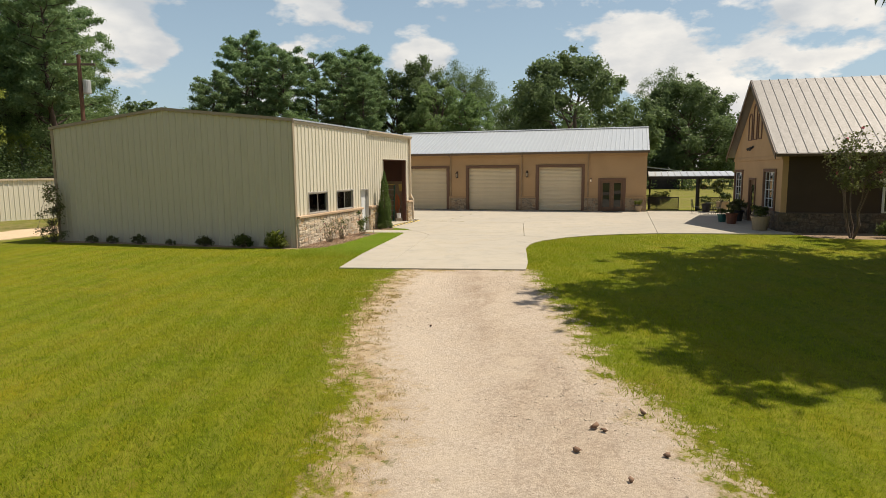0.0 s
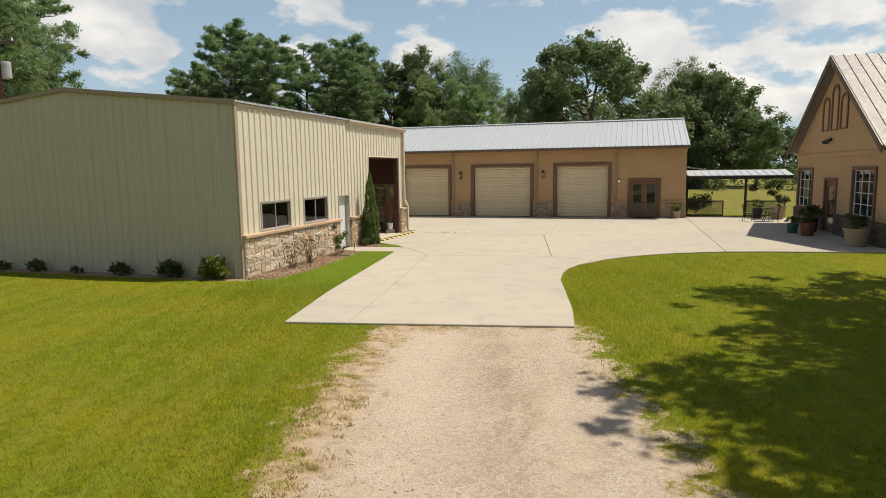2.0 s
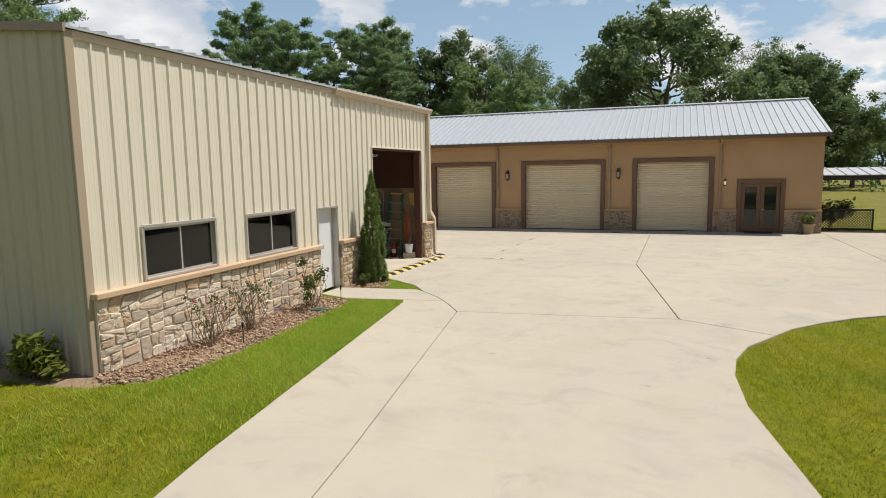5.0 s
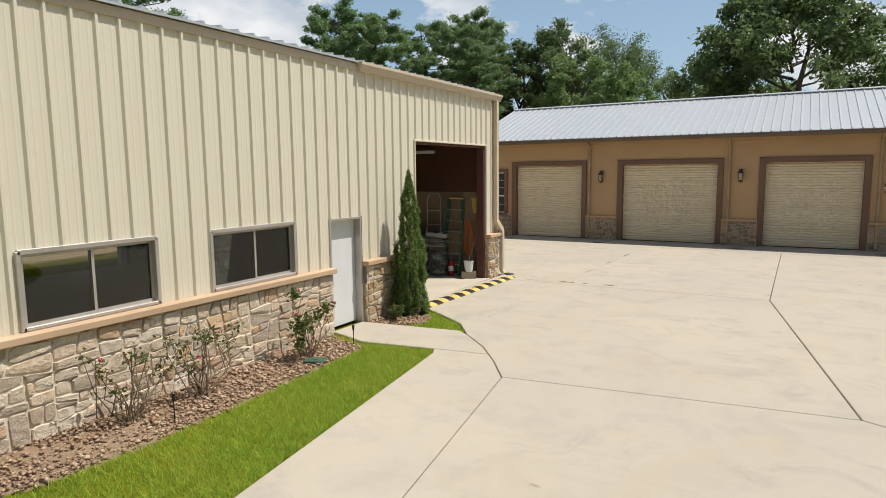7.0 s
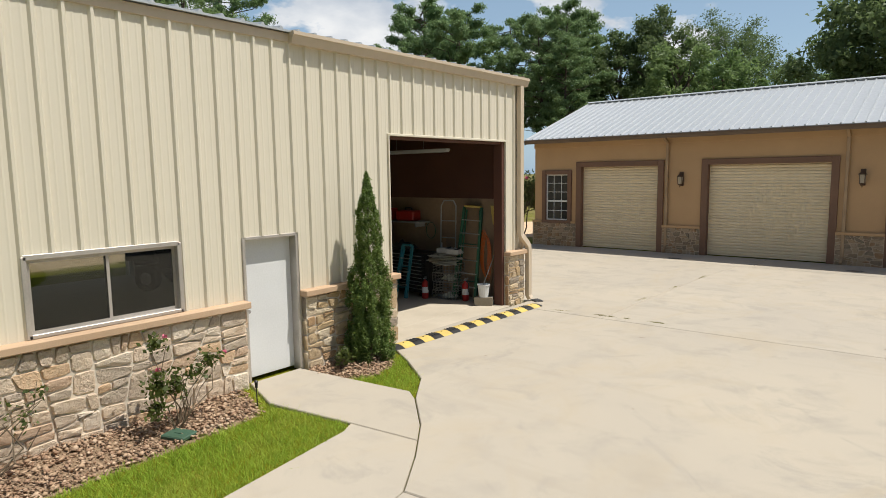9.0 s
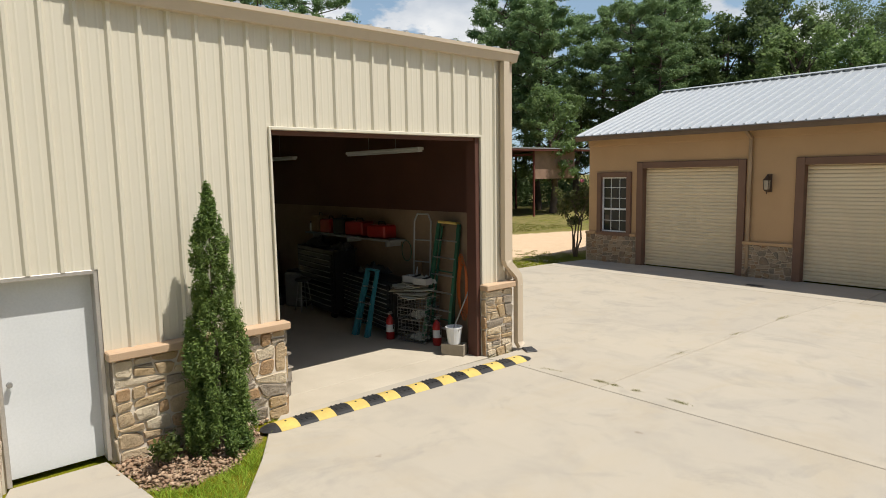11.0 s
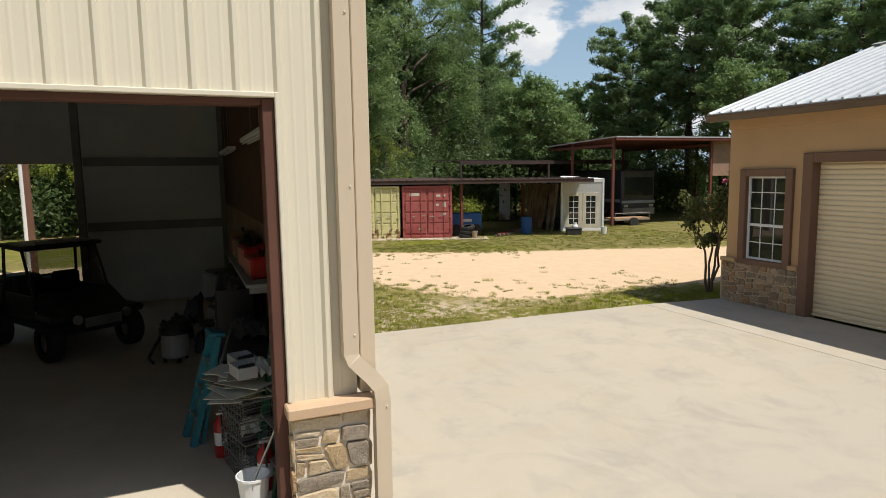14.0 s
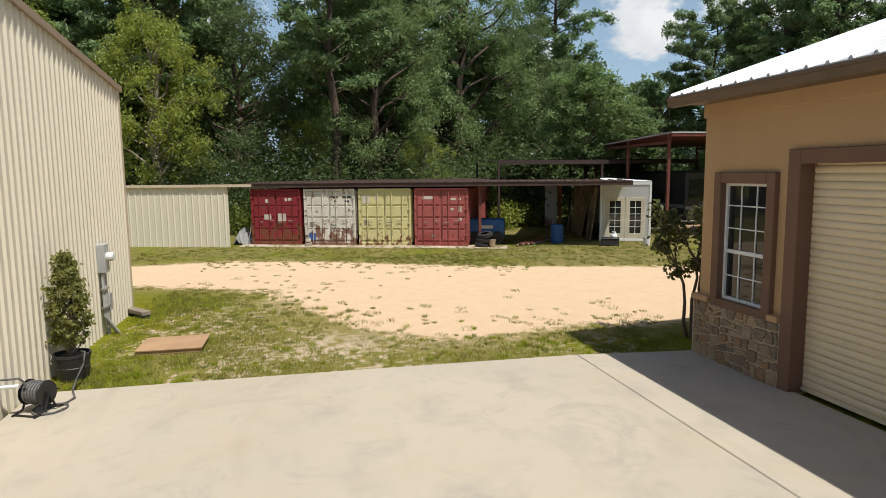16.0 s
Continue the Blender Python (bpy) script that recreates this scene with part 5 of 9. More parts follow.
M["leaf_pot"] = leaf_mat("potted_shrub_leaf", (0.09, 0.14, 0.03), (0.34, 0.40, 0.085), (0.30, 0.22, 0.09))
M["leaf_cypress"] = leaf_mat("cypress_leaf", (0.045, 0.095, 0.022), (0.20, 0.295, 0.07), (0.20, 0.23, 0.06), 0.3)
M["leaf_myrtle"] = leaf_mat("myrtle_leaf", (0.055, 0.085, 0.026), (0.16, 0.195, 0.06), (0.15, 0.125, 0.055))
# understory leaves toned below the crowns: woodland shade put into the colour
M["leaf_under"] = leaf_mat("shaded_understory_leaf", (0.052, 0.098, 0.036), (0.15, 0.225, 0.072), (0.115, 0.155, 0.06))
M["leaf_lime"] = leaf_mat("lime_leaf", (0.17, 0.225, 0.035), (0.40, 0.46, 0.085), (0.30, 0.33, 0.07))
M["leaf_dark"] = leaf_mat("dark_leaf", (0.045, 0.07, 0.024), (0.13, 0.17, 0.045), (0.14, 0.11, 0.05))
M["bark"] = plain("bark", (0.16, 0.12, 0.09), (0.09, 0.068, 0.05), 0.95, 0, 2.0, 14, 0.8)
M["bark_dark"] = plain("pine_bark", (0.10, 0.07, 0.05), (0.055, 0.04, 0.03), 0.95, 0, 2.0, 14, 0.8)
M["bark_pale"] = plain("pale_bark", (0.27, 0.23, 0.18), (0.16, 0.13, 0.1), 0.9, 0, 2.0, 14, 0.5)


def leaves(rng, centres, radii, count, size, flat=0.75, hollow=0.5, long=1.6, sides=4):
    """Rhombic leaves spread through round clumps, thinner towards their middles."""
    w = radii**2
    pick = rng.choice(len(centres), count, p=w / w.sum())
    d = rng.normal(size=(count, 3))
    d /= np.linalg.norm(d, axis=1, keepdims=True)
    r = np.where(rng.random(count) < 0.72, rng.random(count) ** hollow, np.abs(rng.normal(size=count)) * 0.62)
    r = np.minimum(r, rng.uniform(0.8, 1.3, count))
    r *= 0.82 + 0.36 * np.sin(d[:, 0] * 7 + pick) * np.sin(d[:, 1] * 6 + 2 * pick) * np.sin(d[:, 2] * 5 + 1)
    p = centres[pick] + d * (r * radii[pick])[:, None] * np.array([1, 1, flat])
    # blades tend to face up and outwards, to the light
    facing = rng.normal(size=(count, 3)) + 0.6 * d + np.array([0.0, 0.0, 0.7])
    a = np.cross(facing, rng.normal(size=(count, 3)))
    a /= np.linalg.norm(a, axis=1, keepdims=True)
    b = np.cross(facing, a)
    b /= np.linalg.norm(b, axis=1, keepdims=True)
    s = size * rng.uniform(0.6, 1.35, count)[:, None]
    if sides == 3:
        v = np.stack([p - a * s * long / 2 - b * s * 0.45, p - a * s * long * 0.2 + b * s * 0.55, p + a * s * long / 2], 1).reshape(-1, 3)
        return v, np.arange(3 * count).reshape(-1, 3)
    v = np.stack([p - a * s * long / 2, p + b * s / 2, p + a * s * long / 2, p - b * s / 2], 1).reshape(-1, 3)
    return v, np.arange(4 * count).reshape(-1, 4)


def branchy(mb, a, b, r0, r1, rng, bends=3, n=6, wander=0.06):
    """A tapering limb that wanders from a to b."""
    a, b = np.array(a, float), np.array(b, float)
    pts = [a + (b - a) * k / bends + (rng.normal(size=3) * np.linalg.norm(b - a) * wander if 0 < k < bends else 0) for k in range(bends + 1)]
    for k in range(bends):
        q0, q1 = r0 + (r1 - r0) * k / bends, r0 + (r1 - r0) * (k + 1) / bends
        mb.cyl(pts[k], pts[k + 1], q0, q1, n, caps=False)
    return pts


def tree(kind, seed, high, wide, label, group, leaf=None, count=6500, size=0.34, bark="bark"):
    rng = np.random.default_rng(seed)
    e = thing("pine_tree" if kind == "pine" else "tree", label, "tree", group)
    mb, cen, rad = MB(), [], []
    if kind == "pine":
        branchy(mb, (0, 0, -0.3), (rng.normal() * 0.3, rng.normal() * 0.3, high * 0.97), high * 0.017, 0.05, rng, 6, 8, 0.008)
        base = high * 0.42
        for k in range(54):
            f = k / 53
            z = base + (high - base) * f
            reach = wide * (0.55 + 0.45 * math.sin(math.pi * (0.15 + 0.75 * f))) * rng.uniform(0.7, 1.05) * (1.0 if f < 0.8 else 1.4 - 0.5 * f)
            ang = k * 2.4 + rng.normal() * 0.4
            tip = (math.cos(ang) * reach, math.sin(ang) * reach, z + rng.uniform(-0.3, 0.9))
            branchy(mb, (0, 0, z - 0.6), tip, 0.06, 0.015, rng, 2, 4)
            for q in (0.5, 0.7, 0.85, 1.0):
                cen.append((tip[0] * q + rng.normal() * 0.25, tip[1] * q + rng.normal() * 0.25, z - 0.6 + (tip[2] - z + 0.6) * q + 0.15))
                rad.append(rng.uniform(0.5, 0.95) * (0.7 + 0.5 * q))
        flat, hollow = 0.62, 0.6
    else:
        fork = high * {"oak": 0.22, "broad": 0.3, "tall": 0.58}[kind]
        branchy(mb, (0, 0, -0.3), (rng.normal() * 0.2, rng.normal() * 0.2, fork), high * 0.03, high * 0.022, rng, 3, 8, 0.02)
        branchy(mb, (0, 0, fork), (rng.normal() * 0.6, rng.normal() * 0.6, high * 0.86), high * 0.02, 0.04, rng, 4, 6, 0.03)
        n = 26 if kind == "oak" else 24
        for k in range(n):
            f = (k + 0.5) / n
            ang = k * 2.39996 + rng.normal() * 0.3
            z = fork * 0.9 + (high * 0.93 - fork * 0.9) * f
            prof = math.sin(math.pi * min(1.0, 0.18 + 0.80 * f)) ** 0.7
            reach = wide * prof * rng.uniform(0.45, 0.95)
            c = np.array([math.cos(ang) * reach, math.sin(ang) * reach, z])
            branchy(mb, (0, 0, max(fork * 0.8, z - high * 0.16)), c, high * 0.008, 0.025, rng, 3, 5)
            cen.append(c)
            rad.append(wide * rng.uniform(0.2, 0.36))
            for _ in range(5):
                o = rng.normal(size=3)
                o *= wide * rng.uniform(0.22, 0.44) / np.linalg.norm(o)
                cen.append(c + o * np.array([1, 1, 0.75]))
                rad.append(wide * rng.uniform(0.08, 0.2))
        flat, hollow = 0.8, 0.5
    part("trunk", mb, M["bark_dark" if kind == "pine" else bark], e, smooth=True)
    v, f = leaves(rng, np.array(cen), np.array(rad), int(count * 2.7), size * 0.56, flat, hollow, 2.6 if kind == "pine" else 1.6, 3)
    v[:, 2] = np.maximum(v[:, 2], 0.15)
    ob = new("crown", raw("crown", v, f, M[leaf or ("leaf_pine" if kind == "pine" else "leaf_broad")]))
    ob.parent = e
    return e


def at_ground(x, y, turn=0.0, s=1.0, sz=None):
    return pose(x, y, float(ground_z(x, y)), 0, 0, turn) @ Matrix.Diagonal((s, s, sz or s, 1))


NORTH, WEST = "trees behind the garage", "woods behind the containers"
# single trees that stand out, each of its own form
oak = tree("oak", 11, 14.6, 7.4, "broad dark-green oak with a dense crown", NORTH, "leaf_oak", 20000, 0.36)
oak.matrix_basis = at_ground(-6.3, 66.5, 20)
pine_a = tree("pine", 21, 20.6, 4.4, "tall pine with an open tufted crown", NORTH, None, 12500, 0.24)
pine_a.matrix_basis = at_ground(-50.6, 75.7, 0)
pine_b = tree("pine", 22, 19.6, 5.0, "tall pine with an open tufted crown", NORTH, None, 13500, 0.24)
pine_b.matrix_basis = at_ground(-43.9, 83.4, 40)
pine_c = tree("pine", 23, 21.0, 3.8, "tall slender pine with sparse tufts", WEST, None, 11500, 0.21)
pine_c.matrix_basis = at_ground(-60.0, 43.6, 0)
broad_a = tree("broad", 31, 18.0, 5.0, "tall leafy tree in full summer green", NORTH, "leaf_oak", 9000, 0.33)
broad_a.matrix_basis = at_ground(-33.5, 87.0, 0)
broad_b = tree("broad", 32, 13.0, 4.2, "rounded leafy tree, lighter green", NORTH, "leaf_broad", 7000, 0.30)
broad_b.matrix_basis = at_ground(-20.8, 81.0, 0)
broad_c = tree("broad", 33, 16.0, 5.2, "tall leafy tree in full summer green", WEST, "leaf_broad", 18500, 0.165, "bark_dark")
broad_c.matrix_basis = at_ground(-49.5, 44.5, 0)
broad_d = tree("oak", 34, 13.0, 5.6, "dense dark-green tree with a full crown", WEST, "leaf_oak", 18500, 0.165)
broad_d.matrix_basis = at_ground(-64.5, 57.6, 0, 1.34)
light_a = tree("broad", 35, 9.5, 3.6, "young yellow-green leafy tree", WEST, "leaf_lime", 9500, 0.15, "bark_pale")
light_a.matrix_basis = at_ground(-46.2, 32.2, 0, 1.05, 1.3)
young_pine = tree("pine", 36, 9.0, 2.6, "young bright-green pine at the woods' edge", WEST, "leaf_broad", 7000, 0.2)
young_pine.matrix_basis = at_ground(-46.5, 57.5, 0)
far_tree = tree("oak", 37, 14.0, 6.0, "leafy tree in the far woods", "woods to the east", "leaf_oak", 2200, 0.7)
far_tree.matrix_basis = at_ground(58, 40, 0)
FORMS = {"far": far_tree, "oak": oak, "pa": pine_a, "pb": pine_b, "pc": pine_c, "a": broad_a, "b": broad_b, "c": broad_c, "d": broad_d, "y": light_a, "yp": young_pine}
tree_rnd = random.Random(3)


def plant(form, x, y, s, group, sz=None):
    k = copy_thing(FORMS[form], at_ground(x, y, tree_rnd.uniform(0, 360), s, sz or s))
    k["group"] = group
    return k


# north of the garage, from west to east
for form, x, y, s in (("pa", -51.0, 79.5, 0.99), ("pb", -41, 92, 1.0), ("a", -29.5, 88.5, 1.1), ("pa", -36.5, 82, 0.92), ("b", -26.0, 84, 1.18), ("pc", -39.0, 88, 0.95),
                      ("c", -17.8, 90.0, 0.86), ("b", -14.5, 92, 1.0), ("d", -24, 93, 1.05), ("b", -32, 95, 1.2),
                      ("oak", 6.9, 95, 1.04), ("d", 4.6, 99, 0.95), ("far", 9.6, 101, 0.95), ("b", 1.6, 99, 0.8), ("b", 13.4, 98, 0.72), ("far", 25, 99, 0.65), ("far", 34, 99, 0.7), ("b", -8, 97, 1.0), ("far", 18, 106, 0.6),
                      ("b", -2, 88, 0.8), ("far", 40, 92, 0.9), ("far", 50, 90, 0.85)):
    plant(form, x, y, s, NORTH)
# woods to the west
for form, x, y, s in (("d", -52, 36.0, 0.80), ("c", -56, 45.2, 1.12), ("pc", -57, 31.8, 0.95), ("c", -58.8, 52.4, 1.35), ("far", -83.0, 74.1, 1.25), ("c", -95.0, 86.2, 0.8), ("b", -53, 66.5, 0.82),
                      ("pc", -68.5, 64.6, 1.21), ("pa", -59, 49, 1.0), ("far", -64, 45, 1.25), ("far", -66, 54, 1.15), ("far", -76.0, 64.8, 1.2), ("b", -60, 70, 0.9), ("pa", -50.5, 69.0, 0.72), ("pb", -47, 72.5, 0.82),
                      ("pa", -42.5, 71.5, 0.86), ("a", -44.5, 79.5, 0.72), ("c", -56, 76, 1.0), ("far", -95.0, 105.9, 1.25)):
    plant(form, x, y, s, WEST)
# farther round to the south-west
for form, x, y, s in (("far", -60, 29, 1.4), ("far", -66, 31.5, 1.15), ("far", -55, 25, 1.2), ("far", -60, 19, 1.15), ("pb", -52, 29, 0.92), ("y", -47, 25.5, 1.05),
                      ("far", -57, 12, 1.2), ("far", -64, 8, 1.2), ("far", -58, 0, 1.1), ("far", -66, 16, 1.1), ("far", -70, 25, 1.2), ("pc", -54.5, 47.5, 1.0), ("far", -70, 48, 1.1), ("far", -72, 60, 1.2), ("a", -89.0, 79.5, 0.8), ("pb", -36.5, 77, 0.86), ("pc", -33.5, 76, 0.7),
                      ("far", -52, 17, 1.1), ("far", -54, 6, 1.1), ("pc", -46.4, 41.7, 0.92), ("pc", -52.5, 44.5, 1.0), ("pb", -51.0, 31.6, 0.9), ("yp", -49.0, 61.5, 0.8), ("y", -48.5, 40.5, 0.55), ("y", -49.5, 47.5, 0.5), ("b", -38.5, 68.5, 0.8)):
    plant(form, x, y, s, WEST)
# unseen woods added to the east and south: darker reflections, less sky light
for k in range(15):
    plant("far", 44 + 6 * (k % 2) + tree_rnd.uniform(-2, 2), -34 + 9.5 * k, 1.0, "woods to the east")
for k in range(11):
    plant("far", -62 + 10 * k, -44 + 5 * (k % 2), 1.0, "woods to the south")
# tall trees beside the lawn, whose crowns shade the grass
shade_tree = tree("tall", 41, 17.5, 5.0, "tall lawn tree with a high crown", "lawn trees", "leaf_oak", 3700, 0.4)
shade_tree.matrix_basis = at_ground(9.4, 24.0, 0)
copy_thing(shade_tree, at_ground(8.6, 18.3, 90, 0.95))
copy_thing(shade_tree, at_ground(11.6, 20.4, 310, 1.0))
copy_thing(shade_tree, at_ground(15.5, 26.0, 200, 1.0))
copy_thing(shade_tree, at_ground(7.6, 17.2, 170, 0.9))
copy_thing(shade_tree, at_ground(9.6, 15.8, 60, 0.95))
copy_thing(shade_tree, at_ground(15.5, 17.0, 140, 1.0))
copy_thing(shade_tree, at_ground(12.6, 15.6, 250, 0.95))
copy_thing(shade_tree, at_ground(11.4, 14.3, 35, 0.95))


def undergrowth(name, label, boxes, seed, count, size, leaf):
    """Bushes along the foot of the woods."""
    rng = np.random.default_rng(seed)
    cen, rad = [], []
    for x0, x1, y0, y1, n, h in boxes:
        for _ in range(n):
            r = rng.uniform(0.5, 1.0) * h
            x, y = rng.uniform(x0, x1), rng.uniform(y0, y1)
            cen.append((x, y, float(ground_z(x, y)) + r * 0.65))
            rad.append(r)
    v, f = leaves(rng, np.array(cen), np.array(rad), count, size, 1.0, 0.45, 1.6, 3)
    v[:, 2] = np.maximum(v[:, 2], ground_z(v[:, 0], v[:, 1]) + 0.02)
    return tagged(new(name, raw(name, v, f, M[leaf])), label, "undergrowth", kind="stuff")


undergrowth("undergrowth", "shady bushes at the foot of the woods", [(-58, -46, 22, 88, 130, 3.6), (-62, 30, 78, 92, 80, 2.6), (-80, -58, 38, 84, 70, 5.0)], 51, 120000, 0.2, "leaf_under")
# thickets in the darkened leaf stand in for the deep shade of the woods
undergrowth("thicket", "dark thicket standing in for shade at the woods' edge", [(-49.5, -45.5, 32, 47, 36, 4.2), (-56, -51.8, 47, 60, 30, 4.6), (-53, -47.5, 60, 78, 34, 4.8)], 53, 105000, 0.10, "leaf_under")
undergrowth("sunlit_undergrowth", "bright-green weeds and saplings at the woods' edge", [(-46, -43.5, 49, 53.5, 9, 1.2), (-50, -45.5, 30, 66, 34, 2.0)], 52, 42000, 0.10, "leaf_lime")


# ---- grass blades and gravel ----
M["blade"] = leaf_mat("grass_blade", (0.135, 0.225, 0.008), (0.295, 0.385, 0.024), (0.315, 0.335, 0.032), 0.5, 0.0, (0.44, 0.365, 0.08))
M["blade_straw"] = leaf_mat("straw_blade", (0.36, 0.27, 0.10), (0.60, 0.46, 0.21), (0.34, 0.29, 0.06), 0.4, 0.0)
M["blade_lush"] = leaf_mat("lush_grass_blade", (0.175, 0.315, 0.03), (0.41, 0.565, 0.085), (0.40, 0.49, 0.075), 0.5, 0.0, (0.50, 0.50, 0.11))
M["blade_dry"] = leaf_mat("dry_grass_blade", (0.16, 0.165, 0.03), (0.34, 0.30, 0.11), (0.17, 0.22, 0.025), 0.4, 0.0)


def slab_clear(x, y):
    keep = np.ones(x.shape, bool)
    for poly in PANELS:
        keep &= inside_distance(x, y, poly) < -0.01
    return keep


def blades(name, label, rng, x, y, tall, material):
    n = len(x)
    ang = rng.uniform(0, 2 * math.pi, n)
    h = tall * rng.uniform(0.55, 1.25, n)
    w = rng.uniform(0.003, 0.008, n)
    lean = rng.normal(size=(n, 2)) * h[:, None] * 0.8
    z = ground_z(x, y) - 0.02
    a = np.stack([x - np.cos(ang) * w, y - np.sin(ang) * w, z], 1)
    b = np.stack([x + np.cos(ang) * w, y + np.sin(ang) * w, z], 1)
    c = np.stack([x + lean[:, 0], y + lean[:, 1], z + h + 0.02], 1)
    v = np.stack([a, b, c], 1).reshape(-1, 3)
    return tagged(new(name, raw(name, v, np.arange(3 * n).reshape(-1, 3), M[material])), label, "grass", kind="stuff")


def lawn():
    rng = np.random.default_rng(61)
    p = np.concatenate([np.stack([rng.uniform(-26, 14, 1250000), rng.uniform(1, 32, 1250000)], 1), np.stack([rng.uniform(-27.5, -18.8, 120000), rng.uniform(35.9, 46, 120000)], 1), np.stack([rng.uniform(-12.9, -9.2, 190000), rng.uniform(17.5, 31, 190000)], 1)])
    x, y = p[:, 0], p[:, 1]
    s = np.clip(y / 24.0, 0, 1)
    near = np.hypot(x + 6.0 * s, np.maximum(0, np.abs(y - 13) - 13))
    ok = rng.random(len(x)) < np.where(y > 33, 1.0, np.clip(1.15 * np.exp(-np.maximum(near - 2.0, 0) / 6.0), 0, 1))
    extra = np.arange(len(x)) >= 1370000
    ok &= ~extra | (rng.random(len(x)) < np.clip((y - 19.5) / 6.0, 0, 1) * np.clip((x + 12.95) / 0.5, 0, 1))
    x, y = x[ok], y[ok]
    keep = slab_clear(x, y) & (inside_distance(x, y, TRACK) < rng.uniform(-0.35, 0.2, len(x)) + 0.12 * np.sin(x * 5 + 2 * np.sin(y * 3)) * np.sin(y * 4.3))
    for bed in (BED, BED_SMALL, BED_GABLE, BED_HOUSE):
        keep &= inside_distance(x, y, bed) < rng.uniform(-0.08, 0.02, len(x))
    thin = (x < -18) & (y > 35)
    keep &= ~thin | ((inside_distance(x, y, YARD) < rng.uniform(-3.5, 0.2, len(x))) & (np.sin(x * 1.7) * np.sin(y * 1.9 + x) > rng.uniform(-1.0, 0.8, len(x))))
    keep &= ~((x < -12.8) & (x > -25.3) & (y > 22.2) & (y < 36))
    back = (y > 35) & (x < -18)
    strip = (x > -13) & (x < -9) & (y > 20.0 + 3.5 * rng.random(len(x))) & (y < 32) & ~back
    blades("lawn_grass", "short green mown grass", rng, x[keep & ~back & ~strip], y[keep & ~back & ~strip], 0.042, "blade")
    blades("strip_grass", "lush green grass strip beside the walk", rng, x[keep & strip], y[keep & strip], 0.065, "blade_lush")
    blades("yard_grass", "thin olive grass at the edge of the yard", rng, x[keep & back], y[keep & back], 0.05, "blade_dry")
    return None


lawn()


def tufts(name, label, seed, count, where, tall, material, each=46):
    """Scattered clumps of grass; where() gives the chance of a clump at a place."""
    rng = np.random.default_rng(seed)
    (x0, x1, y0, y1), chance = where
    cx, cy = rng.uniform(x0, x1, count), rng.uniform(y0, y1, count)
    ok = (rng.random(count) < chance(cx, cy)) & slab_clear(cx, cy)
    cx, cy = cx[ok], cy[ok]
    size = rng.uniform(0.05, 0.22, len(cx)) * rng.uniform(0.5, 1.0, len(cx))
    k = np.repeat(np.arange(len(cx)), each)
    r, a = np.sqrt(rng.random(len(k))), rng.uniform(0, 2 * math.pi, len(k))
    x, y = cx[k] + np.cos(a) * r * size[k] * 1.3, cy[k] + np.sin(a) * r * size[k]
    ok = slab_clear(x, y)
    blades(name, label, rng, x[ok], y[ok], (tall * (0.5 + 3.2 * size[k]))[ok], material)


tufts("yard_tufts", "dry tufts of grass on the sandy yard", 62, 2300, ((-34.0, -19.0, 36.2, 47.0), lambda x, y: np.where(inside_distance(x, y, YARD) > 0, 0.5 * np.exp(-np.maximum(inside_distance(x, y, YARD) - 0.3, 0) / 0.9), 0.9 * np.clip((26.5 + x * 1.0) / -3.0 + 3.2, 0.25, 1))), 0.045, "blade_dry")
tufts("yard_weeds", "green weeds along the slab and the wall", 63, 420, ((-25.2, -18.9, 35.95, 45.8), lambda x, y: np.exp(-np.abs(x + 19.6) / 0.8) + np.exp(-(y - 36) / 1.6) * 0.8), 0.08, "blade")
tufts("track_tufts", "dry tufts of grass along the gravel edge", 64, 3200, ((-8.5, 3.0, 2.0, 18.3), lambda x, y: (np.abs(inside_distance(x, y, TRACK) - 0.2) < 0.42) * (x < 0.9 - 0.33 * y) * 0.9), 0.03, "blade_straw", 34)
tufts("back_grass", "patchy olive grass before the containers", 65, 3000, ((-39.5, -28.0, 33.0, 58.0), lambda x, y: (inside_distance(x, y, YARD) < -0.1) * 0.75), 0.08, "blade_dry", 30)


# ---- plants near the buildings ----
def bush(name, label, category, cen, rad, leaf, count, size, seed, stems=6, bark="bark", flat=1.0, group="", hollow=0.5, long=1.6, flowers=0):
    rng = np.random.default_rng(seed)
    e = thing(name, label, category, group)
    mb = MB()
    order = rng.permutation(len(cen))
    for k in range(stems):
        c = cen[order[k % len(cen)]]
        a = (rng.normal() * 0.05, rng.normal() * 0.05, -0.03)
        branchy(mb, a, np.array(c) + rng.normal(size=3) * 0.08, 0.008 + 0.004 * max(r for r in rad), 0.004, rng, 3, 5, 0.09)
    stem = part("stem_cluster", mb, M[bark], e)
    stem["kind"] = "stuff"
    v, f = leaves(rng, np.array(cen, float), np.array(rad, float), count, size, flat, hollow, long)
    v[:, 2] = np.maximum(v[:, 2], 0.01)
    ob = new("foliage", raw("foliage", v, f, M[leaf]))
    ob.parent = e
    for k in range(flowers):
        c, r = cen[rng.integers(len(cen))], 0.7
        d = rng.normal(size=3)
        d[2] = abs(d[2])
        d /= np.linalg.norm(d)
        p = np.array(c) + d * rad[0] * 0.8
        fv, ff = leaves(rng, np.array([p]), np.array([0.028]), 20, 0.03, 1.0)
        fo = new("flower", raw("flower", fv, ff, M["petal"]))
        fo.parent = e
        tagged(fo, "bright pink bloom")
    return e


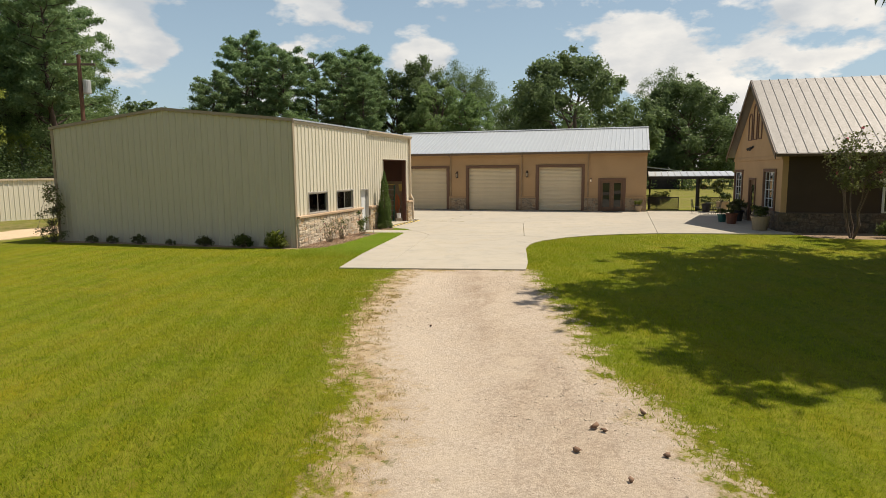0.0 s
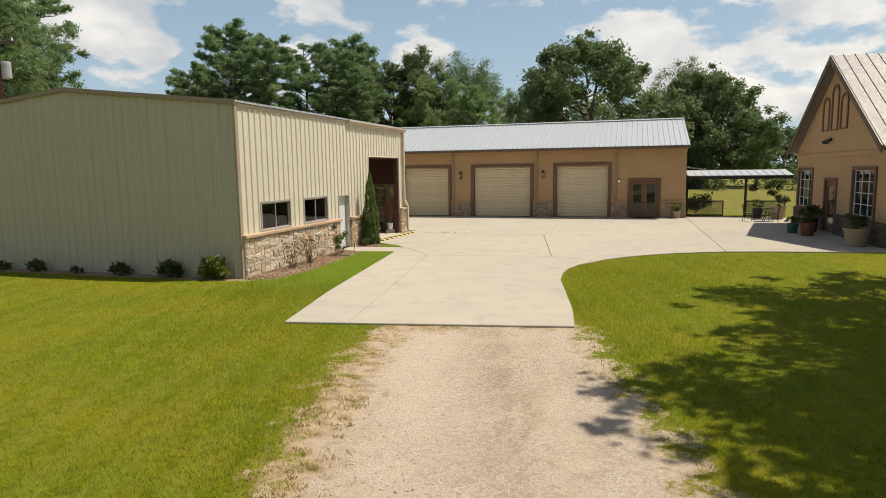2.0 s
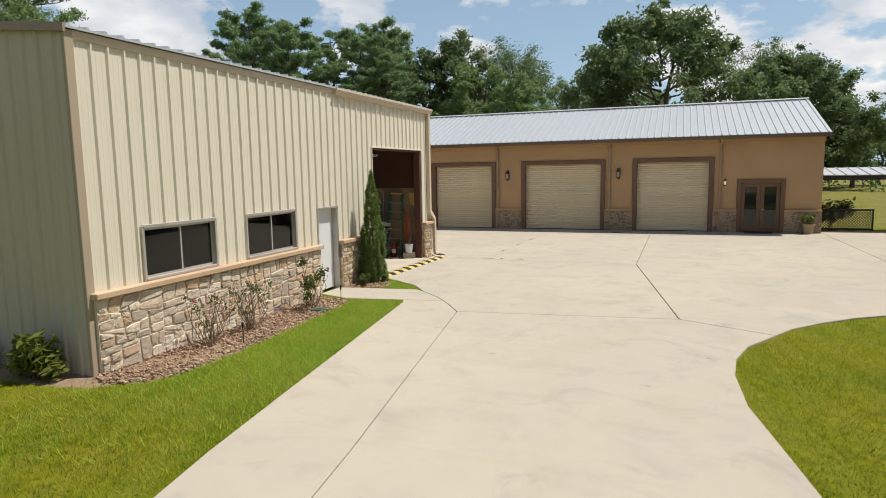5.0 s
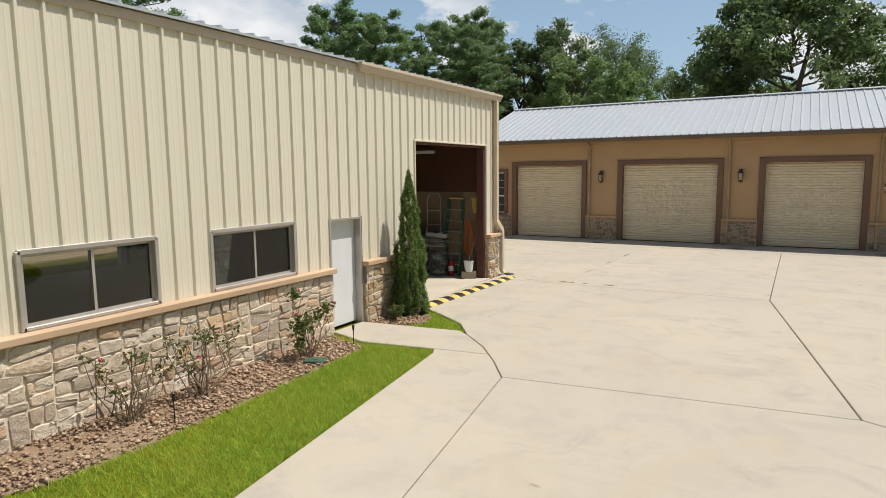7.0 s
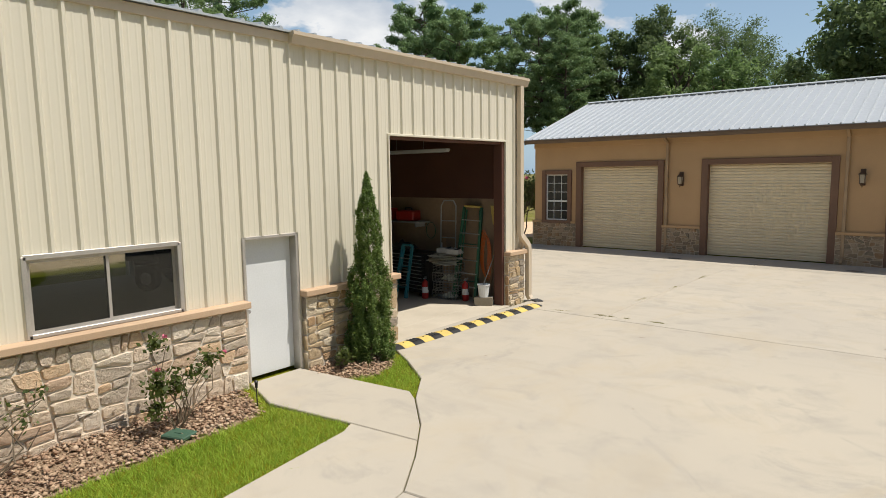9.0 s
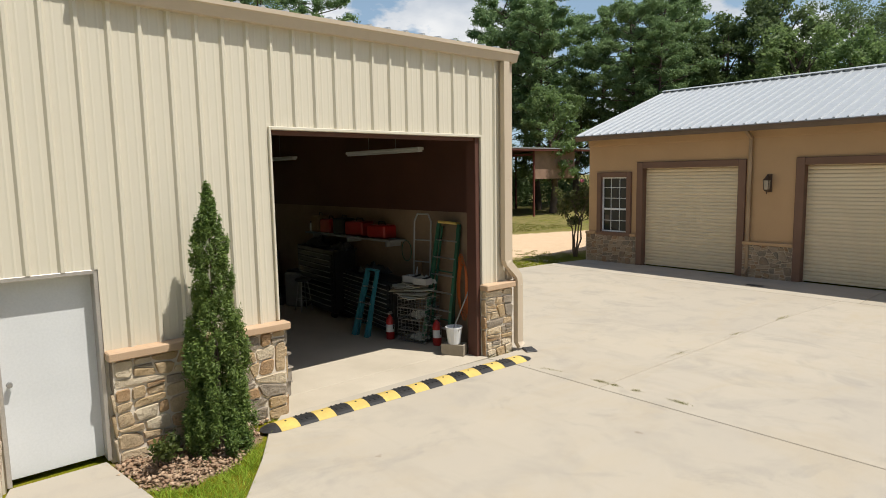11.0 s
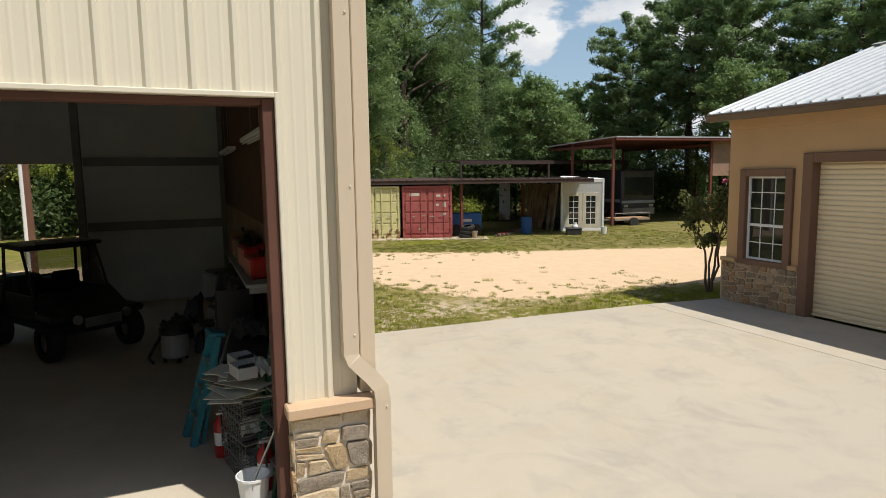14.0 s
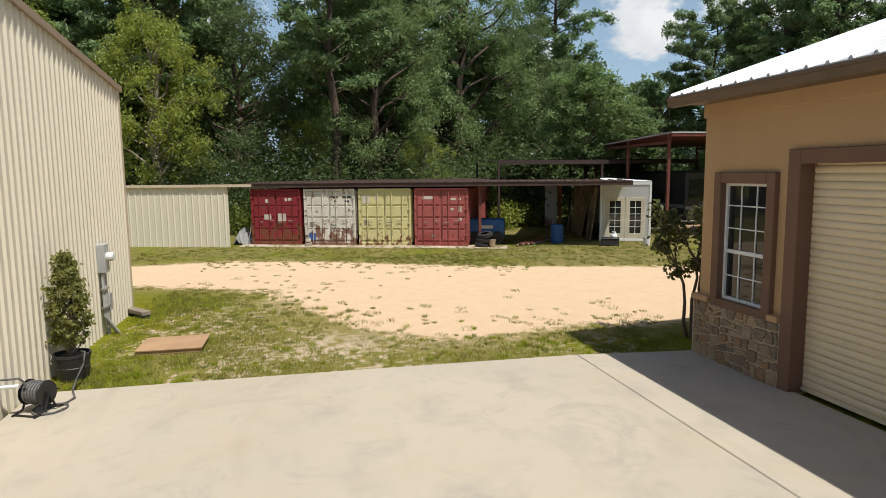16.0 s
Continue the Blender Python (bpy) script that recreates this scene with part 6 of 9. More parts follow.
M["petal"] = leaf_mat("pink_petal", (0.62, 0.12, 0.20), (0.82, 0.28, 0.38), (0.68, 0.18, 0.26), 0.3)
M["cane"] = plain("rose_cane", (0.20, 0.15, 0.095), (0.13, 0.10, 0.065), 0.85)
M["terracotta"] = plain("terracotta", (0.20, 0.075, 0.04), (0.16, 0.06, 0.035), 0.7)
M["tan_pot"] = plain("tan_pot", (0.40, 0.30, 0.19), (0.33, 0.25, 0.16), 0.75)
M["teal_pot"] = plain("teal_glaze", (0.03, 0.13, 0.11), (0.02, 0.09, 0.08), 0.3)
M["soil"] = plain("soil", (0.06, 0.04, 0.028), (0.035, 0.024, 0.018), 0.95, 0, 6, 60, 0.8)


def cypress():
    rng = np.random.default_rng(71)
    cen, rad = [], []
    for k in range(420):
        f = (k + 0.5) / 420
        z = 0.06 + 2.86 * f
        r = 0.455 * min(1.0, 0.70 + 1.6 * f) * (1 - f) ** 0.62 * (0.86 + 0.14 * math.sin(f * 17 + 1.0))
        a, q = k * 2.39996 + rng.normal() * 0.3, rng.uniform(0.6, 1.1)
        cen.append((math.cos(a) * r * q, math.sin(a) * r * q, z))
        rad.append((0.034 + 0.045 * (1 - f)) * rng.uniform(0.75, 1.3))
    for k in range(7):
        f = k / 6
        cen.append((0.02 * math.cos(k * 2.0), 0.02 * math.sin(k * 2.0), 2.72 + 0.22 * f))
        rad.append(0.05 * (1.15 - f))
    e = thing("cypress_shrub", "slim dark-green columnar cypress beside the open bay", "shrub")
    part("trunk", MB().cyl((0, 0, -0.05), (0, 0, 2.6), 0.035, 0.008, 7), M["bark"], e)
    v, f = leaves(rng, np.array(cen), np.array(rad), 60000, 0.0135, 2.6, 0.45, 3.6)
    ob = new("foliage", raw("foliage", v, f, M["leaf_cypress"]))
    ob.parent = e
    e.matrix_basis = pose(-12.42, 30.66, -0.03)
    return e


cypress()
low_bush = bush("shrub", "small leafy weed at the foot of the cypress", "shrub", [(0, 0, 0.15), (0.15, -0.1, 0.25), (-0.12, 0.1, 0.2)], [0.16, 0.12, 0.14], "leaf_shrub", 500, 0.035, 72)
low_bush.matrix_basis = pose(-12.4, 30.05, -0.02)
rose_a = bush("rose_bush", "leggy rose bush with pink blooms on bare canes", "rose bush", [(0.0, 0.05, 0.55), (0.05, -0.2, 0.6), (0.0, 0.30, 0.62), (0.05, 0.45, 0.75), (-0.05, -0.15, 1.02), (0.1, -0.25, 0.35)], [0.24, 0.22, 0.18, 0.18, 0.17, 0.2], "leaf_shrub", 620, 0.045, 73, 14, "cane", group="rose bushes in the bed", flowers=4)
rose_a.matrix_basis = pose(-12.25, 27.3, -0.02)
for x, y, seed, n in ((-12.35, 25.35, 74, 210), (-12.4, 24.35, 75, 130)):
    b = bush("rose_bush", "sparse rose bush with many bare canes", "rose bush", [(0.0, 0.2, 0.75), (0.05, -0.3, 0.7), (0.0, 0.45, 0.55), (0.1, 0.0, 0.85), (0.05, -0.15, 0.4), (0.05, 0.6, 0.8), (0.0, -0.5, 0.9)], [0.22, 0.2, 0.2, 0.18, 0.2, 0.16, 0.14], "leaf_shrub", n, 0.036, seed, 22, "cane", group="rose bushes in the bed", flowers=1)
    b.matrix_basis = pose(x, y, -0.02)
# bushes along the gable
for x, s, leaf, h, seed, n in ((-13.62, 1.0, "leaf_yellow", 0.62, 81, 900), (-15.1, 1.0, "leaf_shrub", 0.5, 82, 800), (-16.9, 0.9, "leaf_dark", 0.45, 83, 450), (-18.6, 0.7, "leaf_dark", 0.3, 84, 250), (-20.2, 0.9, "leaf_dark", 0.42, 85, 350), (-21.6, 0.8, "leaf_dark", 0.4, 86, 300), (-22.7, 0.8, "leaf_dark", 0.4, 87, 300)):
    b = bush("shrub", "low leafy shrub against the metal gable" if leaf != "leaf_yellow" else "bright-green leafy shrub against the metal gable", "shrub", [(0, 0, h * 0.4), (0.30, 0, h * 0.3), (-0.32, 0.02, h * 0.34), (0.08, -0.1, h * 0.8), (-0.16, -0.05, h * 0.65), (0.2, 0.05, h * 0.6)], [h * 0.5, h * 0.42, h * 0.42, h * 0.44, h * 0.4, h * 0.36], leaf, int(n * (1.0 if leaf == "leaf_yellow" else 0.5)), 0.06, seed, 16, group="shrubs along the gable", hollow=0.8, long=3.4)
    b.matrix_basis = pose(x, 22.1, -0.03, 0, 0, 0) @ Matrix.Scale(s, 4)
cen, rad = [], []
rng = np.random.default_rng(88)
for k in range(34):
    z = 0.15 + 2.5 * rng.random() ** 1.2
    cen.append((rng.normal() * 0.42 * (1.15 - z / 3), rng.normal() * 0.2, z))
    rad.append(rng.uniform(0.18, 0.36))
b = bush("vine_shrub", "tall straggly dark shrub climbing the gable corner", "shrub", cen, rad, "leaf_myrtle", 2300, 0.05, 89, 34)
b.matrix_basis = pose(-24.6, 21.9, -0.03)

# river rocks in the bed, gravel on the track
M["rock"] = plain("lava_rock", (0.30, 0.18, 0.11), (0.16, 0.10, 0.07), 0.95, 0, 8, 60, 0.5)


def rock_field(name, label, x, y, z, size, rng, material):
    n = len(x)
    base = np.array([(1, 0, 0), (-1, 0, 0), (0, 1, 0), (0, -1, 0), (0, 0, 1), (0, 0, -1)], float)
    f0 = np.array([(0, 2, 4), (2, 1, 4), (1, 3, 4), (3, 0, 4), (2, 0, 5), (1, 2, 5), (3, 1, 5), (0, 3, 5)])
    ang = rng.uniform(0, 6.28, n)
    v = base[None] * rng.uniform(0.55, 1.2, (n, 6, 1)) + rng.normal(size=(n, 6, 3)) * 0.22
    v *= size[:, None, None] * np.array([1, 0.8, 0.55])
    c, s = np.cos(ang)[:, None], np.sin(ang)[:, None]
    v = np.stack([v[..., 0] * c - v[..., 1] * s + x[:, None], v[..., 0] * s + v[..., 1] * c + y[:, None], v[..., 2] + (z + size * 0.2)[:, None]], -1)
    f = (f0[None] + 6 * np.arange(n)[:, None, None]).reshape(-1, 3)
    return tagged(new(name, raw(name, v.reshape(-1, 3), f, M[material])), label, "stones", kind="stuff")


def island_stone(name, cols):
    t = NT(name)
    ramp = t.n.new("ShaderNodeValToRGB")
    e = ramp.color_ramp.elements
    e[0].color, e[1].color = (*cols[0], 1), (*cols[-1], 1)
    for i, c in enumerate(cols[1:-1], 1):
        e.new(i / (len(cols) - 1)).color = (*c, 1)
    t.l.new(t.island(), ramp.inputs[0])
    fine = t.noise(t.pos(), 60.0, 4.0)
    col = t.mix(0.5, ramp.outputs[0], t.mix(fine, (0.25, 0.25, 0.25), (0.75, 0.75, 0.75)), "OVERLAY")
    return t.done(col, 0.92, 0, t.bump(fine, 0.5, 0.01), 0.25)


M["rocks"] = island_stone("bed_rocks", [(0.27, 0.17, 0.11), (0.44, 0.31, 0.20), (0.31, 0.195, 0.125), (0.56, 0.42, 0.29), (0.37, 0.24, 0.15), (0.24, 0.15, 0.095)])
M["gravel"] = island_stone("gravel_stones", [(0.42, 0.335, 0.25), (0.58, 0.48, 0.37), (0.50, 0.41, 0.31), (0.66, 0.57, 0.46), (0.27, 0.21, 0.155)])
rng = np.random.default_rng(91)
x, y = rng.uniform(-13.0, -11.5, 11000), rng.uniform(22.2, 31.5, 11000)
keep = (np.maximum(inside_distance(x, y, BED), inside_distance(x, y, BED_SMALL)) > rng.uniform(-0.05, 0.07, len(x))) & (x > -12.8) & (rng.random(len(x)) < np.clip(0.45 + (y - 22.6) * 0.16 + 0.35 * np.sin(3.1 * x + 2.0 * np.sin(2.3 * y)), 0.15, 1.0))
rock_field("bed_rocks", "red-brown lava rocks in the flower bed", x[keep], y[keep], ground_z(x, y)[keep] + rng.uniform(0, 0.03, keep.sum()), 0.012 + 0.036 * rng.random(keep.sum()) ** 1.8, rng, "rocks")
x, y = rng.uniform(-9, 6, 60000), 2.5 + 15.8 * rng.random(60000) ** 1.4
keep = inside_distance(x, y, TRACK) > rng.uniform(-0.1, 0.6, len(x)) + 0.25 * (x < 0.9 - 0.33 * y)
size = 0.005 + 0.015 * rng.random(keep.sum()) ** 4
rock_field("track_gravel", "loose pale gravel on the track", x[keep], y[keep], ground_z(x, y)[keep] - 0.014, size, rng, "gravel")
for k, (x, y, s) in enumerate(((-0.05, 8.32, 0.055), (-0.57, 7.72, 0.06), (-0.46, 7.66, 0.04), (-0.73, 7.05, 0.065), (0.19, 7.19, 0.045), (-0.17, 6.53, 0.04), (-3.88, 11.81, 0.035))):
    r = rock_field("rock", "", np.array([0.0]), np.array([0.0]), np.array([0.0]), np.array([s * 1.4]), rng, "rock")
    tagged(r, "fist-sized brown rock lying on the track", "rock", "loose rocks", "thing")
    r.matrix_basis = pose(x, y, -0.03)

# ---- small things outside the workshop ----
M["yellow"] = plain("yellow_rubber", (0.66, 0.49, 0.13), (0.54, 0.39, 0.12), 0.7, 0, 5, 60, 0.3)
bump = thing("speed_bump", "black and yellow rubber speed bump across the bay", "speed bump")
prof = [(-0.17, 0.0), (-0.13, 0.022), (-0.07, 0.042), (0.0, 0.05), (0.07, 0.042), (0.13, 0.022), (0.17, 0.0)]
pa, pb, n = Vector((-12.47, 31.34)), Vector((-12.33, 35.52)), 17
dirv = (pb - pa).normalized()
nrm = Vector((dirv.y, -dirv.x))
for k in range(n):
    mb, steps = MB(), 4
    for j in range(steps + 1):
        c = pa + (pb - pa) * ((k + j / steps) / n)
        mb.v += [(c.x + nrm.x * d, c.y + nrm.y * d, z + 0.002) for d, z in prof]
    m = len(prof)
    mb.f += [(j * m + i, j * m + i + 1, (j + 1) * m + i + 1, (j + 1) * m + i) for j in range(steps) for i in range(m - 1)]
    mb.f += [tuple(range(m))[::-1], tuple(steps * m + i for i in range(m))]
    seg = part("segment", mb, M["black" if k % 2 else "yellow"], bump)
    c = pa + (pb - pa) * ((k + 0.5) / n)
    if k % 2 == 0:
        part("bolt", MB().cyl((c.x, c.y, 0.05), (c.x, c.y, 0.056), 0.016, 0.014, 8), M["black"], seg)
    else:
        mb = MB()
        for j in (-1, 0, 1):
            q = c + dirv * 0.07 * j
            mb.box(q.x - 0.09, q.x + 0.09, q.y - 0.012, q.y + 0.012, 0.044, 0.0505, 0.002)
        part("tread", mb, M["black"], seg)
for (c, s) in ((pa, -1), (pb, 1)):
    mb = MB()
    ring = [(c.x + nrm.x * 0.17 * math.cos(a) + dirv.x * s * 0.2 * math.sin(a), c.y + nrm.y * 0.17 * math.cos(a) + dirv.y * s * 0.2 * math.sin(a)) for a in np.linspace(0, math.pi, 9)]
    inner = [(c.x + (x - c.x) * 0.45, c.y + (y - c.y) * 0.45) for x, y in ring]
    mb.add([(x, y, 0.002) for x, y in ring] + [(x, y, 0.04) for x, y in inner] + [(c.x, c.y, 0.05)], [(i, i + 1, 10 + i, 9 + i) for i in range(8)] + [(9 + i, 10 + i, 18) for i in range(8)])
    part("end_cap", mb, M["black"], bump)

M["green_lid"] = plain("green_plastic", (0.05, 0.11, 0.07), (0.04, 0.08, 0.05), 0.6)
solo("valve_box_lid", MB().box(-0.16, 0.16, -0.12, 0.12, -0.03, 0.02, 0.012).box(-0.05, 0.05, -0.015, 0.015, 0.02, 0.026), M["green_lid"], "green plastic valve box lid in the bed", "valve box", m=pose(-11.98, 27.2, 0.0, 0, 0, 20))
for x, y, h in ((-12.08, 28.3, 0.34), (-11.9, 24.6, 0.36)):
    e = thing("garden_stake_light", "short dark metal path light on a stake", "path light", "path lights")
    part("stake", MB().cyl((0, 0, -0.05), (0, 0, h - 0.1), 0.008, 0.008, 6), M["blacksteel"], e)
    part("lamp_head", MB().cyl((0, 0, h - 0.1), (0, 0, h - 0.02), 0.018, 0.022, 8).cyl((0, 0, h - 0.02), (0, 0, h), 0.03, 0.012, 8), M["blacksteel"], e)
    e.matrix_basis = pose(x, y, -0.02)


def pot(name, label, r, h, mat, x, y, plant=None, rim=True, z=0.0, group="patio pots"):
    e = thing(name, label, "plant pot", group)
    prof = [(0.0, 0.0), (r * 0.68, 0.0), (r * 0.72, 0.01), (r * 0.92, h * 0.86), (r, h * 0.87), (r, h), (r * 0.9, h), (r * 0.86, h - 0.05), (0.0, h - 0.05)]
    part("pot", MB().lathe(prof, 18), M[mat], e, smooth=False)
    part("soil", MB().lathe([(r * 0.86, h - 0.048), (r * 0.4, h - 0.03), (0.0, h - 0.035)], 14), M["soil"], e)
    if plant:
        ph, pr, leaf, n, size, seed = plant
        rng = np.random.default_rng(seed)
        cen = [(rng.normal() * pr * 0.45, rng.normal() * pr * 0.45, h + ph * rng.uniform(0.1, 0.9)) for _ in range(12)]
        mb = MB()
        for c in cen[:8]:
            branchy(mb, (0, 0, h - 0.05), c, 0.012, 0.004, rng, 3, 5)
        part("stem_cluster", mb, M["bark"], e)
        v, f = leaves(rng, np.array(cen), np.array([pr * rng.uniform(0.3, 0.55) for _ in cen]), n, size)
        ob = new("foliage", raw("foliage", v, f, M[leaf]))
        ob.parent = e
    e.matrix_basis = pose(x, y, z)
    return e


# tall potted shrub by the workshop side
e = thing("potted_shrub", "tall leafy shrub in a black nursery pot on the grass", "potted plant")
part("pot", MB().lathe([(0, 0), (0.22, 0), (0.225, 0.02), (0.26, 0.20), (0.25, 0.21), (0.275, 0.36), (0.285, 0.36), (0.285, 0.40), (0.26, 0.40), (0.25, 0.35), (0, 0.35)], 20), M["black"], e, "black plastic nursery pot")
part("soil", MB().lathe([(0.25, 0.352), (0.1, 0.37), (0, 0.365)], 14), M["soil"], e)
rng = np.random.default_rng(95)
cen, rad, mb = [], [], MB()
for k in range(70):
    f = (k + 0.5) / 70
    z = 0.55 + 1.32 * f
    r = 0.33 * math.sin(math.pi * min(1, 0.22 + 0.76 * f)) ** 0.8
    a = k * 2.4
    cen.append((math.cos(a) * r * rng.uniform(0.4, 0.95), math.sin(a) * r * rng.uniform(0.4, 0.95), z))
    rad.append(rng.uniform(0.09, 0.17))
    if k % 2 == 0:
        branchy(mb, (rng.normal() * 0.03, rng.normal() * 0.03, 0.35), cen[-1], 0.012, 0.004, rng, 3, 5)
part("stem_cluster", mb, M["bark_pale"], e)
v, f = leaves(rng, np.array(cen), np.array(rad), 6200, 0.036)
ob = new("foliage", raw("foliage", v, f, M["leaf_pot"]))
ob.parent = e
e.matrix_basis = pose(-19.9, 36.14, -0.04) @ Matrix.Diagonal((0.92, 0.92, 1.02, 1))

# hose reel with hose
e = thing("hose_reel", "grey hose wound on a black metal reel stand", "hose reel")
M["hose"] = plain("grey_hose", (0.13, 0.125, 0.12), (0.09, 0.088, 0.085), 0.6)
M["brass"] = plain("tan_hose", (0.40, 0.28, 0.14), (0.3, 0.2, 0.1), 0.5)
for k in range(11):
    x0 = -0.165 + 0.033 * k
    rr = 0.155 + 0.012 * (k % 2)
    part("hose_turn", MB().lathe([(rr - 0.02, x0 - 0.016), (rr + 0.012, x0 - 0.012), (rr + 0.018, x0), (rr + 0.012, x0 + 0.012), (rr - 0.02, x0 + 0.016)], 18, pose(0, 0, 0.30, 0, 90, 0)), M["hose"], e, "wound grey garden hose")
for s in (-1, 1):
    part("flange", MB().lathe([(0.0, s * 0.19), (0.195, s * 0.19), (0.2, s * 0.2), (0.195, s * 0.21), (0.0, s * 0.21)], 20, pose(0, 0, 0.30, 0, 90, 0)), M["blacksteel"], e)
    part("leg", MB().tube([(s * 0.24, -0.30, 0.015), (s * 0.24, -0.10, 0.05), (s * 0.24, 0, 0.30), (s * 0.24, 0.12, 0.05), (s * 0.24, 0.26, 0.015)], 0.018, 6), M["blacksteel"], e)
part("axle", MB().cyl((-0.28, 0, 0.30), (0.28, 0, 0.30), 0.014, 0.014, 8).tube([(0.28, 0, 0.30), (0.28, 0.11, 0.34), (0.36, 0.11, 0.34)], 0.011, 6), M["blacksteel"], e)
for y in (-0.26, 0.22):
    part("crossbar", MB().cyl((-0.24, y, 0.02), (0.24, y, 0.02), 0.016, 0.016, 6), M["blacksteel"], e)
e.matrix_basis = pose(-18.42, 36.20, 0.0, 0, 0, 66) @ Matrix.Diagonal((0.68, 0.84, 0.84, 1))
coil = [(-18.42 + 0.24 * math.cos(a) * (1 - 0.02 * i), 36.28 + 0.17 * math.sin(a) + 0.006 * i, 0.014 + 0.006 * (i % 3)) for i, a in enumerate(np.linspace(-2.6, 4.6, 22))]
solo("loose_hose", MB().tube(coil + [(-18.62, 36.46, 0.02), (-18.8, 36.5, 0.02), (-19.1, 36.38, 0.03), (-19.4, 36.34, 0.10), (-19.62, 36.38, 0.26), (-19.74, 36.37, 0.41), (-19.82, 36.28, 0.40)], 0.013, 6), M["hose"], "loose grey hose trailing from the reel over a flower pot", "hose", smooth=True)
e = thing("hose_bib", "wall tap with white hose connector", "tap")
part("pipe", MB().cyl((-18.24, 35.84, 0.50), (-18.24, 35.98, 0.50), 0.014, 0.014, 8).tube([(-18.24, 35.97, 0.50), (-18.26, 36.06, 0.50), (-18.3, 36.10, 0.44), (-18.31, 36.11, 0.36)], 0.014, 8), M["hose"], e)
part("connector", MB().cyl((-18.26, 35.84, 0.40), (-18.26, 36.06, 0.40), 0.025, 0.025, 10), M["white"], e)

# board, block, electrical boxes
M["plank"] = plain("weathered_board", (0.42, 0.27, 0.15), (0.33, 0.21, 0.12), 0.85, 0, 2, 30, 0.4)
e = thing("board_on_runners", "weathered plywood board lying in the grass", "board")
part("board", MB().box(-0.55, 0.55, -0.46, 0.46, 0.07, 0.095, 0.004), M["plank"], e)
for k in (-0.4, 0.0, 0.4):
    part("runner", MB().box(-0.53, 0.53, k - 0.04, k + 0.04, 0.0, 0.07, 0.004), M["plank"], e)
e.matrix_basis = pose(-21.37, 37.31, -0.04, 0, 0, 89)
e = thing("timber_block", "short grey timber block with dark gap under", "timber")
part("beam", MB().box(-0.35, 0.35, -0.1, 0.1, 0.12, 0.24, 0.01), M["bark_pale"], e)
for k in (-0.25, 0.25):
    part("support", MB().box(k - 0.08, k + 0.08, -0.09, 0.09, 0, 0.12, 0.008), M["black"], e)
e.matrix_basis = pose(-24.3, 36.05, -0.07, 0, 0, 40) @ Matrix.Diagonal((1.0, 1.0, 0.75, 1))
e = thing("electrical_service", "grey meter box with conduits on the metal wall", "electrical box")
M["pvc"] = plain("grey_pvc", (0.42, 0.42, 0.41), (0.34, 0.34, 0.33), 0.5)
part("meter_box", MB().box(-22.78, -22.50, SY + 0.03, SY + 0.18, 1.20, 1.75, 0.012), M["pvc"], e)
part("meter", MB().lathe([(0.0, 0.13), (0.075, 0.12), (0.085, 0.1), (0.085, 0.0)], 14, pose(-22.64, SY + 0.18, 1.5, -90, 0, 0)), M["white"], e)
for x, bend in ((-22.73, 0.0), (-22.65, 0.14), (-22.56, 0.22)):
    part("conduit", MB().tube([(x, SY + 0.1, 1.2), (x, SY + 0.1, 0.35), (x - bend, SY + 0.1 + bend * 0.8, -0.05)], 0.028, 8), M["pvc"], e)
part("switch_box", MB().box(-22.95, -22.78, SY + 0.03, SY + 0.14, 0.42, 0.75, 0.01), M["pvc"], e)
part("clamp", MB().box(-22.8, -22.5, SY + 0.05, SY + 0.14, 0.86, 0.9).box(-22.8, -22.5, SY + 0.05, SY + 0.14, 0.5, 0.54), M["steel"], e)

# ---- things on the garage front ----
M["bronze"] = plain("bronze_lantern", (0.11, 0.065, 0.04), (0.08, 0.048, 0.03), 0.5, 0.2)
M["lamp_glass"] = plain("seeded_glass", (0.42, 0.36, 0.27), (0.35, 0.3, 0.22), 0.15)
t = NT("warm_bulb")
t.bsdf.inputs["Emission Color"].default_value = (1.0, 0.72, 0.38, 1)
t.bsdf.inputs["Emission Strength"].default_value = 0.5
M["bulb"] = t.m


def lantern(x, z, s, lit):
    e = thing("wall_lantern", "bronze wall lantern with seeded glass" + (", lit" if lit else ""), "wall lamp", "lanterns on the garage")
    part("backplate", MB().box(-0.06 * s, 0.06 * s, -0.025, 0, -0.22 * s, 0.22 * s, 0.008), M["bronze"], e)
    part("arm", MB().tube([(0, -0.02, 0.12 * s), (0, -0.10 * s, 0.20 * s), (0, -0.16 * s, 0.18 * s)], 0.012, 6), M["bronze"], e)
    part("roof", MB().lathe([(0.0, 0.20), (0.03, 0.17), (0.05, 0.13), (0.10, 0.08), (0.105, 0.07), (0, 0.07)], 8, pose(0, -0.16 * s, 0) @ Matrix.Scale(s, 4)), M["bronze"], e)
    part("glass", MB().lathe([(0.085, 0.07), (0.065, -0.15), (0, -0.15)], 8, pose(0, -0.16 * s, 0) @ Matrix.Scale(s, 4)), M["bulb" if lit else "lamp_glass"], e)
    mb = MB()
    for k in range(4):
        a = math.pi / 4 + k * math.pi / 2
        mb.cyl((0.092 * s * math.cos(a), -0.16 * s + 0.092 * s * math.sin(a), 0.07 * s), (0.07 * s * math.cos(a), -0.16 * s + 0.07 * s * math.sin(a), -0.16 * s), 0.008, 0.008, 5)
    part("cage", mb, M["bronze"], e)
    part("base", MB().lathe([(0.075, -0.15), (0.06, -0.18), (0.02, -0.20), (0.01, -0.26), (0, -0.27)], 8, pose(0, -0.16 * s, 0) @ Matrix.Scale(s, 4)), M["bronze"], e)
    e.matrix_basis = pose(x, GF - 0.003, z)


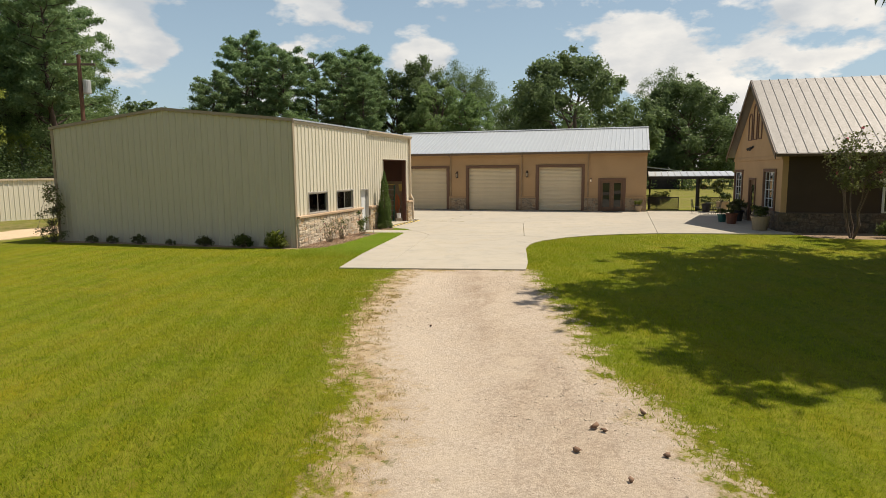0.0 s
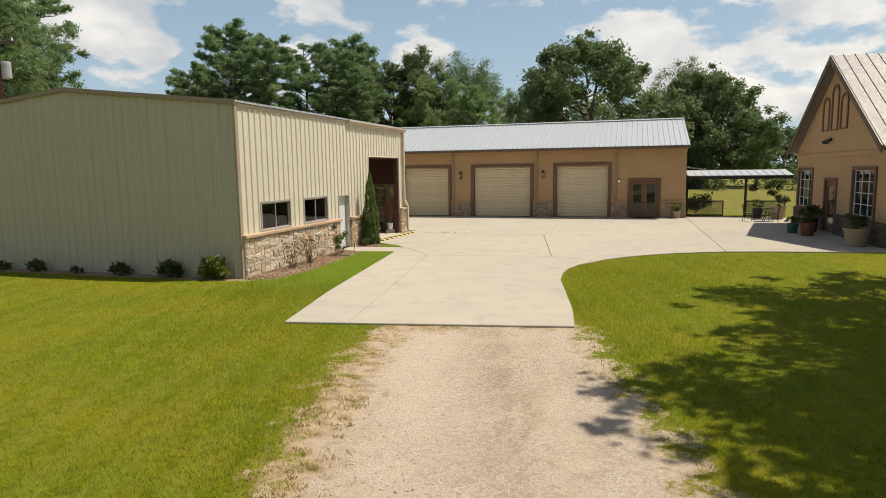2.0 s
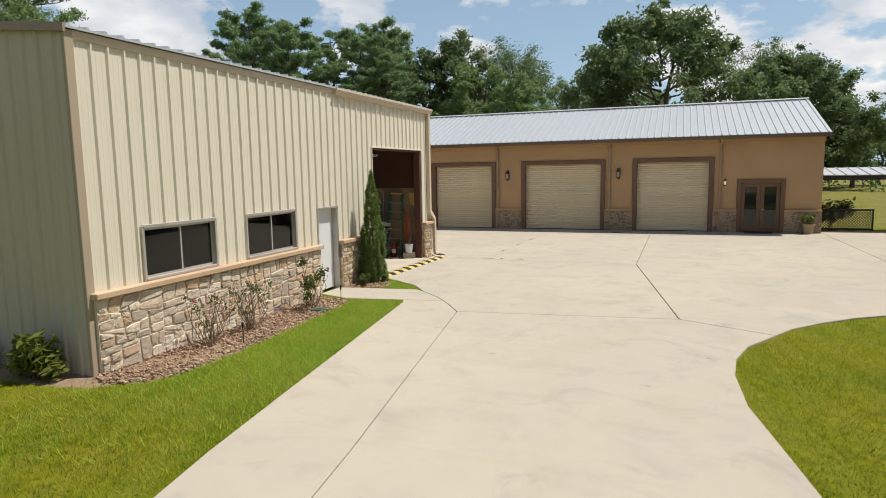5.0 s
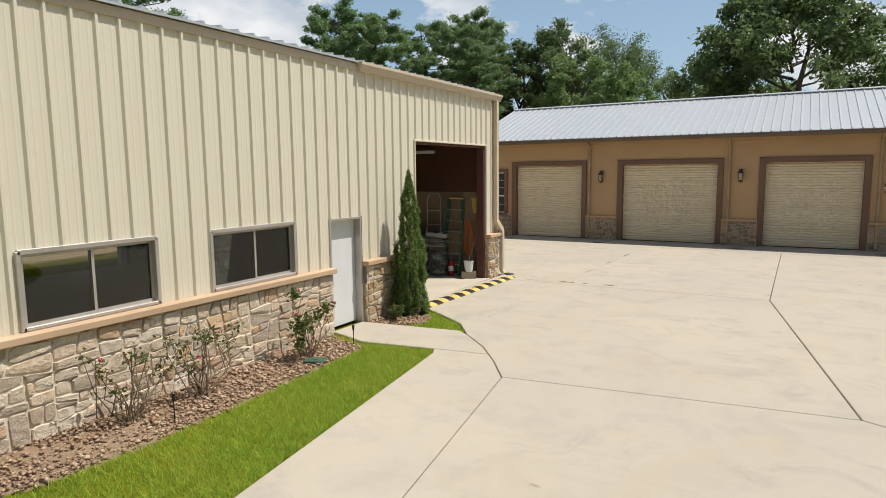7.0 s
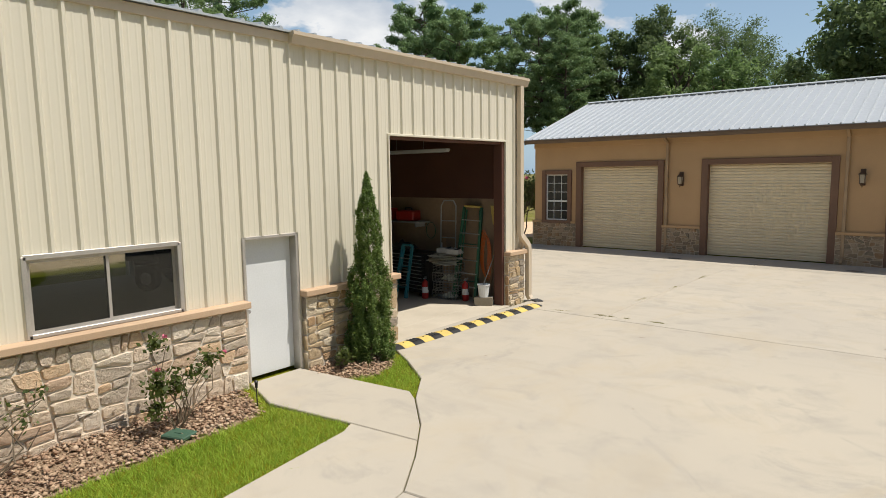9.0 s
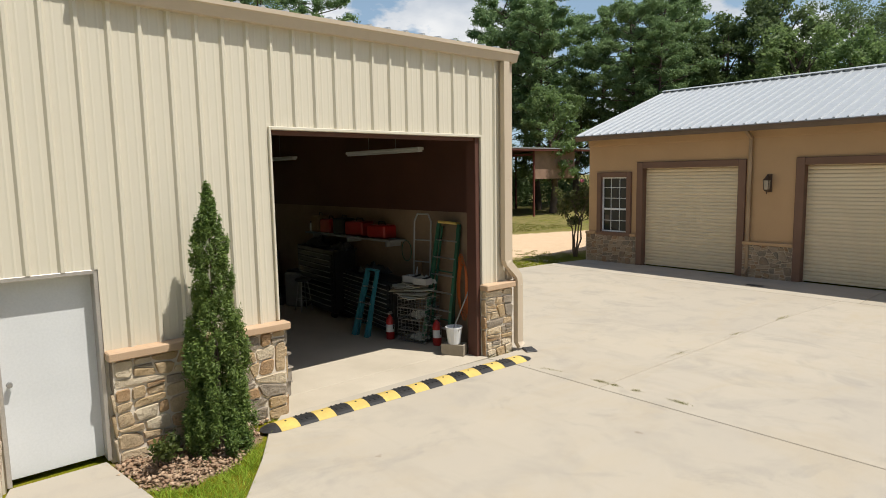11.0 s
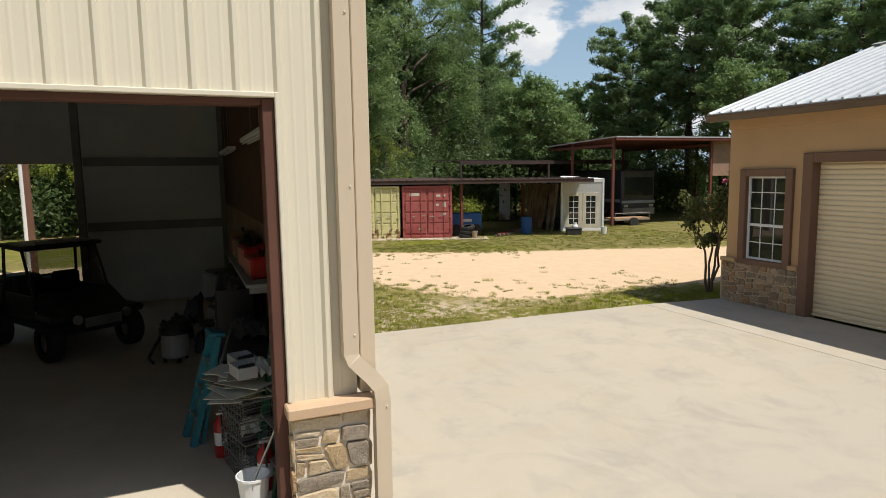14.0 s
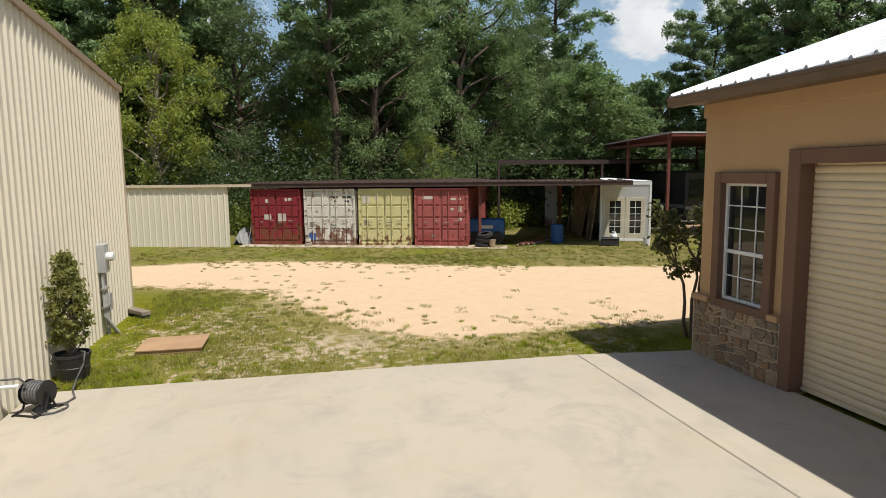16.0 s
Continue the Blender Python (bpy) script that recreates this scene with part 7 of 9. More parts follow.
lantern(-12.75, 2.62, 1.12, False)
lantern(-7.475, 2.64, 1.12, False)
lantern(-2.95, 2.18, 0.7, True)
e = thing("doormat", "dark rubber doormat before the french door", "doormat")
part("mat", MB().box(-0.55, 0.55, -0.22, 0.22, 0.0, 0.018, 0.006), M["black"], e)
e.matrix_basis = pose(-1.6, 45.7, 0.001)
for x, y in ((-12.48, 44.75), (-7.41, 44.84), (-3.0, 45.0)):
    e = thing("drain_grate", "dark slotted drain grate in the concrete", "drain grate", "drain grates")
    part("frame", MB().box(-0.2, 0.2, -0.10, -0.085, 0.001, 0.006).box(-0.2, 0.2, 0.085, 0.10, 0.001, 0.006).box(-0.2, -0.185, -0.085, 0.085, 0.001, 0.006).box(0.185, 0.2, -0.085, 0.085, 0.001, 0.006), M["blacksteel"], e)
    for k in range(9):
        part("bar", MB().box(-0.17 + 0.04 * k, -0.15 + 0.04 * k, -0.085, 0.085, 0.001, 0.005), M["blacksteel"], e)
    e.matrix_basis = pose(x, y, 0.0)
pot("potted_plant", "tan flower pot with a leafy plant by the garage corner", 0.24, 0.42, "tan_pot", 0.30, 45.75, (0.35, 0.28, "leaf_yellow", 420, 0.06, 101))

# ---- crape myrtle by the garage, shrubs round the house ----
M["bark_brown"] = plain("smooth_brown_bark", (0.17, 0.12, 0.085), (0.11, 0.08, 0.055), 0.85, 0, 6, 50, 0.3)


def myrtle(label, high, spread, seed, leaf, count, size, x, y, trunks=4, flowers=0):
    rng = np.random.default_rng(seed)
    e = thing("crape_myrtle", label, "tree", "crape myrtles")
    mb, cen, rad = MB(), [], []
    for k in range(trunks):
        a = 6.28 * k / trunks + rng.normal() * 0.3
        top = np.array([math.cos(a) * spread * 0.35, math.sin(a) * spread * 0.35, high * 0.5])
        branchy(mb, (math.cos(a) * 0.06, math.sin(a) * 0.06, -0.05), top, 0.035, 0.022, rng, 4, 6, 0.03)
        for j in range(5):
            b = a + rng.normal() * 0.8
            q = np.array([math.cos(b) * spread * rng.uniform(0.3, 0.95), math.sin(b) * spread * rng.uniform(0.3, 0.95), high * rng.uniform(0.45, 0.97)])
            branchy(mb, top, q, 0.016, 0.005, rng, 3, 5)
            for w in (0.6, 0.85, 1.0):
                cen.append(top + (q - top) * w)
                rad.append(spread * rng.uniform(0.2, 0.42))
    part("trunk", mb, M["bark_brown"], e, smooth=True)
    v, f = leaves(rng, np.array(cen), np.array(rad), count, size)
    ob = new("crown", raw("crown", v, f, M[leaf]))
    ob.parent = e
    for k in range(flowers):
        c = cen[rng.integers(len(cen))] + np.array([0, 0, rad[0] * 0.8])
        fv, ff = leaves(rng, np.array([c]), np.array([0.09]), 40, 0.05)
        fo = new("flower", raw("flower", fv, ff, M["petal"]))
        fo.parent = e
    e.matrix_basis = at_ground(x, y)


myrtle("small crape myrtle beside the garage, few pink flowers", 2.65, 0.85, 111, "leaf_myrtle", 2600, 0.06, -19.62, 46.6, 4, 3)
myrtle("dark multi-stemmed crape myrtle in front of the house", 4.5, 1.45, 112, "leaf_myrtle", 3400, 0.07, 8.75, 30.6, 5, 5)
b = bush("shrub", "rounded leafy shrub under the house windows", "shrub", [(0, 0, 0.4), (0.3, 0, 0.45), (-0.3, 0, 0.35)], [0.42, 0.36, 0.36], "leaf_shrub", 1200, 0.07, 113)
b.matrix_basis = pose(10.3, 31.0, -0.03)
pot("potted_plant", "large tan pot with a leafy plant by the house corner", 0.44, 0.66, "tan_pot", 5.71, 33.3, (0.55, 0.45, "leaf_dark", 700, 0.07, 121))
pot("potted_plant", "teal glazed pot with small flowers", 0.26, 0.42, "teal_pot", 4.62, 37.84, (0.3, 0.3, "leaf_shrub", 420, 0.05, 122))
pot("potted_plant", "terracotta pot with a leafy plant", 0.32, 0.56, "terracotta", 4.95, 36.78, (0.45, 0.36, "leaf_dark", 500, 0.06, 123))
pot("potted_plant", "large tan pot with a tall climbing shrub", 0.42, 0.72, "tan_pot", 5.66, 46.0, (1.6, 0.6, "leaf_dark", 1400, 0.09, 124))
pot("potted_plant", "dark pot with dense foliage near the door", 0.34, 0.6, "black", 5.5, 38.6, (0.7, 0.5, "leaf_dark", 800, 0.07, 125))
pot("potted_plant", "small dark pot with a leafy plant", 0.30, 0.55, "black", 4.7, 46.4, (0.5, 0.36, "leaf_dark", 500, 0.06, 126))
# iron table and chairs on the patio
e = thing("patio_table", "small black iron patio table", "table")
part("tabletop", MB().lathe([(0, 0.70), (0.36, 0.70), (0.375, 0.71), (0.375, 0.725), (0, 0.73)], 20), M["blacksteel"], e)
for k in range(3):
    a = k * 2.094
    part("leg", MB().tube([(0.05 * math.cos(a), 0.05 * math.sin(a), 0.70), (0.10 * math.cos(a), 0.10 * math.sin(a), 0.35), (0.32 * math.cos(a), 0.32 * math.sin(a), 0.0)], 0.014, 6), M["blacksteel"], e)
e.matrix_basis = pose(4.75, 44.1, 0)
chair = thing("patio_chair", "black iron patio chair beside the table", "chair", "chairs on the patio")
part("seat", MB().box(-0.21, 0.21, -0.21, 0.21, 0.43, 0.455, 0.01), M["blacksteel"], chair)
for sx in (-1, 1):
    for sy in (-1, 1):
        part("leg", MB().cyl((sx * 0.19, sy * 0.19, 0.44), (sx * 0.22, sy * 0.23, 0.0), 0.013, 0.011, 6), M["blacksteel"], chair)
mb = MB().tube([(-0.2, 0.2, 0.45), (-0.2, 0.26, 0.82), (-0.12, 0.27, 0.92), (0.12, 0.27, 0.92), (0.2, 0.26, 0.82), (0.2, 0.2, 0.45)], 0.013, 6)
for k in (-0.1, 0.0, 0.1):
    mb.cyl((k, 0.2, 0.46), (k, 0.265, 0.91), 0.008, 0.008, 5)
part("backrest", mb, M["blacksteel"], chair)
chair.matrix_basis = pose(3.85, 44.2, 0, 0, 0, 70)
copy_thing(chair, pose(5.05, 43.9, 0, 0, 0, -110))

# ---- breezeway between garage and house ----
M["lattice"] = plain("dark_lattice", (0.035, 0.03, 0.026), (0.025, 0.022, 0.02), 0.7)
way = thing("breezeway", "covered walk with white metal roof and dark posts", "breezeway")
roof_sheet("roof", way, M["galv"], 0.95, 6.6, (47.1, 2.43), (49.2, 2.73), lambda u, w, z: (u, w, z), 0.43, label="white ribbed metal roof")
part("beam", MB().box(0.95, 6.6, 47.15, 47.25, 2.21, 2.395, 0.01), M["lattice"], way)
part("beam", MB().box(0.95, 6.6, 49.0, 49.1, 2.44, 2.64, 0.01), M["lattice"], way)
for x, y in ((4.15, 47.2), (4.45, 49.05), (1.1, 49.05)):
    part("post", MB().box(x - 0.06, x + 0.06, y - 0.06, y + 0.06, -0.05, 2.23, 0.008), M["lattice"], way)
for x0, x1 in ((0.95, 3.02), (4.2, 6.3)):
    e = thing("lattice_panel", "low dark diagonal lattice fence panel", "lattice", "lattice panels")
    part("frame", MB().box(x0, x1, 47.35, 47.40, 0.88, 0.95, 0.005).box(x0, x1, 47.35, 47.40, 0.05, 0.12, 0.005).box(x0, x0 + 0.06, 47.35, 47.40, 0, 0.88, 0.005).box(x1 - 0.06, x1, 47.35, 47.40, 0, 0.88, 0.005), M["lattice"], e)
    for s in (1, -1):
        mb = MB()
        k = x0 - 0.76
        while k < x1:
            a, b = max(k, x0 + 0.06), min(k + 0.76, x1 - 0.06)
            if b - a > 0.05:
                za, zb = 0.12 + (a - k), 0.12 + (b - k)
                if s < 0:
                    za, zb = 1.00 - za, 1.00 - zb
                y = 47.365 + 0.012 * (s > 0)
                mb.add([(a, y, za - 0.018), (b, y, zb - 0.018), (b, y, zb + 0.018), (a, y, za + 0.018), (a, y + 0.01, za - 0.018), (b, y + 0.01, zb - 0.018), (b, y + 0.01, zb + 0.018), (a, y + 0.01, za + 0.018)], [(0, 1, 2, 3), (7, 6, 5, 4), (0, 4, 5, 1), (3, 2, 6, 7)])
            k += 0.115
        tagged(part("lath_grid", mb, M["lattice"], e), kind="stuff")
e = thing("hanging_basket", "leafy hanging basket under the covered walk", "hanging basket")
part("basket", MB().lathe([(0, 0), (0.10, 0.02), (0.17, 0.14), (0.165, 0.14), (0, 0.12)], 14), M["bark"], e)
part("chain", MB().cyl((0.15, 0, 0.14), (0, 0, 0.62), 0.005, 0.005, 5).cyl((-0.08, 0.13, 0.14), (0, 0, 0.62), 0.005, 0.005, 5).cyl((-0.08, -0.13, 0.14), (0, 0, 0.62), 0.005, 0.005, 5), M["blacksteel"], e)
v, f = leaves(np.random.default_rng(131), np.array([(0, 0, 0.2), (0.1, 0.05, 0.1), (-0.1, 0, 0.08)]), np.array([0.24, 0.2, 0.2]), 500, 0.06)
ob = new("foliage", raw("foliage", v, f, M["leaf_dark"]))
ob.parent = e
e.matrix_basis = pose(4.62, 47.6, 1.52)
b = bush("shrub", "leafy shrub with brownish leaves behind the lattice", "shrub", [(0, 0, 0.8), (0.5, 0, 0.95), (-0.4, 0.1, 0.75)], [0.7, 0.6, 0.55], "leaf_myrtle", 1300, 0.09, 132)
b.matrix_basis = pose(1.6, 48.3, -0.03)


barn = thing("barn", "low dark barn at the far end of the lawn", "barn")
part("wall", MB().box(-7.0, 5.9, 88.0, 96.0, -0.1, 2.55), M["lattice"], barn)
mb = MB()
mb.add([(-7.4, 87.6, 4.45), (6.1, 87.6, 2.66), (6.1, 96.4, 2.66), (-7.4, 96.4, 4.45), (-7.4, 87.6, 4.33), (6.1, 87.6, 2.54), (6.1, 96.4, 2.54), (-7.4, 96.4, 4.33)], [(0, 1, 2, 3), (7, 6, 5, 4), (0, 4, 5, 1), (1, 5, 6, 2), (2, 6, 7, 3), (3, 7, 4, 0)])
part("roof", mb, M["galv"], barn, "pale metal roof edge")
mb = MB()
mb.add([(-7.0, y, z) for y in (88.0, 88.2) for z in (2.55, 4.27)] + [(5.85, y, 2.555) for y in (88.0, 88.2)], [(0, 4, 1), (2, 3, 5), (0, 1, 3, 2), (1, 4, 5, 3)])
part("gable", mb, M["lattice"], barn)


# ---- drain hose, weeds in the joints ----
e = thing("splash_mat", "flat black slotted drain mat below a downspout", "drain mat")
part("mat", MB().box(-0.13, 0.13, -0.10, 0.10, 0.0, 0.022, 0.008), M["black"], e)
for k in range(6):
    part("rib", MB().box(-0.115 + 0.04 * k, -0.095 + 0.04 * k, -0.085, 0.085, 0.022, 0.03, 0.002), M["black"], e)
e.matrix_basis = pose(-12.56, 36.02, 0.001, 0, 0, -28)


def joint_weeds(name, label, seed, spots):
    """Small low weeds rooted in the joints of the slab."""
    rng = np.random.default_rng(seed)
    x, y = [], []
    for cx, cy, l, n, turn in spots:
        u, w = rng.normal(size=n) * l * 0.4, rng.normal(size=n) * 0.018
        x.append(cx + u * math.cos(radians(turn)) - w * math.sin(radians(turn)))
        y.append(cy + u * math.sin(radians(turn)) + w * math.cos(radians(turn)))
    x, y = np.concatenate(x), np.concatenate(y)
    ob = blades(name, label, rng, x, y, 0.022, "blade_dry")
    ob.location.z = 0.03
    return ob


joint_weeds("joint_weeds", "low weeds growing in the slab joints", 66, [(-10.77, 35.52, 0.16, 260, 3), (-10.55, 35.53, 0.10, 160, 3), (-10.22, 35.55, 0.10, 140, 3), (-9.6, 35.56, 0.18, 260, 2), (-10.56, 41.4, 0.4, 200, 87), (-10.64, 39.5, 0.3, 140, 87), (-10.72, 37.6, 0.4, 150, 87), (-11.6, 35.45, 0.3, 120, 14)])


# ---- inside the workshop ----
M["blue"] = plain("blue_fibreglass", (0.04, 0.22, 0.27), (0.03, 0.16, 0.2), 0.5)
M["green"] = plain("green_fibreglass", (0.035, 0.13, 0.075), (0.025, 0.09, 0.055), 0.5)
M["red"] = plain("red_paint", (0.42, 0.025, 0.02), (0.33, 0.02, 0.018), 0.35)
M["wire"] = plain("grey_wire", (0.27, 0.27, 0.26), (0.2, 0.2, 0.19), 0.4, 0.4)
M["paper"] = plain("old_paper", (0.62, 0.60, 0.50), (0.45, 0.45, 0.36), 0.9)
M["cloth"] = plain("pale_cloth", (0.5, 0.5, 0.44), (0.36, 0.38, 0.33), 0.9, 0, 4, 40, 0.5)
M["orange"] = plain("orange_cord", (0.55, 0.14, 0.03), (0.42, 0.1, 0.025), 0.5)
M["block"] = plain("cinder_block", (0.36, 0.31, 0.23), (0.28, 0.24, 0.18), 0.95, 0, 4, 50, 0.7)
M["card"] = plain("cardboard", (0.36, 0.25, 0.14), (0.3, 0.2, 0.11), 0.85)
M["rubber"] = plain("tyre_rubber", (0.02, 0.02, 0.02), (0.035, 0.033, 0.03), 0.8, 0, 6, 40, 0.4)


def stepladder(name, label, h, w, spread, colour, m, rungs, closed):
    e = thing(name, label, "ladder", "ladders in the workshop")
    for s in (-1, 1):
        part("rail", MB().cyl((s * w / 2, -spread / 2, 0), (s * w * 0.4, 0, h), 0.046, 0.04, 4), M[colour], e)
        part("rear_rail", MB().cyl((s * w * 0.46, spread / 2, 0), (s * w * 0.3, 0.03, h * 0.97), 0.024, 0.02, 4), M[colour], e)
    for k in range(rungs):
        f = (k + 1) / (rungs + 1)
        ww = w / 2 * (1 - f) + w * 0.4 * f
        part("step", MB().box(-ww, ww, -spread / 2 * (1 - f) - 0.04, -spread / 2 * (1 - f) + 0.04, h * f - 0.012, h * f + 0.012, 0.004), M["steel"], e)
    part("top_cap", MB().box(-w * 0.36, w * 0.36, -0.09, 0.09, h - 0.01, h + 0.035, 0.012), M["yellow" if not closed else colour], e)
    for f in (0.2, 0.6):
        part("rear_bar", MB().cyl((-w * 0.42, spread / 2 * (1 - f), h * f), (w * 0.42, spread / 2 * (1 - f), h * f), 0.014, 0.014, 6), M[colour], e)
    e.matrix_basis = m


stepladder("stepladder", "blue fibreglass stepladder, folded and leaning", 1.25, 0.31, 0.10, "blue", pose(-15.38, 34.5, 0.0, -13, 3, 14), 3, True)
stepladder("tall_stepladder", "tall green fibreglass stepladder against the wall", 2.15, 0.55, 0.16, "green", pose(-13.98, 35.2, 0.0, -6, 3, 12), 6, False)
# hand truck
e = thing("hand_truck", "silver tubular hand truck standing upright", "hand truck")
part("frame", MB().tube([(-0.2, 0, 0.15), (-0.2, 0, 2.15), (-0.13, 0, 2.28), (0.13, 0, 2.28), (0.2, 0, 2.15), (0.2, 0, 0.15)], 0.016, 8), M["pvc"], e)
for z in (0.5, 0.95, 1.4, 1.8):
    part("rung", MB().cyl((-0.2, 0, z), (0.2, 0, z), 0.013, 0.013, 6), M["pvc"], e)
part("toe_plate", MB().box(-0.24, 0.24, -0.2, 0.02, 0.02, 0.035, 0.004), M["pvc"], e)
for s in (-1, 1):
    part("wheel", MB().lathe([(0.0, -0.03), (0.10, -0.03), (0.125, -0.015), (0.125, 0.015), (0.10, 0.03), (0, 0.03)], 16, pose(s * 0.26, 0.08, 0.125, 0, 90, 0)), M["rubber"], e)
e.matrix_basis = pose(-14.6, 35.3, 0.0, -3, 0, 10)


def wire_basket(x, y, z, turn, w=0.62, d=0.42, h=0.20):
    e = thing("wire_basket", "grey wire basket in a stack of shopping baskets", "basket", "stacked wire baskets")
    mb = MB()
    for k in range(9):
        u = -w / 2 + w * k / 8
        mb.tube([(u, -d / 2, h), (u, -d / 2, 0.01), (u, d / 2, 0.01), (u, d / 2, h)], 0.0045, 4)
    for zz in (0.01, h * 0.35, h * 0.7):
        mb.tube([(-w / 2, -d / 2, zz), (w / 2, -d / 2, zz), (w / 2, d / 2, zz), (-w / 2, d / 2, zz), (-w / 2, -d / 2, zz)], 0.004, 4)
    part("mesh_side", mb, M["wire"], e)
    part("rim", MB().tube([(-w / 2, -d / 2, h), (w / 2, -d / 2, h), (w / 2, d / 2, h), (-w / 2, d / 2, h), (-w / 2, -d / 2, h)], 0.009, 6), M["wire"], e)
    e.matrix_basis = pose(x, y, z, 0, 0, turn)
    return e


for k in range(4):
    wire_basket(-14.37 + 0.02 * (k % 2), 35.06, 0.02 + 0.205 * k, 12 + 5 * (k % 2))
rng = np.random.default_rng(141)


def crumple(name, label, mat, x, y, z, w, d, h, seed):
    """A loose heap of folded cloth or papers."""
    r = np.random.default_rng(seed)
    n = 9
    mb = MB()
    for i in range(n):
        for j in range(n):
            u, q = i / (n - 1) - 0.5, j / (n - 1) - 0.5
            edge = max(abs(u), abs(q)) * 2
            mb.v.append((x + u * w * (1 + r.normal() * 0.05), y + q * d * (1 + r.normal() * 0.05), z + h * (1 - edge**2) * r.uniform(0.5, 1.0) + r.normal() * h * 0.12))
    mb.f += [(i * n + j, (i + 1) * n + j, (i + 1) * n + j + 1, i * n + j + 1) for i in range(n - 1) for j in range(n - 1)]
    b = len(mb.v)
    mb.add([(x - w * 0.45, y - d * 0.45, z), (x + w * 0.45, y - d * 0.45, z), (x + w * 0.45, y + d * 0.45, z), (x - w * 0.45, y + d * 0.45, z)], [(3, 2, 1, 0)])
    return solo(name, mb, M[mat], label, name.replace("_", " "))


for k in range(2):
    crumple("crumpled_cloth", "pale rag lying in a wire basket", "cloth", -14.33, 35.06, 0.06 + 0.41 * k, 0.34, 0.26, 0.12, 142 + k)
papers = thing("paper_stack", "untidy stack of papers and folders on the baskets", "papers")
sheet_rnd = random.Random(72)
for k in range(26):
    a, z = radians(sheet_rnd.uniform(-40, 55)), 0.85 + 0.0085 * k
    w, d, c, q = sheet_rnd.uniform(0.18, 0.32), sheet_rnd.uniform(0.13, 0.19), math.cos(a), math.sin(a)
    ox, oy = -14.41 + sheet_rnd.uniform(-0.24, 0.16), 35.02 + sheet_rnd.uniform(-0.16, 0.08)
    pts = [(ox + c * u - q * v, oy + q * u + c * v, z + b) for b in (0, 0.006) for u, v in ((-w, -d), (w, -d), (w, d), (-w, d))]
    pts = [(x, y, zz - 0.03 * max(0.0, math.hypot(x - ox, y - oy) - 0.2) / 0.15) for x, y, zz in pts]
    part("folder", MB().add(pts, [(3, 2, 1, 0), (4, 5, 6, 7), (0, 1, 5, 4), (1, 2, 6, 5), (2, 3, 7, 6), (3, 0, 4, 7)]), M["paper" if k % 4 else "block"], papers)
crumple("crumpled_cloth", "grey bag on the stack of papers", "cloth", -14.27, 35.14, 1.08, 0.4, 0.3, 0.16, 150)
for x, y, z, s in ((-14.42, 35.0, 1.09, 0.8), (-14.13, 34.98, 1.08, 0.7)):
    e = thing("tool_tray", "grey plastic tray with small tools", "tray", "trays on the baskets")
    part("tray", MB().box(-0.2 * s, 0.2 * s, -0.13 * s, 0.13 * s, 0, 0.012).box(-0.2 * s, -0.188 * s, -0.13 * s, 0.13 * s, 0.012, 0.11).box(0.188 * s, 0.2 * s, -0.13 * s, 0.13 * s, 0.012, 0.11).box(-0.188 * s, 0.188 * s, -0.13 * s, -0.118 * s, 0.012, 0.11).box(-0.188 * s, 0.188 * s, 0.118 * s, 0.13 * s, 0.012, 0.11), M["pvc"], e)
    part("tool", MB().cyl((-0.12, 0, 0.05), (0.14, 0.05, 0.13), 0.015, 0.02, 6), M["black"], e)
    e.matrix_basis = pose(x, y, z, 0, 0, 14)


def extinguisher(x, y):
    e = thing("fire_extinguisher", "red fire extinguisher standing on the floor", "fire extinguisher", "fire extinguishers")
    part("cylinder", MB().lathe([(0, 0), (0.07, 0), (0.078, 0.02), (0.078, 0.34), (0.06, 0.40), (0.025, 0.43), (0.022, 0.46), (0, 0.46)], 16), M["red"], e, smooth=True)
    part("valve", MB().box(-0.02, 0.02, -0.05, 0.07, 0.46, 0.49, 0.006).box(-0.015, 0.015, -0.02, 0.11, 0.50, 0.515, 0.004), M["steel"], e)
    part("hose", MB().tube([(0.02, 0, 0.46), (0.09, 0, 0.42), (0.095, 0, 0.2)], 0.011, 6), M["black"], e)
    part("label_plate", MB().lathe([(0.0785, 0.14), (0.0785, 0.28)], 16), M["white"], e, "white printed label band")
    e.matrix_basis = pose(x, y, 0.0)


extinguisher(-14.85, 34.78)
extinguisher(-13.92, 35.12)
e = thing("cinder_block", "tan hollow concrete block on the bay floor", "concrete block")
part("block", MB().box(-0.2, 0.2, -0.1, -0.065, 0, 0.19, 0.006).box(-0.2, 0.2, 0.065, 0.1, 0, 0.19, 0.006).box(-0.2, -0.165, -0.065, 0.065, 0, 0.19, 0.006).box(0.165, 0.2, -0.065, 0.065, 0, 0.19, 0.006).box(-0.018, 0.018, -0.065, 0.065, 0, 0.19, 0.006), M["block"], e)
e.matrix_basis = pose(-13.28, 34.95, 0.0, 0, 0, 28)
e = thing("bucket", "white plastic bucket on a concrete block", "bucket")
part("pail", MB().lathe([(0, 0), (0.105, 0), (0.135, 0.26), (0.145, 0.265), (0.145, 0.285), (0.132, 0.285), (0.10, 0.02), (0, 0.02)], 18), M["white"], e)
part("handle", MB().tube([(0.14 * math.cos(a), -0.02, 0.26 - 0.12 * math.sin(a)) for a in np.linspace(0.1, 3.0, 9)], 0.004, 5), M["steel"], e)
e.matrix_basis = pose(-13.28, 34.95, 0.19)
e = thing("broom", "upright broom with straw bristles", "broom")
part("handle", MB().cyl((0, 0, 0.0), (0, 0, 1.5), 0.012, 0.012, 8), M["plank"], e)
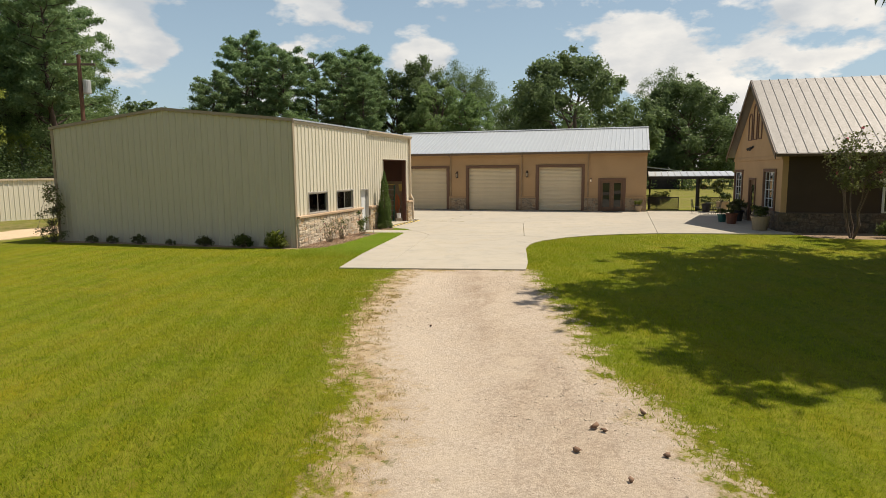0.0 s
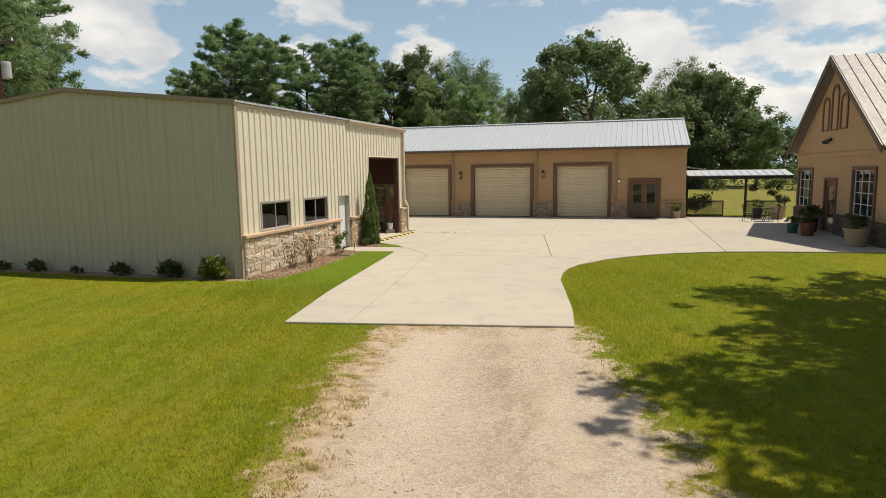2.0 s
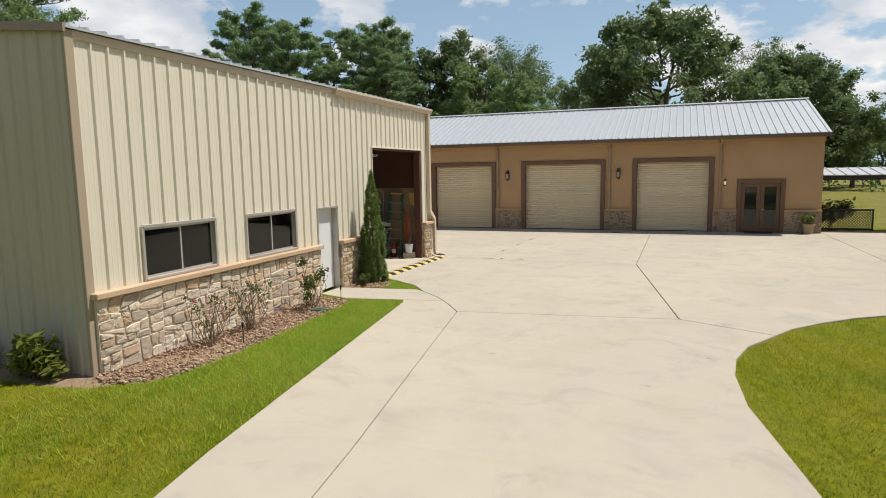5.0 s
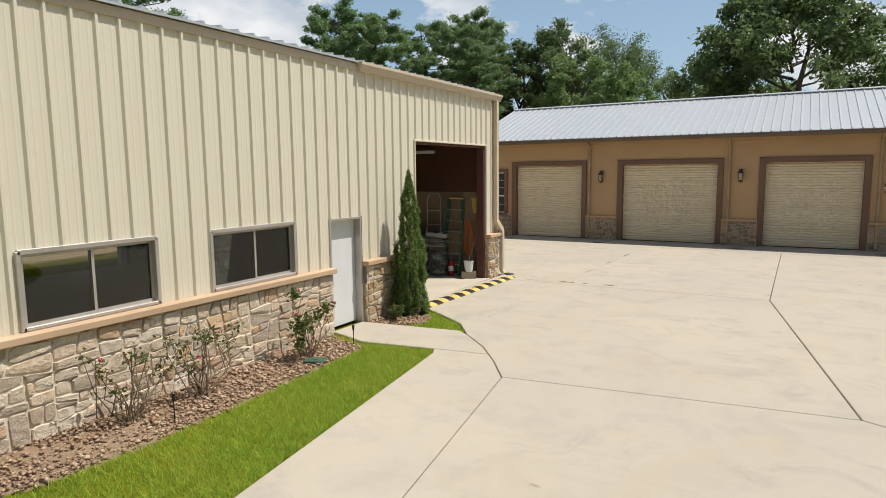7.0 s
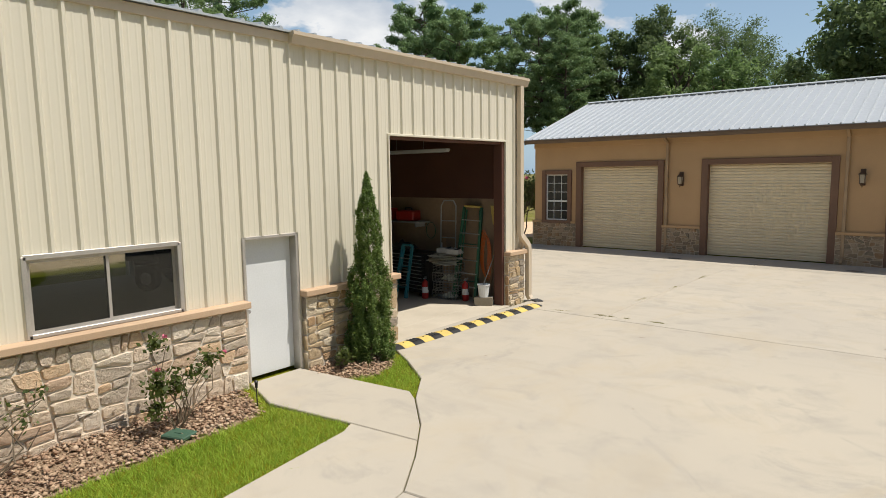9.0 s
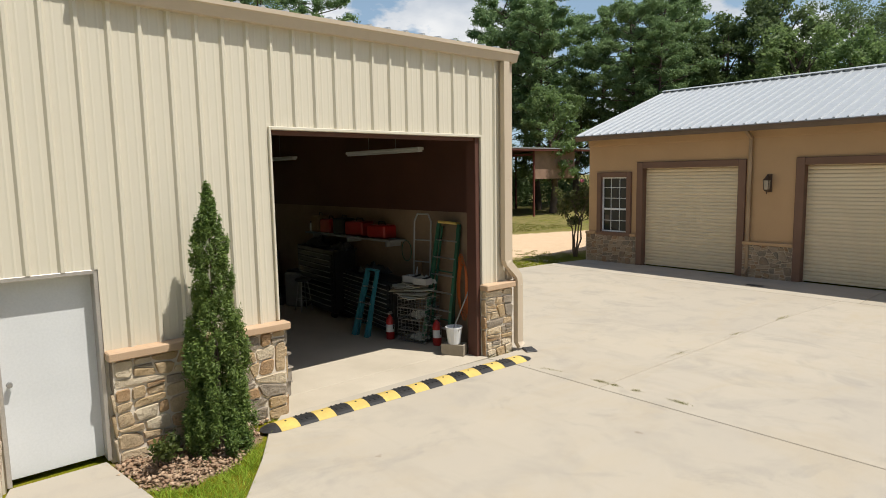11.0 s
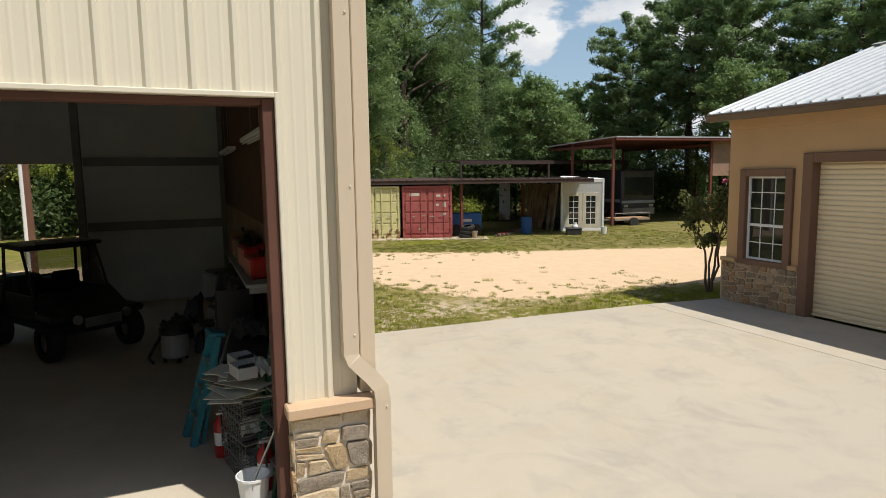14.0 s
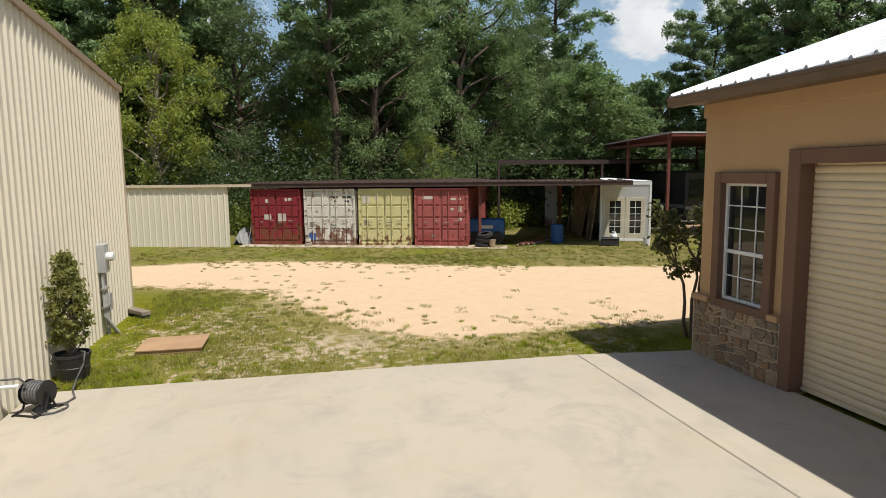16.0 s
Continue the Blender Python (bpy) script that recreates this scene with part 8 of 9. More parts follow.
part("bristles", MB().add([(-0.07, -0.02, 1.5), (0.07, -0.02, 1.5), (0.07, 0.02, 1.5), (-0.07, 0.02, 1.5), (-0.17, -0.03, 1.92), (0.17, -0.03, 1.92), (0.17, 0.03, 1.92), (-0.17, 0.03, 1.92)], [(0, 1, 2, 3), (4, 7, 6, 5), (0, 4, 5, 1), (1, 5, 6, 2), (2, 6, 7, 3), (3, 7, 4, 0)]), M["yellow"], e, "straw-yellow bristles")
e.matrix_basis = pose(-13.45, 35.45, 0.25, -3, 4, 0)
e = thing("extension_cord", "orange extension cord hanging in loops on the wall", "cord")
for k in range(6):
    part("loop", MB().tube([(-13.62 + 0.03 * k + 0.11 * math.cos(a), 35.44 - 0.015 * k, 1.12 - 0.03 * k + 0.5 * math.sin(a)) for a in np.linspace(0, 6.28, 15)], 0.008, 5), M["orange"], e)
solo("leaning_rod", MB().cyl((-13.35, 34.9, 0.25), (-13.15, 35.35, 1.35), 0.012, 0.012, 6), M["steel"], "thin metal rod leaning in a bucket", "rod")
e = thing("pipe_pair", "white pipe and board leaning on the wall", "pipe")
part("pipe", MB().cyl((-15.0, 35.2, 0.0), (-14.95, 35.55, 1.25), 0.025, 0.025, 8), M["white"], e)
part("board", MB().box(-14.9, -14.8, 35.5, 35.53, 0.0, 1.4), M["plank"], e)
# boxes and shards stand in for the torn stone veneer of the pier end
M["bin"] = plain("torn_veneer_grey", (0.38, 0.345, 0.29), (0.24, 0.2, 0.155), 0.7, 0, 3, 30, 0.3)
M["scrap"] = plain("tan_scrap", (0.42, 0.30, 0.19), (0.26, 0.19, 0.13), 0.85, 0, 5, 40, 0.5)
for k in range(3):
    z, o = 0.215 * k, 0.02 * (k % 2)
    e = thing("storage_bin", "battered grey box standing in for the torn pier end", "storage bin", "stacked bins")
    part("tub", MB().box(-0.30, 0.30, -0.27, -0.255, 0.012, 0.205, 0.004).box(-0.30, 0.30, 0.255, 0.27, 0.012, 0.205, 0.004).box(-0.30, -0.285, -0.255, 0.255, 0.012, 0.205, 0.004).box(0.285, 0.30, -0.255, 0.255, 0.012, 0.205, 0.004).box(-0.29, 0.29, -0.26, 0.26, 0.0, 0.012), M["bin"], e)
    part("rim", MB().tube([(-0.31, -0.28, 0.2), (0.31, -0.28, 0.2), (0.31, 0.28, 0.2), (-0.31, 0.28, 0.2), (-0.31, -0.28, 0.2)], 0.014, 6), M["bin"], e)
    e.matrix_basis = pose(-13.60 + o, 31.68 + o, z, 0, 0, 12 - 6 * k)
scrap_rnd = random.Random(73)
for k in range(14):
    e = thing("wood_scrap", "split tan shard standing in for broken pier stone", "wood scrap", "scraps in the bin")
    l, w = scrap_rnd.uniform(0.12, 0.34), scrap_rnd.uniform(0.02, 0.06)
    part("piece", MB().add([(-l, -w, 0), (l * 0.8, -w * 0.6, 0), (l, w * 0.7, 0), (-l * 0.9, w, 0), (-l, -w, 0.03), (l * 0.8, -w * 0.6, 0.02), (l, w * 0.7, 0.035), (-l * 0.9, w, 0.025)], [(3, 2, 1, 0), (4, 5, 6, 7), (0, 1, 5, 4), (1, 2, 6, 5), (2, 3, 7, 6), (3, 0, 4, 7)]), M["scrap" if k % 3 else "bin"], e)
    e.matrix_basis = pose(-13.60 + scrap_rnd.uniform(-0.12, 0.12), 31.70 + scrap_rnd.uniform(-0.1, 0.12), 0.50 + 0.015 * k, scrap_rnd.uniform(-14, 14), scrap_rnd.uniform(-16, 16), scrap_rnd.uniform(0, 180))
# tool chest
e = thing("tool_chest", "tall black rolling tool chest with many drawers", "tool chest")
part("cabinet", MB().box(-0.36, 0.36, -0.24, 0.26, 0.12, 1.50, 0.015), M["blacksteel"], e)
for k in range(10):
    dr = part("drawer", MB().box(-0.33, 0.33, -0.265, -0.24, 0.17 + 0.125 * k, 0.28 + 0.125 * k, 0.006), M["blacksteel"], e)
    part("drawer_pull", MB().box(-0.30, 0.30, -0.285, -0.265, 0.255 + 0.125 * k, 0.277 + 0.125 * k, 0.003), M["pvc"], dr)
for sx in (-1, 1):
    for sy in (-1, 1):
        part("caster", MB().cyl((sx * 0.28 - 0.02, sy * 0.18, 0.06), (sx * 0.28 + 0.02, sy * 0.18, 0.06), 0.06, 0.06, 12), M["rubber"], e)
e.matrix_basis = pose(-17.85, 35.2, 0.0, 0, 0, -5) @ Matrix.Diagonal((2.7, 1, 0.97, 1))
e2 = copy_thing(e, pose(-15.95, 35.22, 0.0, 0, 0, -8) @ Matrix.Diagonal((1.25, 1, 0.72, 1)))
e2["label"] = "lower black tool chest with shallow drawers"
e = thing("storage_shelf", "wall shelf holding red bags and boxes", "shelf")
part("board", MB().box(-18.6, -15.3, 35.15, 35.53, 1.72, 1.76, 0.005), M["dark"], e)
for x in (-18.3, -16.9, -15.5):
    part("bracket", MB().box(x - 0.02, x + 0.02, 35.2, 35.66, 1.62, 1.72).box(x - 0.02, x + 0.02, 35.62, 35.66, 1.3, 1.62), M["dark"], e)
for x, w, h, mat, label in ((-15.9, 0.55, 0.26, "red", "red tool bag on the wall shelf"), (-16.7, 0.6, 0.30, "red", "red fuel can on the wall shelf"), (-17.3, 0.4, 0.34, "black", "black case on the wall shelf"), (-17.85, 0.4, 0.30, "red", "red tool bag on the wall shelf"), (-18.3, 0.3, 0.36, "card", "cardboard box on the wall shelf")):
    e = thing("storage_box", label, "box", "boxes on the wall shelf")
    part("body", MB().box(-w / 2, w / 2, -0.18, 0.18, 0, h, 0.03), M[mat], e)
    part("handle", MB().tube([(-w * 0.2, 0, h), (-w * 0.16, 0, h + 0.06), (w * 0.16, 0, h + 0.06), (w * 0.2, 0, h)], 0.012, 6), M["black"], e)
    e.matrix_basis = pose(x, 35.4, 1.76, 0, 0, 4)
for x, y, w, h, mat, label in ((-18.9, 35.1, 0.5, 0.8, "dark", "dark drum on the shop floor"), (-20.2, 35.0, 0.35, 0.7, "card", "cardboard carton on the shop floor"), (-21.0, 35.2, 0.6, 1.1, "dark", "dark machine against the wall"), (-19.5, 34.2, 0.28, 0.45, "card", "small carton on the shop floor")):
    e = thing("shop_clutter", label, "shop clutter", "clutter along the wall")
    part("body", MB().box(-w / 2, w / 2, -w / 2, w / 2, 0, h, 0.04), M[mat], e)
    part("lid", MB().box(-w * 0.42, w * 0.42, -w * 0.42, w * 0.42, h, h + 0.05, 0.02), M["black"], e)
    e.matrix_basis = pose(x, y, 0, 0, 0, 20)
# more clutter along the side wall
M["dim"] = plain("dusty_black", (0.045, 0.045, 0.045), (0.075, 0.07, 0.06), 0.8)
for k, (x, y, w, d, h) in enumerate(((-19.6, 34.9, 0.9, 0.6, 0.5), (-20.6, 34.3, 0.7, 0.6, 0.45), (-22.0, 34.8, 1.0, 0.7, 0.6))):
    crumple("tool_bag", "slumped black tool bag on the shop floor", "dim", x, y, 0.0, w, d, h, 171 + k)
for x, y, z, w, d, h in ((-15.95, 35.22, 1.08, 0.7, 0.4, 0.22), (-17.1, 35.2, 1.455, 0.6, 0.4, 0.2), (-18.2, 35.25, 1.455, 0.7, 0.4, 0.24)):
    crumple("folded_tarp", "dark folded tarpaulin heaped on the bench", "dim", x, y, z, w, d, h, int(-x * 10))
e = thing("shop_vacuum", "grey and black drum vacuum with a hose", "vacuum cleaner")
part("drum", MB().lathe([(0, 0.08), (0.2, 0.08), (0.22, 0.12), (0.21, 0.46), (0, 0.46)], 18), M["pvc"], e)
part("head", MB().lathe([(0.22, 0.46), (0.22, 0.52), (0.15, 0.64), (0.05, 0.68), (0, 0.68)], 18), M["black"], e)
part("hose", MB().tube([(0.2, 0, 0.36), (0.34, 0.05, 0.42), (0.38, 0.2, 0.2), (0.3, 0.34, 0.03), (0.0, 0.36, 0.03)], 0.025, 8), M["black"], e)
for k in range(4):
    part("caster", MB().cyl((0.17 * math.cos(k * 1.57), 0.17 * math.sin(k * 1.57), 0.0), (0.17 * math.cos(k * 1.57), 0.17 * math.sin(k * 1.57), 0.08), 0.03, 0.03, 8), M["black"], e)
e.matrix_basis = pose(-18.9, 34.3, 0.0, 0, 0, 200)
e = thing("bar_stool", "steel shop stool with a dark round seat", "stool")
part("seat", MB().lathe([(0, 0.68), (0.17, 0.68), (0.19, 0.71), (0.17, 0.74), (0, 0.745)], 18), M["black"], e)
for k in range(4):
    c, q = math.cos(k * 1.57 + 0.78), math.sin(k * 1.57 + 0.78)
    part("leg", MB().cyl((c * 0.2, q * 0.2, 0.0), (c * 0.1, q * 0.1, 0.68), 0.012, 0.012, 7), M["steel"], e)
part("foot_ring", MB().tube([(0.165 * math.cos(a), 0.165 * math.sin(a), 0.25) for a in np.linspace(0, 6.2832, 17)], 0.008, 6), M["steel"], e)
e.matrix_basis = pose(-18.25, 34.85, 0.0)
e = thing("garden_hose", "green hose coiled on a wall hook", "hose")
for k in range(5):
    part("loop", MB().tube([(-15.34 + 0.012 * k + 0.15 * math.cos(a), 35.62 - 0.02 * k, 1.58 - 0.012 * k + 0.2 * math.sin(a)) for a in np.linspace(0, 6.2832, 17)], 0.009, 5), M["green"], e)
e = thing("white_tag", "small white paper tag pinned to the wall", "tag")
part("paper", MB().box(-17.58, -17.46, 35.655, 35.662, 1.1, 1.25), M["white"], e)
for k in range(5):
    e = thing("spray_can", "small can on the wall shelf", "can", "cans on the wall shelf")
    part("can", MB().lathe([(0, 0), (0.032, 0), (0.032, 0.17), (0.02, 0.19), (0, 0.19)], 10), M["steel" if k % 2 else "white"], e)
    part("cap", MB().lathe([(0.02, 0.19), (0.02, 0.225), (0, 0.225)], 8), M["red" if k % 3 else "black"], e)
    e.matrix_basis = pose(-18.55 + 0.075 * k, 35.28, 1.76)
for k, (x, y) in enumerate(((-15.8, 35.42), (-20.6, 35.42))):
    e = thing("fluorescent_light", "unlit white strip light under the roof", "ceiling light", "strip lights")
    part("housing", MB().box(-1.22, 1.22, -0.07, 0.07, 0.03, 0.09, 0.01), M["white"], e)
    for s in (-1, 1):
        part("tube", MB().cyl((-1.2, s * 0.035, 0.015), (1.2, s * 0.035, 0.015), 0.014, 0.014, 8), M["white"], e)
    for s in (-0.45, 0.45):
        part("hanger", MB().cyl((s, 0, 0.09), (s, 0, 1.1), 0.004, 0.004, 4), M["steel"], e)
    e.matrix_basis = pose(x, y - 0.04, 3.41, 0, 0, 0)


# side-by-side utility vehicle
def utv():
    e = thing("utility_vehicle", "black side-by-side utility vehicle with a roof", "utility vehicle")
    body = MB().box(-0.62, 0.62, -1.3, 1.35, 0.42, 0.62, 0.05)
    body.add([(-0.6, -1.55, 0.62), (0.6, -1.55, 0.62), (0.62, -0.55, 0.62), (-0.62, -0.55, 0.62), (-0.5, -1.5, 0.78), (0.5, -1.5, 0.78), (0.6, -0.6, 1.08), (-0.6, -0.6, 1.08)],
             [(3, 2, 1, 0), (4, 5, 6, 7), (0, 1, 5, 4), (1, 2, 6, 5), (2, 3, 7, 6), (3, 0, 4, 7)])
    part("body", body, M["blacksteel"], e)
    part("bumper", MB().tube([(-0.45, -1.5, 0.5), (-0.42, -1.68, 0.55), (0.42, -1.68, 0.55), (0.45, -1.5, 0.5)], 0.025, 6), M["blacksteel"], e)
    for s in (-1, 1):
        part("headlight", MB().lathe([(0, 0.03), (0.07, 0.02), (0.08, 0.0), (0.08, -0.05)], 12, pose(s * 0.4, -1.54, 0.70, 90, 0, 0)), M["steel"], e, "clear headlight")
        part("fender", MB().box(s * 0.45, s * 0.78, -1.45, -0.75, 0.66, 0.78, 0.05), M["black"], e)
        part("fender", MB().box(s * 0.45, s * 0.78, 0.55, 1.25, 0.68, 0.80, 0.05), M["black"], e)
        part("seat", MB().box(s * 0.32 - 0.24, s * 0.32 + 0.24, -0.05, 0.42, 0.66, 0.80, 0.05).box(s * 0.32 - 0.24, s * 0.32 + 0.24, 0.38, 0.52, 0.78, 1.28, 0.05), M["black"], e)
    part("roll_cage", MB().tube([(-0.62, -0.55, 0.9), (-0.6, -0.15, 1.78), (-0.6, 0.6, 1.80), (-0.62, 0.72, 0.6)], 0.028, 8).tube([(0.62, -0.55, 0.9), (0.6, -0.15, 1.78), (0.6, 0.6, 1.80), (0.62, 0.72, 0.6)], 0.028, 8).cyl((-0.6, -0.15, 1.78), (0.6, -0.15, 1.78), 0.028, 0.028, 8).cyl((-0.6, 0.6, 1.8), (0.6, 0.6, 1.8), 0.028, 0.028, 8), M["blacksteel"], e)
    part("canopy", MB().box(-0.68, 0.68, -0.32, 0.78, 1.80, 1.86, 0.03), M["black"], e)
    part("cargo_bed", MB().box(-0.62, 0.62, 0.78, 1.55, 0.78, 0.82).box(-0.62, -0.58, 0.78, 1.55, 0.82, 1.10).box(0.58, 0.62, 0.78, 1.55, 0.82, 1.10).box(-0.58, 0.58, 1.51, 1.55, 0.82, 1.10), M["black"], e)
    part("windscreen", MB().add([(-0.58, -0.52, 0.98), (0.58, -0.52, 0.98), (0.57, -0.17, 1.76), (-0.57, -0.17, 1.76), (-0.58, -0.505, 0.98), (0.58, -0.505, 0.98), (0.57, -0.155, 1.76), (-0.57, -0.155, 1.76)], [(0, 1, 2, 3), (7, 6, 5, 4), (0, 4, 5, 1), (1, 5, 6, 2), (2, 6, 7, 3), (3, 7, 4, 0)]), M["glass_shop"], e, "clear windscreen")
    part("rear_panel", MB().box(-0.58, 0.58, 0.60, 0.63, 0.82, 1.12, 0.01), M["black"], e)
    part("grille", MB().box(-0.3, 0.3, -1.565, -1.54, 0.56, 0.72, 0.01), M["steel"], e)
    part("light_bar", MB().box(-0.45, 0.45, -0.36, -0.30, 1.87, 1.93, 0.015), M["steel"], e)
    part("cargo", MB().box(-0.5, 0.1, 0.85, 1.4, 0.82, 1.22, 0.05).box(0.15, 0.5, 0.9, 1.45, 0.82, 1.08, 0.05), M["black"], e, "black bags in the cargo bed")
    for s in (-1, 1):
        part("door", MB().box(s * 0.615, s * 0.645, -0.5, 0.58, 0.60, 1.02, 0.02), M["blacksteel"], e)
    part("steering_wheel", MB().tube([(-0.32 + 0.16 * math.cos(a), -0.28 + 0.06 * math.sin(a), 1.12 + 0.14 * math.sin(a)) for a in np.linspace(0, 6.28, 13)], 0.014, 5), M["black"], e)
    for sx in (-1, 1):
        for y in (-1.08, 0.92):
            w = part("wheel", MB().lathe([(0.17, -0.12), (0.29, -0.125), (0.325, -0.09), (0.33, 0.0), (0.325, 0.09), (0.29, 0.125), (0.17, 0.12)], 18, pose(sx * 0.66, y, 0.33, 0, 90, 0)), M["rubber"], e)
            part("rim", MB().lathe([(0, 0.05), (0.06, 0.06), (0.17, 0.03), (0.175, -0.1)], 14, pose(sx * 0.70, y, 0.33, 0, 90 * sx, 0)), M["steel"], w)
    e.matrix_basis = pose(-20.95, 32.4, 0.0, 0, 0, 122)
    return e


utv()

# ---- shipping containers under their roof ----
ROW_A, ROW_B = Vector((-40.15, 37.37)), Vector((-36.38, 46.90))
ROW_TURN = math.degrees(math.atan2(ROW_B.x - ROW_A.x, ROW_B.y - ROW_A.y))
BACKZ = -0.20


def rusty(name, a, rust, amount):
    """Container paint worn through to rust, more so low down on the doors."""
    t = NT(name)
    p = t.pos()
    n1, n2, n3 = t.noise(p, 1.1, 6.0, 0.6), t.noise(p, 3.2, 7.0, 0.68), t.noise(t.scaled(p, (6.0, 6.0, 0.8)), 1.0, 5.0)
    col = t.mix(t.ramp(n1, 0.4, 0.7, 0.0, 0.5), a, tuple(c * 0.72 for c in a))
    low = t.node("ShaderNodeSeparateXYZ", Vector=p).outputs["Z"]
    spots = t.math("ADD", t.math("ADD", n2, t.math("MULTIPLY", n3, 0.5)), t.ramp(low, 1.0, -0.2, -0.02, 0.20))
    col = t.mix(t.ramp(spots, 0.95 - amount, 1.02 - amount, 0.0, 0.9), col, rust)
    fine = t.noise(p, 50.0, 4.0)
    col = t.mix(0.4, col, t.mix(fine, (0.3, 0.3, 0.3), (0.7, 0.7, 0.7)), "OVERLAY")
    return t.done(col, 0.7, 0, t.bump(n2, 0.3, 0.01), 0.3)


RUST = (0.17, 0.062, 0.03)
C_PAINT = [rusty("dark_red_paint", (0.25, 0.028, 0.035), RUST, 0.13), rusty("dirty_white_paint", (0.66, 0.62, 0.54), (0.16, 0.06, 0.03), 0.13), rusty("pale_yellow_paint", (0.62, 0.57, 0.28), RUST, 0.05), rusty("faded_red_paint", (0.37, 0.10, 0.09), (0.27, 0.06, 0.05), 0.12)]
C_LABEL = ["dark-red rusty shipping container with closed doors", "dirty white rusty shipping container with closed doors", "pale yellow shipping container with closed doors", "faded red shipping container with closed doors"]
M["rod"] = plain("zinc_rod", (0.34, 0.31, 0.28), (0.22, 0.18, 0.15), 0.5, 0.4)
M["sticker"] = plain("pale_sticker", (0.62, 0.58, 0.5), (0.5, 0.45, 0.38), 0.6)
M["bluepaint"] = plain("blue_sticker", (0.05, 0.12, 0.33), (0.04, 0.1, 0.26), 0.5)


def container(k, m):
    """Doors face -y in its own axes; 2.44 m wide and 2.59 m high."""
    paint = C_PAINT[k]
    e = thing("shipping_container", C_LABEL[k], "container", "containers in the row")
    W, H, L = 1.219, 2.591, 12.19
    mb = MB().box(-W, -W + 0.06, 0.05, L, 0.16, H - 0.1).box(W - 0.06, W, 0.05, L, 0.16, H - 0.1).box(-W + 0.06, W - 0.06, L - 0.06, L, 0.16, H - 0.1)
    y = 0.2
    while y < L - 0.2:
        for s in (-1, 1):
            mb.box(s * W, s * (W + 0.035), y, y + 0.1, 0.16, H - 0.1)
        y += 0.28
    part("side_panel", mb.weld(), paint, e)
    part("roof_panel", MB().box(-W, W, 0, L, H - 0.1, H - 0.04), paint, e)
    part("floor_frame", MB().box(-W, W, 0, L, 0.0, 0.16), paint, e)
    part("door_frame", MB().box(-W, -W + 0.09, -0.01, 0.1, 0.0, H, 0.01).box(W - 0.09, W, -0.01, 0.1, 0.0, H, 0.01).box(-W + 0.09, W - 0.09, -0.01, 0.1, H - 0.11, H, 0.01).box(-W + 0.09, W - 0.09, -0.01, 0.1, 0.0, 0.13, 0.01), paint, e)
    for s in (-1, 1):
        x0, x1 = (-W + 0.095, -0.012) if s < 0 else (0.012, W - 0.095)
        leaf = MB().box(x0, x1, 0.03, 0.07, 0.14, H - 0.12, 0.006)
        for z in (0.24, 0.78, 1.32, 1.86):
            leaf.box(x0 + 0.05, x1 - 0.05, 0.004, 0.032, z, z + 0.47, 0.014)
        lf = part("door_leaf", leaf, paint, e)
        for f in (0.3, 0.74):
            x = x0 + (x1 - x0) * f
            part("lock_rod", MB().cyl((x, -0.035, 0.1), (x, -0.035, H - 0.08), 0.016, 0.016, 8).box(x - 0.04, x + 0.04, -0.035, 0.0, 0.10, 0.16).box(x - 0.04, x + 0.04, -0.035, 0.0, H - 0.14, H - 0.08).box(x - 0.035, x + 0.035, -0.04, 0.008, 0.7, 0.76).box(x - 0.035, x + 0.035, -0.04, 0.008, 1.8, 1.86), paint, lf)
            part("handle", MB().box(x - 0.02 - 0.22 * s, x + 0.02, -0.05, -0.035, 1.05 + 0.06 * (f > 0.5), 1.085 + 0.06 * (f > 0.5), 0.004), M["rod"], lf)
        for z in (0.45, 1.0, 1.6, 2.15):
            part("hinge", MB().box(s * (W - 0.13), s * (W - 0.01), -0.03, 0.03, z, z + 0.07, 0.006), paint, lf)
    # numbers and stickers as plain bars and panels
    bars = {0: [(-0.42, 2.05, 0.16, 0.16, "sticker"), (-0.4, 1.3, 0.34, 0.24, "sticker"), (0.3, 1.28, 0.4, 0.36, "sticker"), (0.52, 2.1, 0.12, 0.14, "sticker"), (0.72, 2.12, 0.2, 0.12, "sticker")],
            1: [(0.3, 2.2, 0.26, 0.09, "black"), (0.3, 2.02, 0.12, 0.08, "black"), (0.85, 2.2, 0.42, 0.09, "black"), (0.85, 2.02, 0.22, 0.08, "black"), (-0.85, 0.38, 0.32, 0.32, "bluepaint"), (-0.85, 0.95, 0.2, 0.22, "rod")],
            2: [(-0.85, 2.1, 0.34, 0.36, "sticker"), (-0.4, 2.2, 0.14, 0.16, "sticker"), (-0.85, 1.05, 0.2, 0.25, "rod")],
            3: [(-0.62, 2.16, 0.5, 0.14, "sticker"), (0.55, 2.1, 0.22, 0.1, "sticker"), (0.85, 2.1, 0.12, 0.1, "sticker"), (0.5, 1.65, 0.14, 0.1, "sticker"), (0.85, 1.65, 0.16, 0.24, "sticker"), (0.85, 1.2, 0.16, 0.1, "sticker"), (-0.35, 0.45, 0.2, 0.1, "rod")]}[k]
    for x, z, w, h, mat in bars:
        part("marking", MB().box(x - w / 2, x + w / 2, -0.001, 0.0035, z - h / 2, z + h / 2), M[mat], e, "faded painted marking")
    e.matrix_basis = m


ux = (ROW_B - ROW_A).normalized()
for k in range(4):
    c = ROW_A + ux * (1.23 + 2.60 * k)
    container(k, pose(c.x, c.y, BACKZ, 0, 0, 90 - ROW_TURN))


def row_at(u, d, z):
    """Along the row from its start, back from the doors, height."""
    p = ROW_A + ux * u
    return (p.x - ux.y * d, p.y + ux.x * d, z)


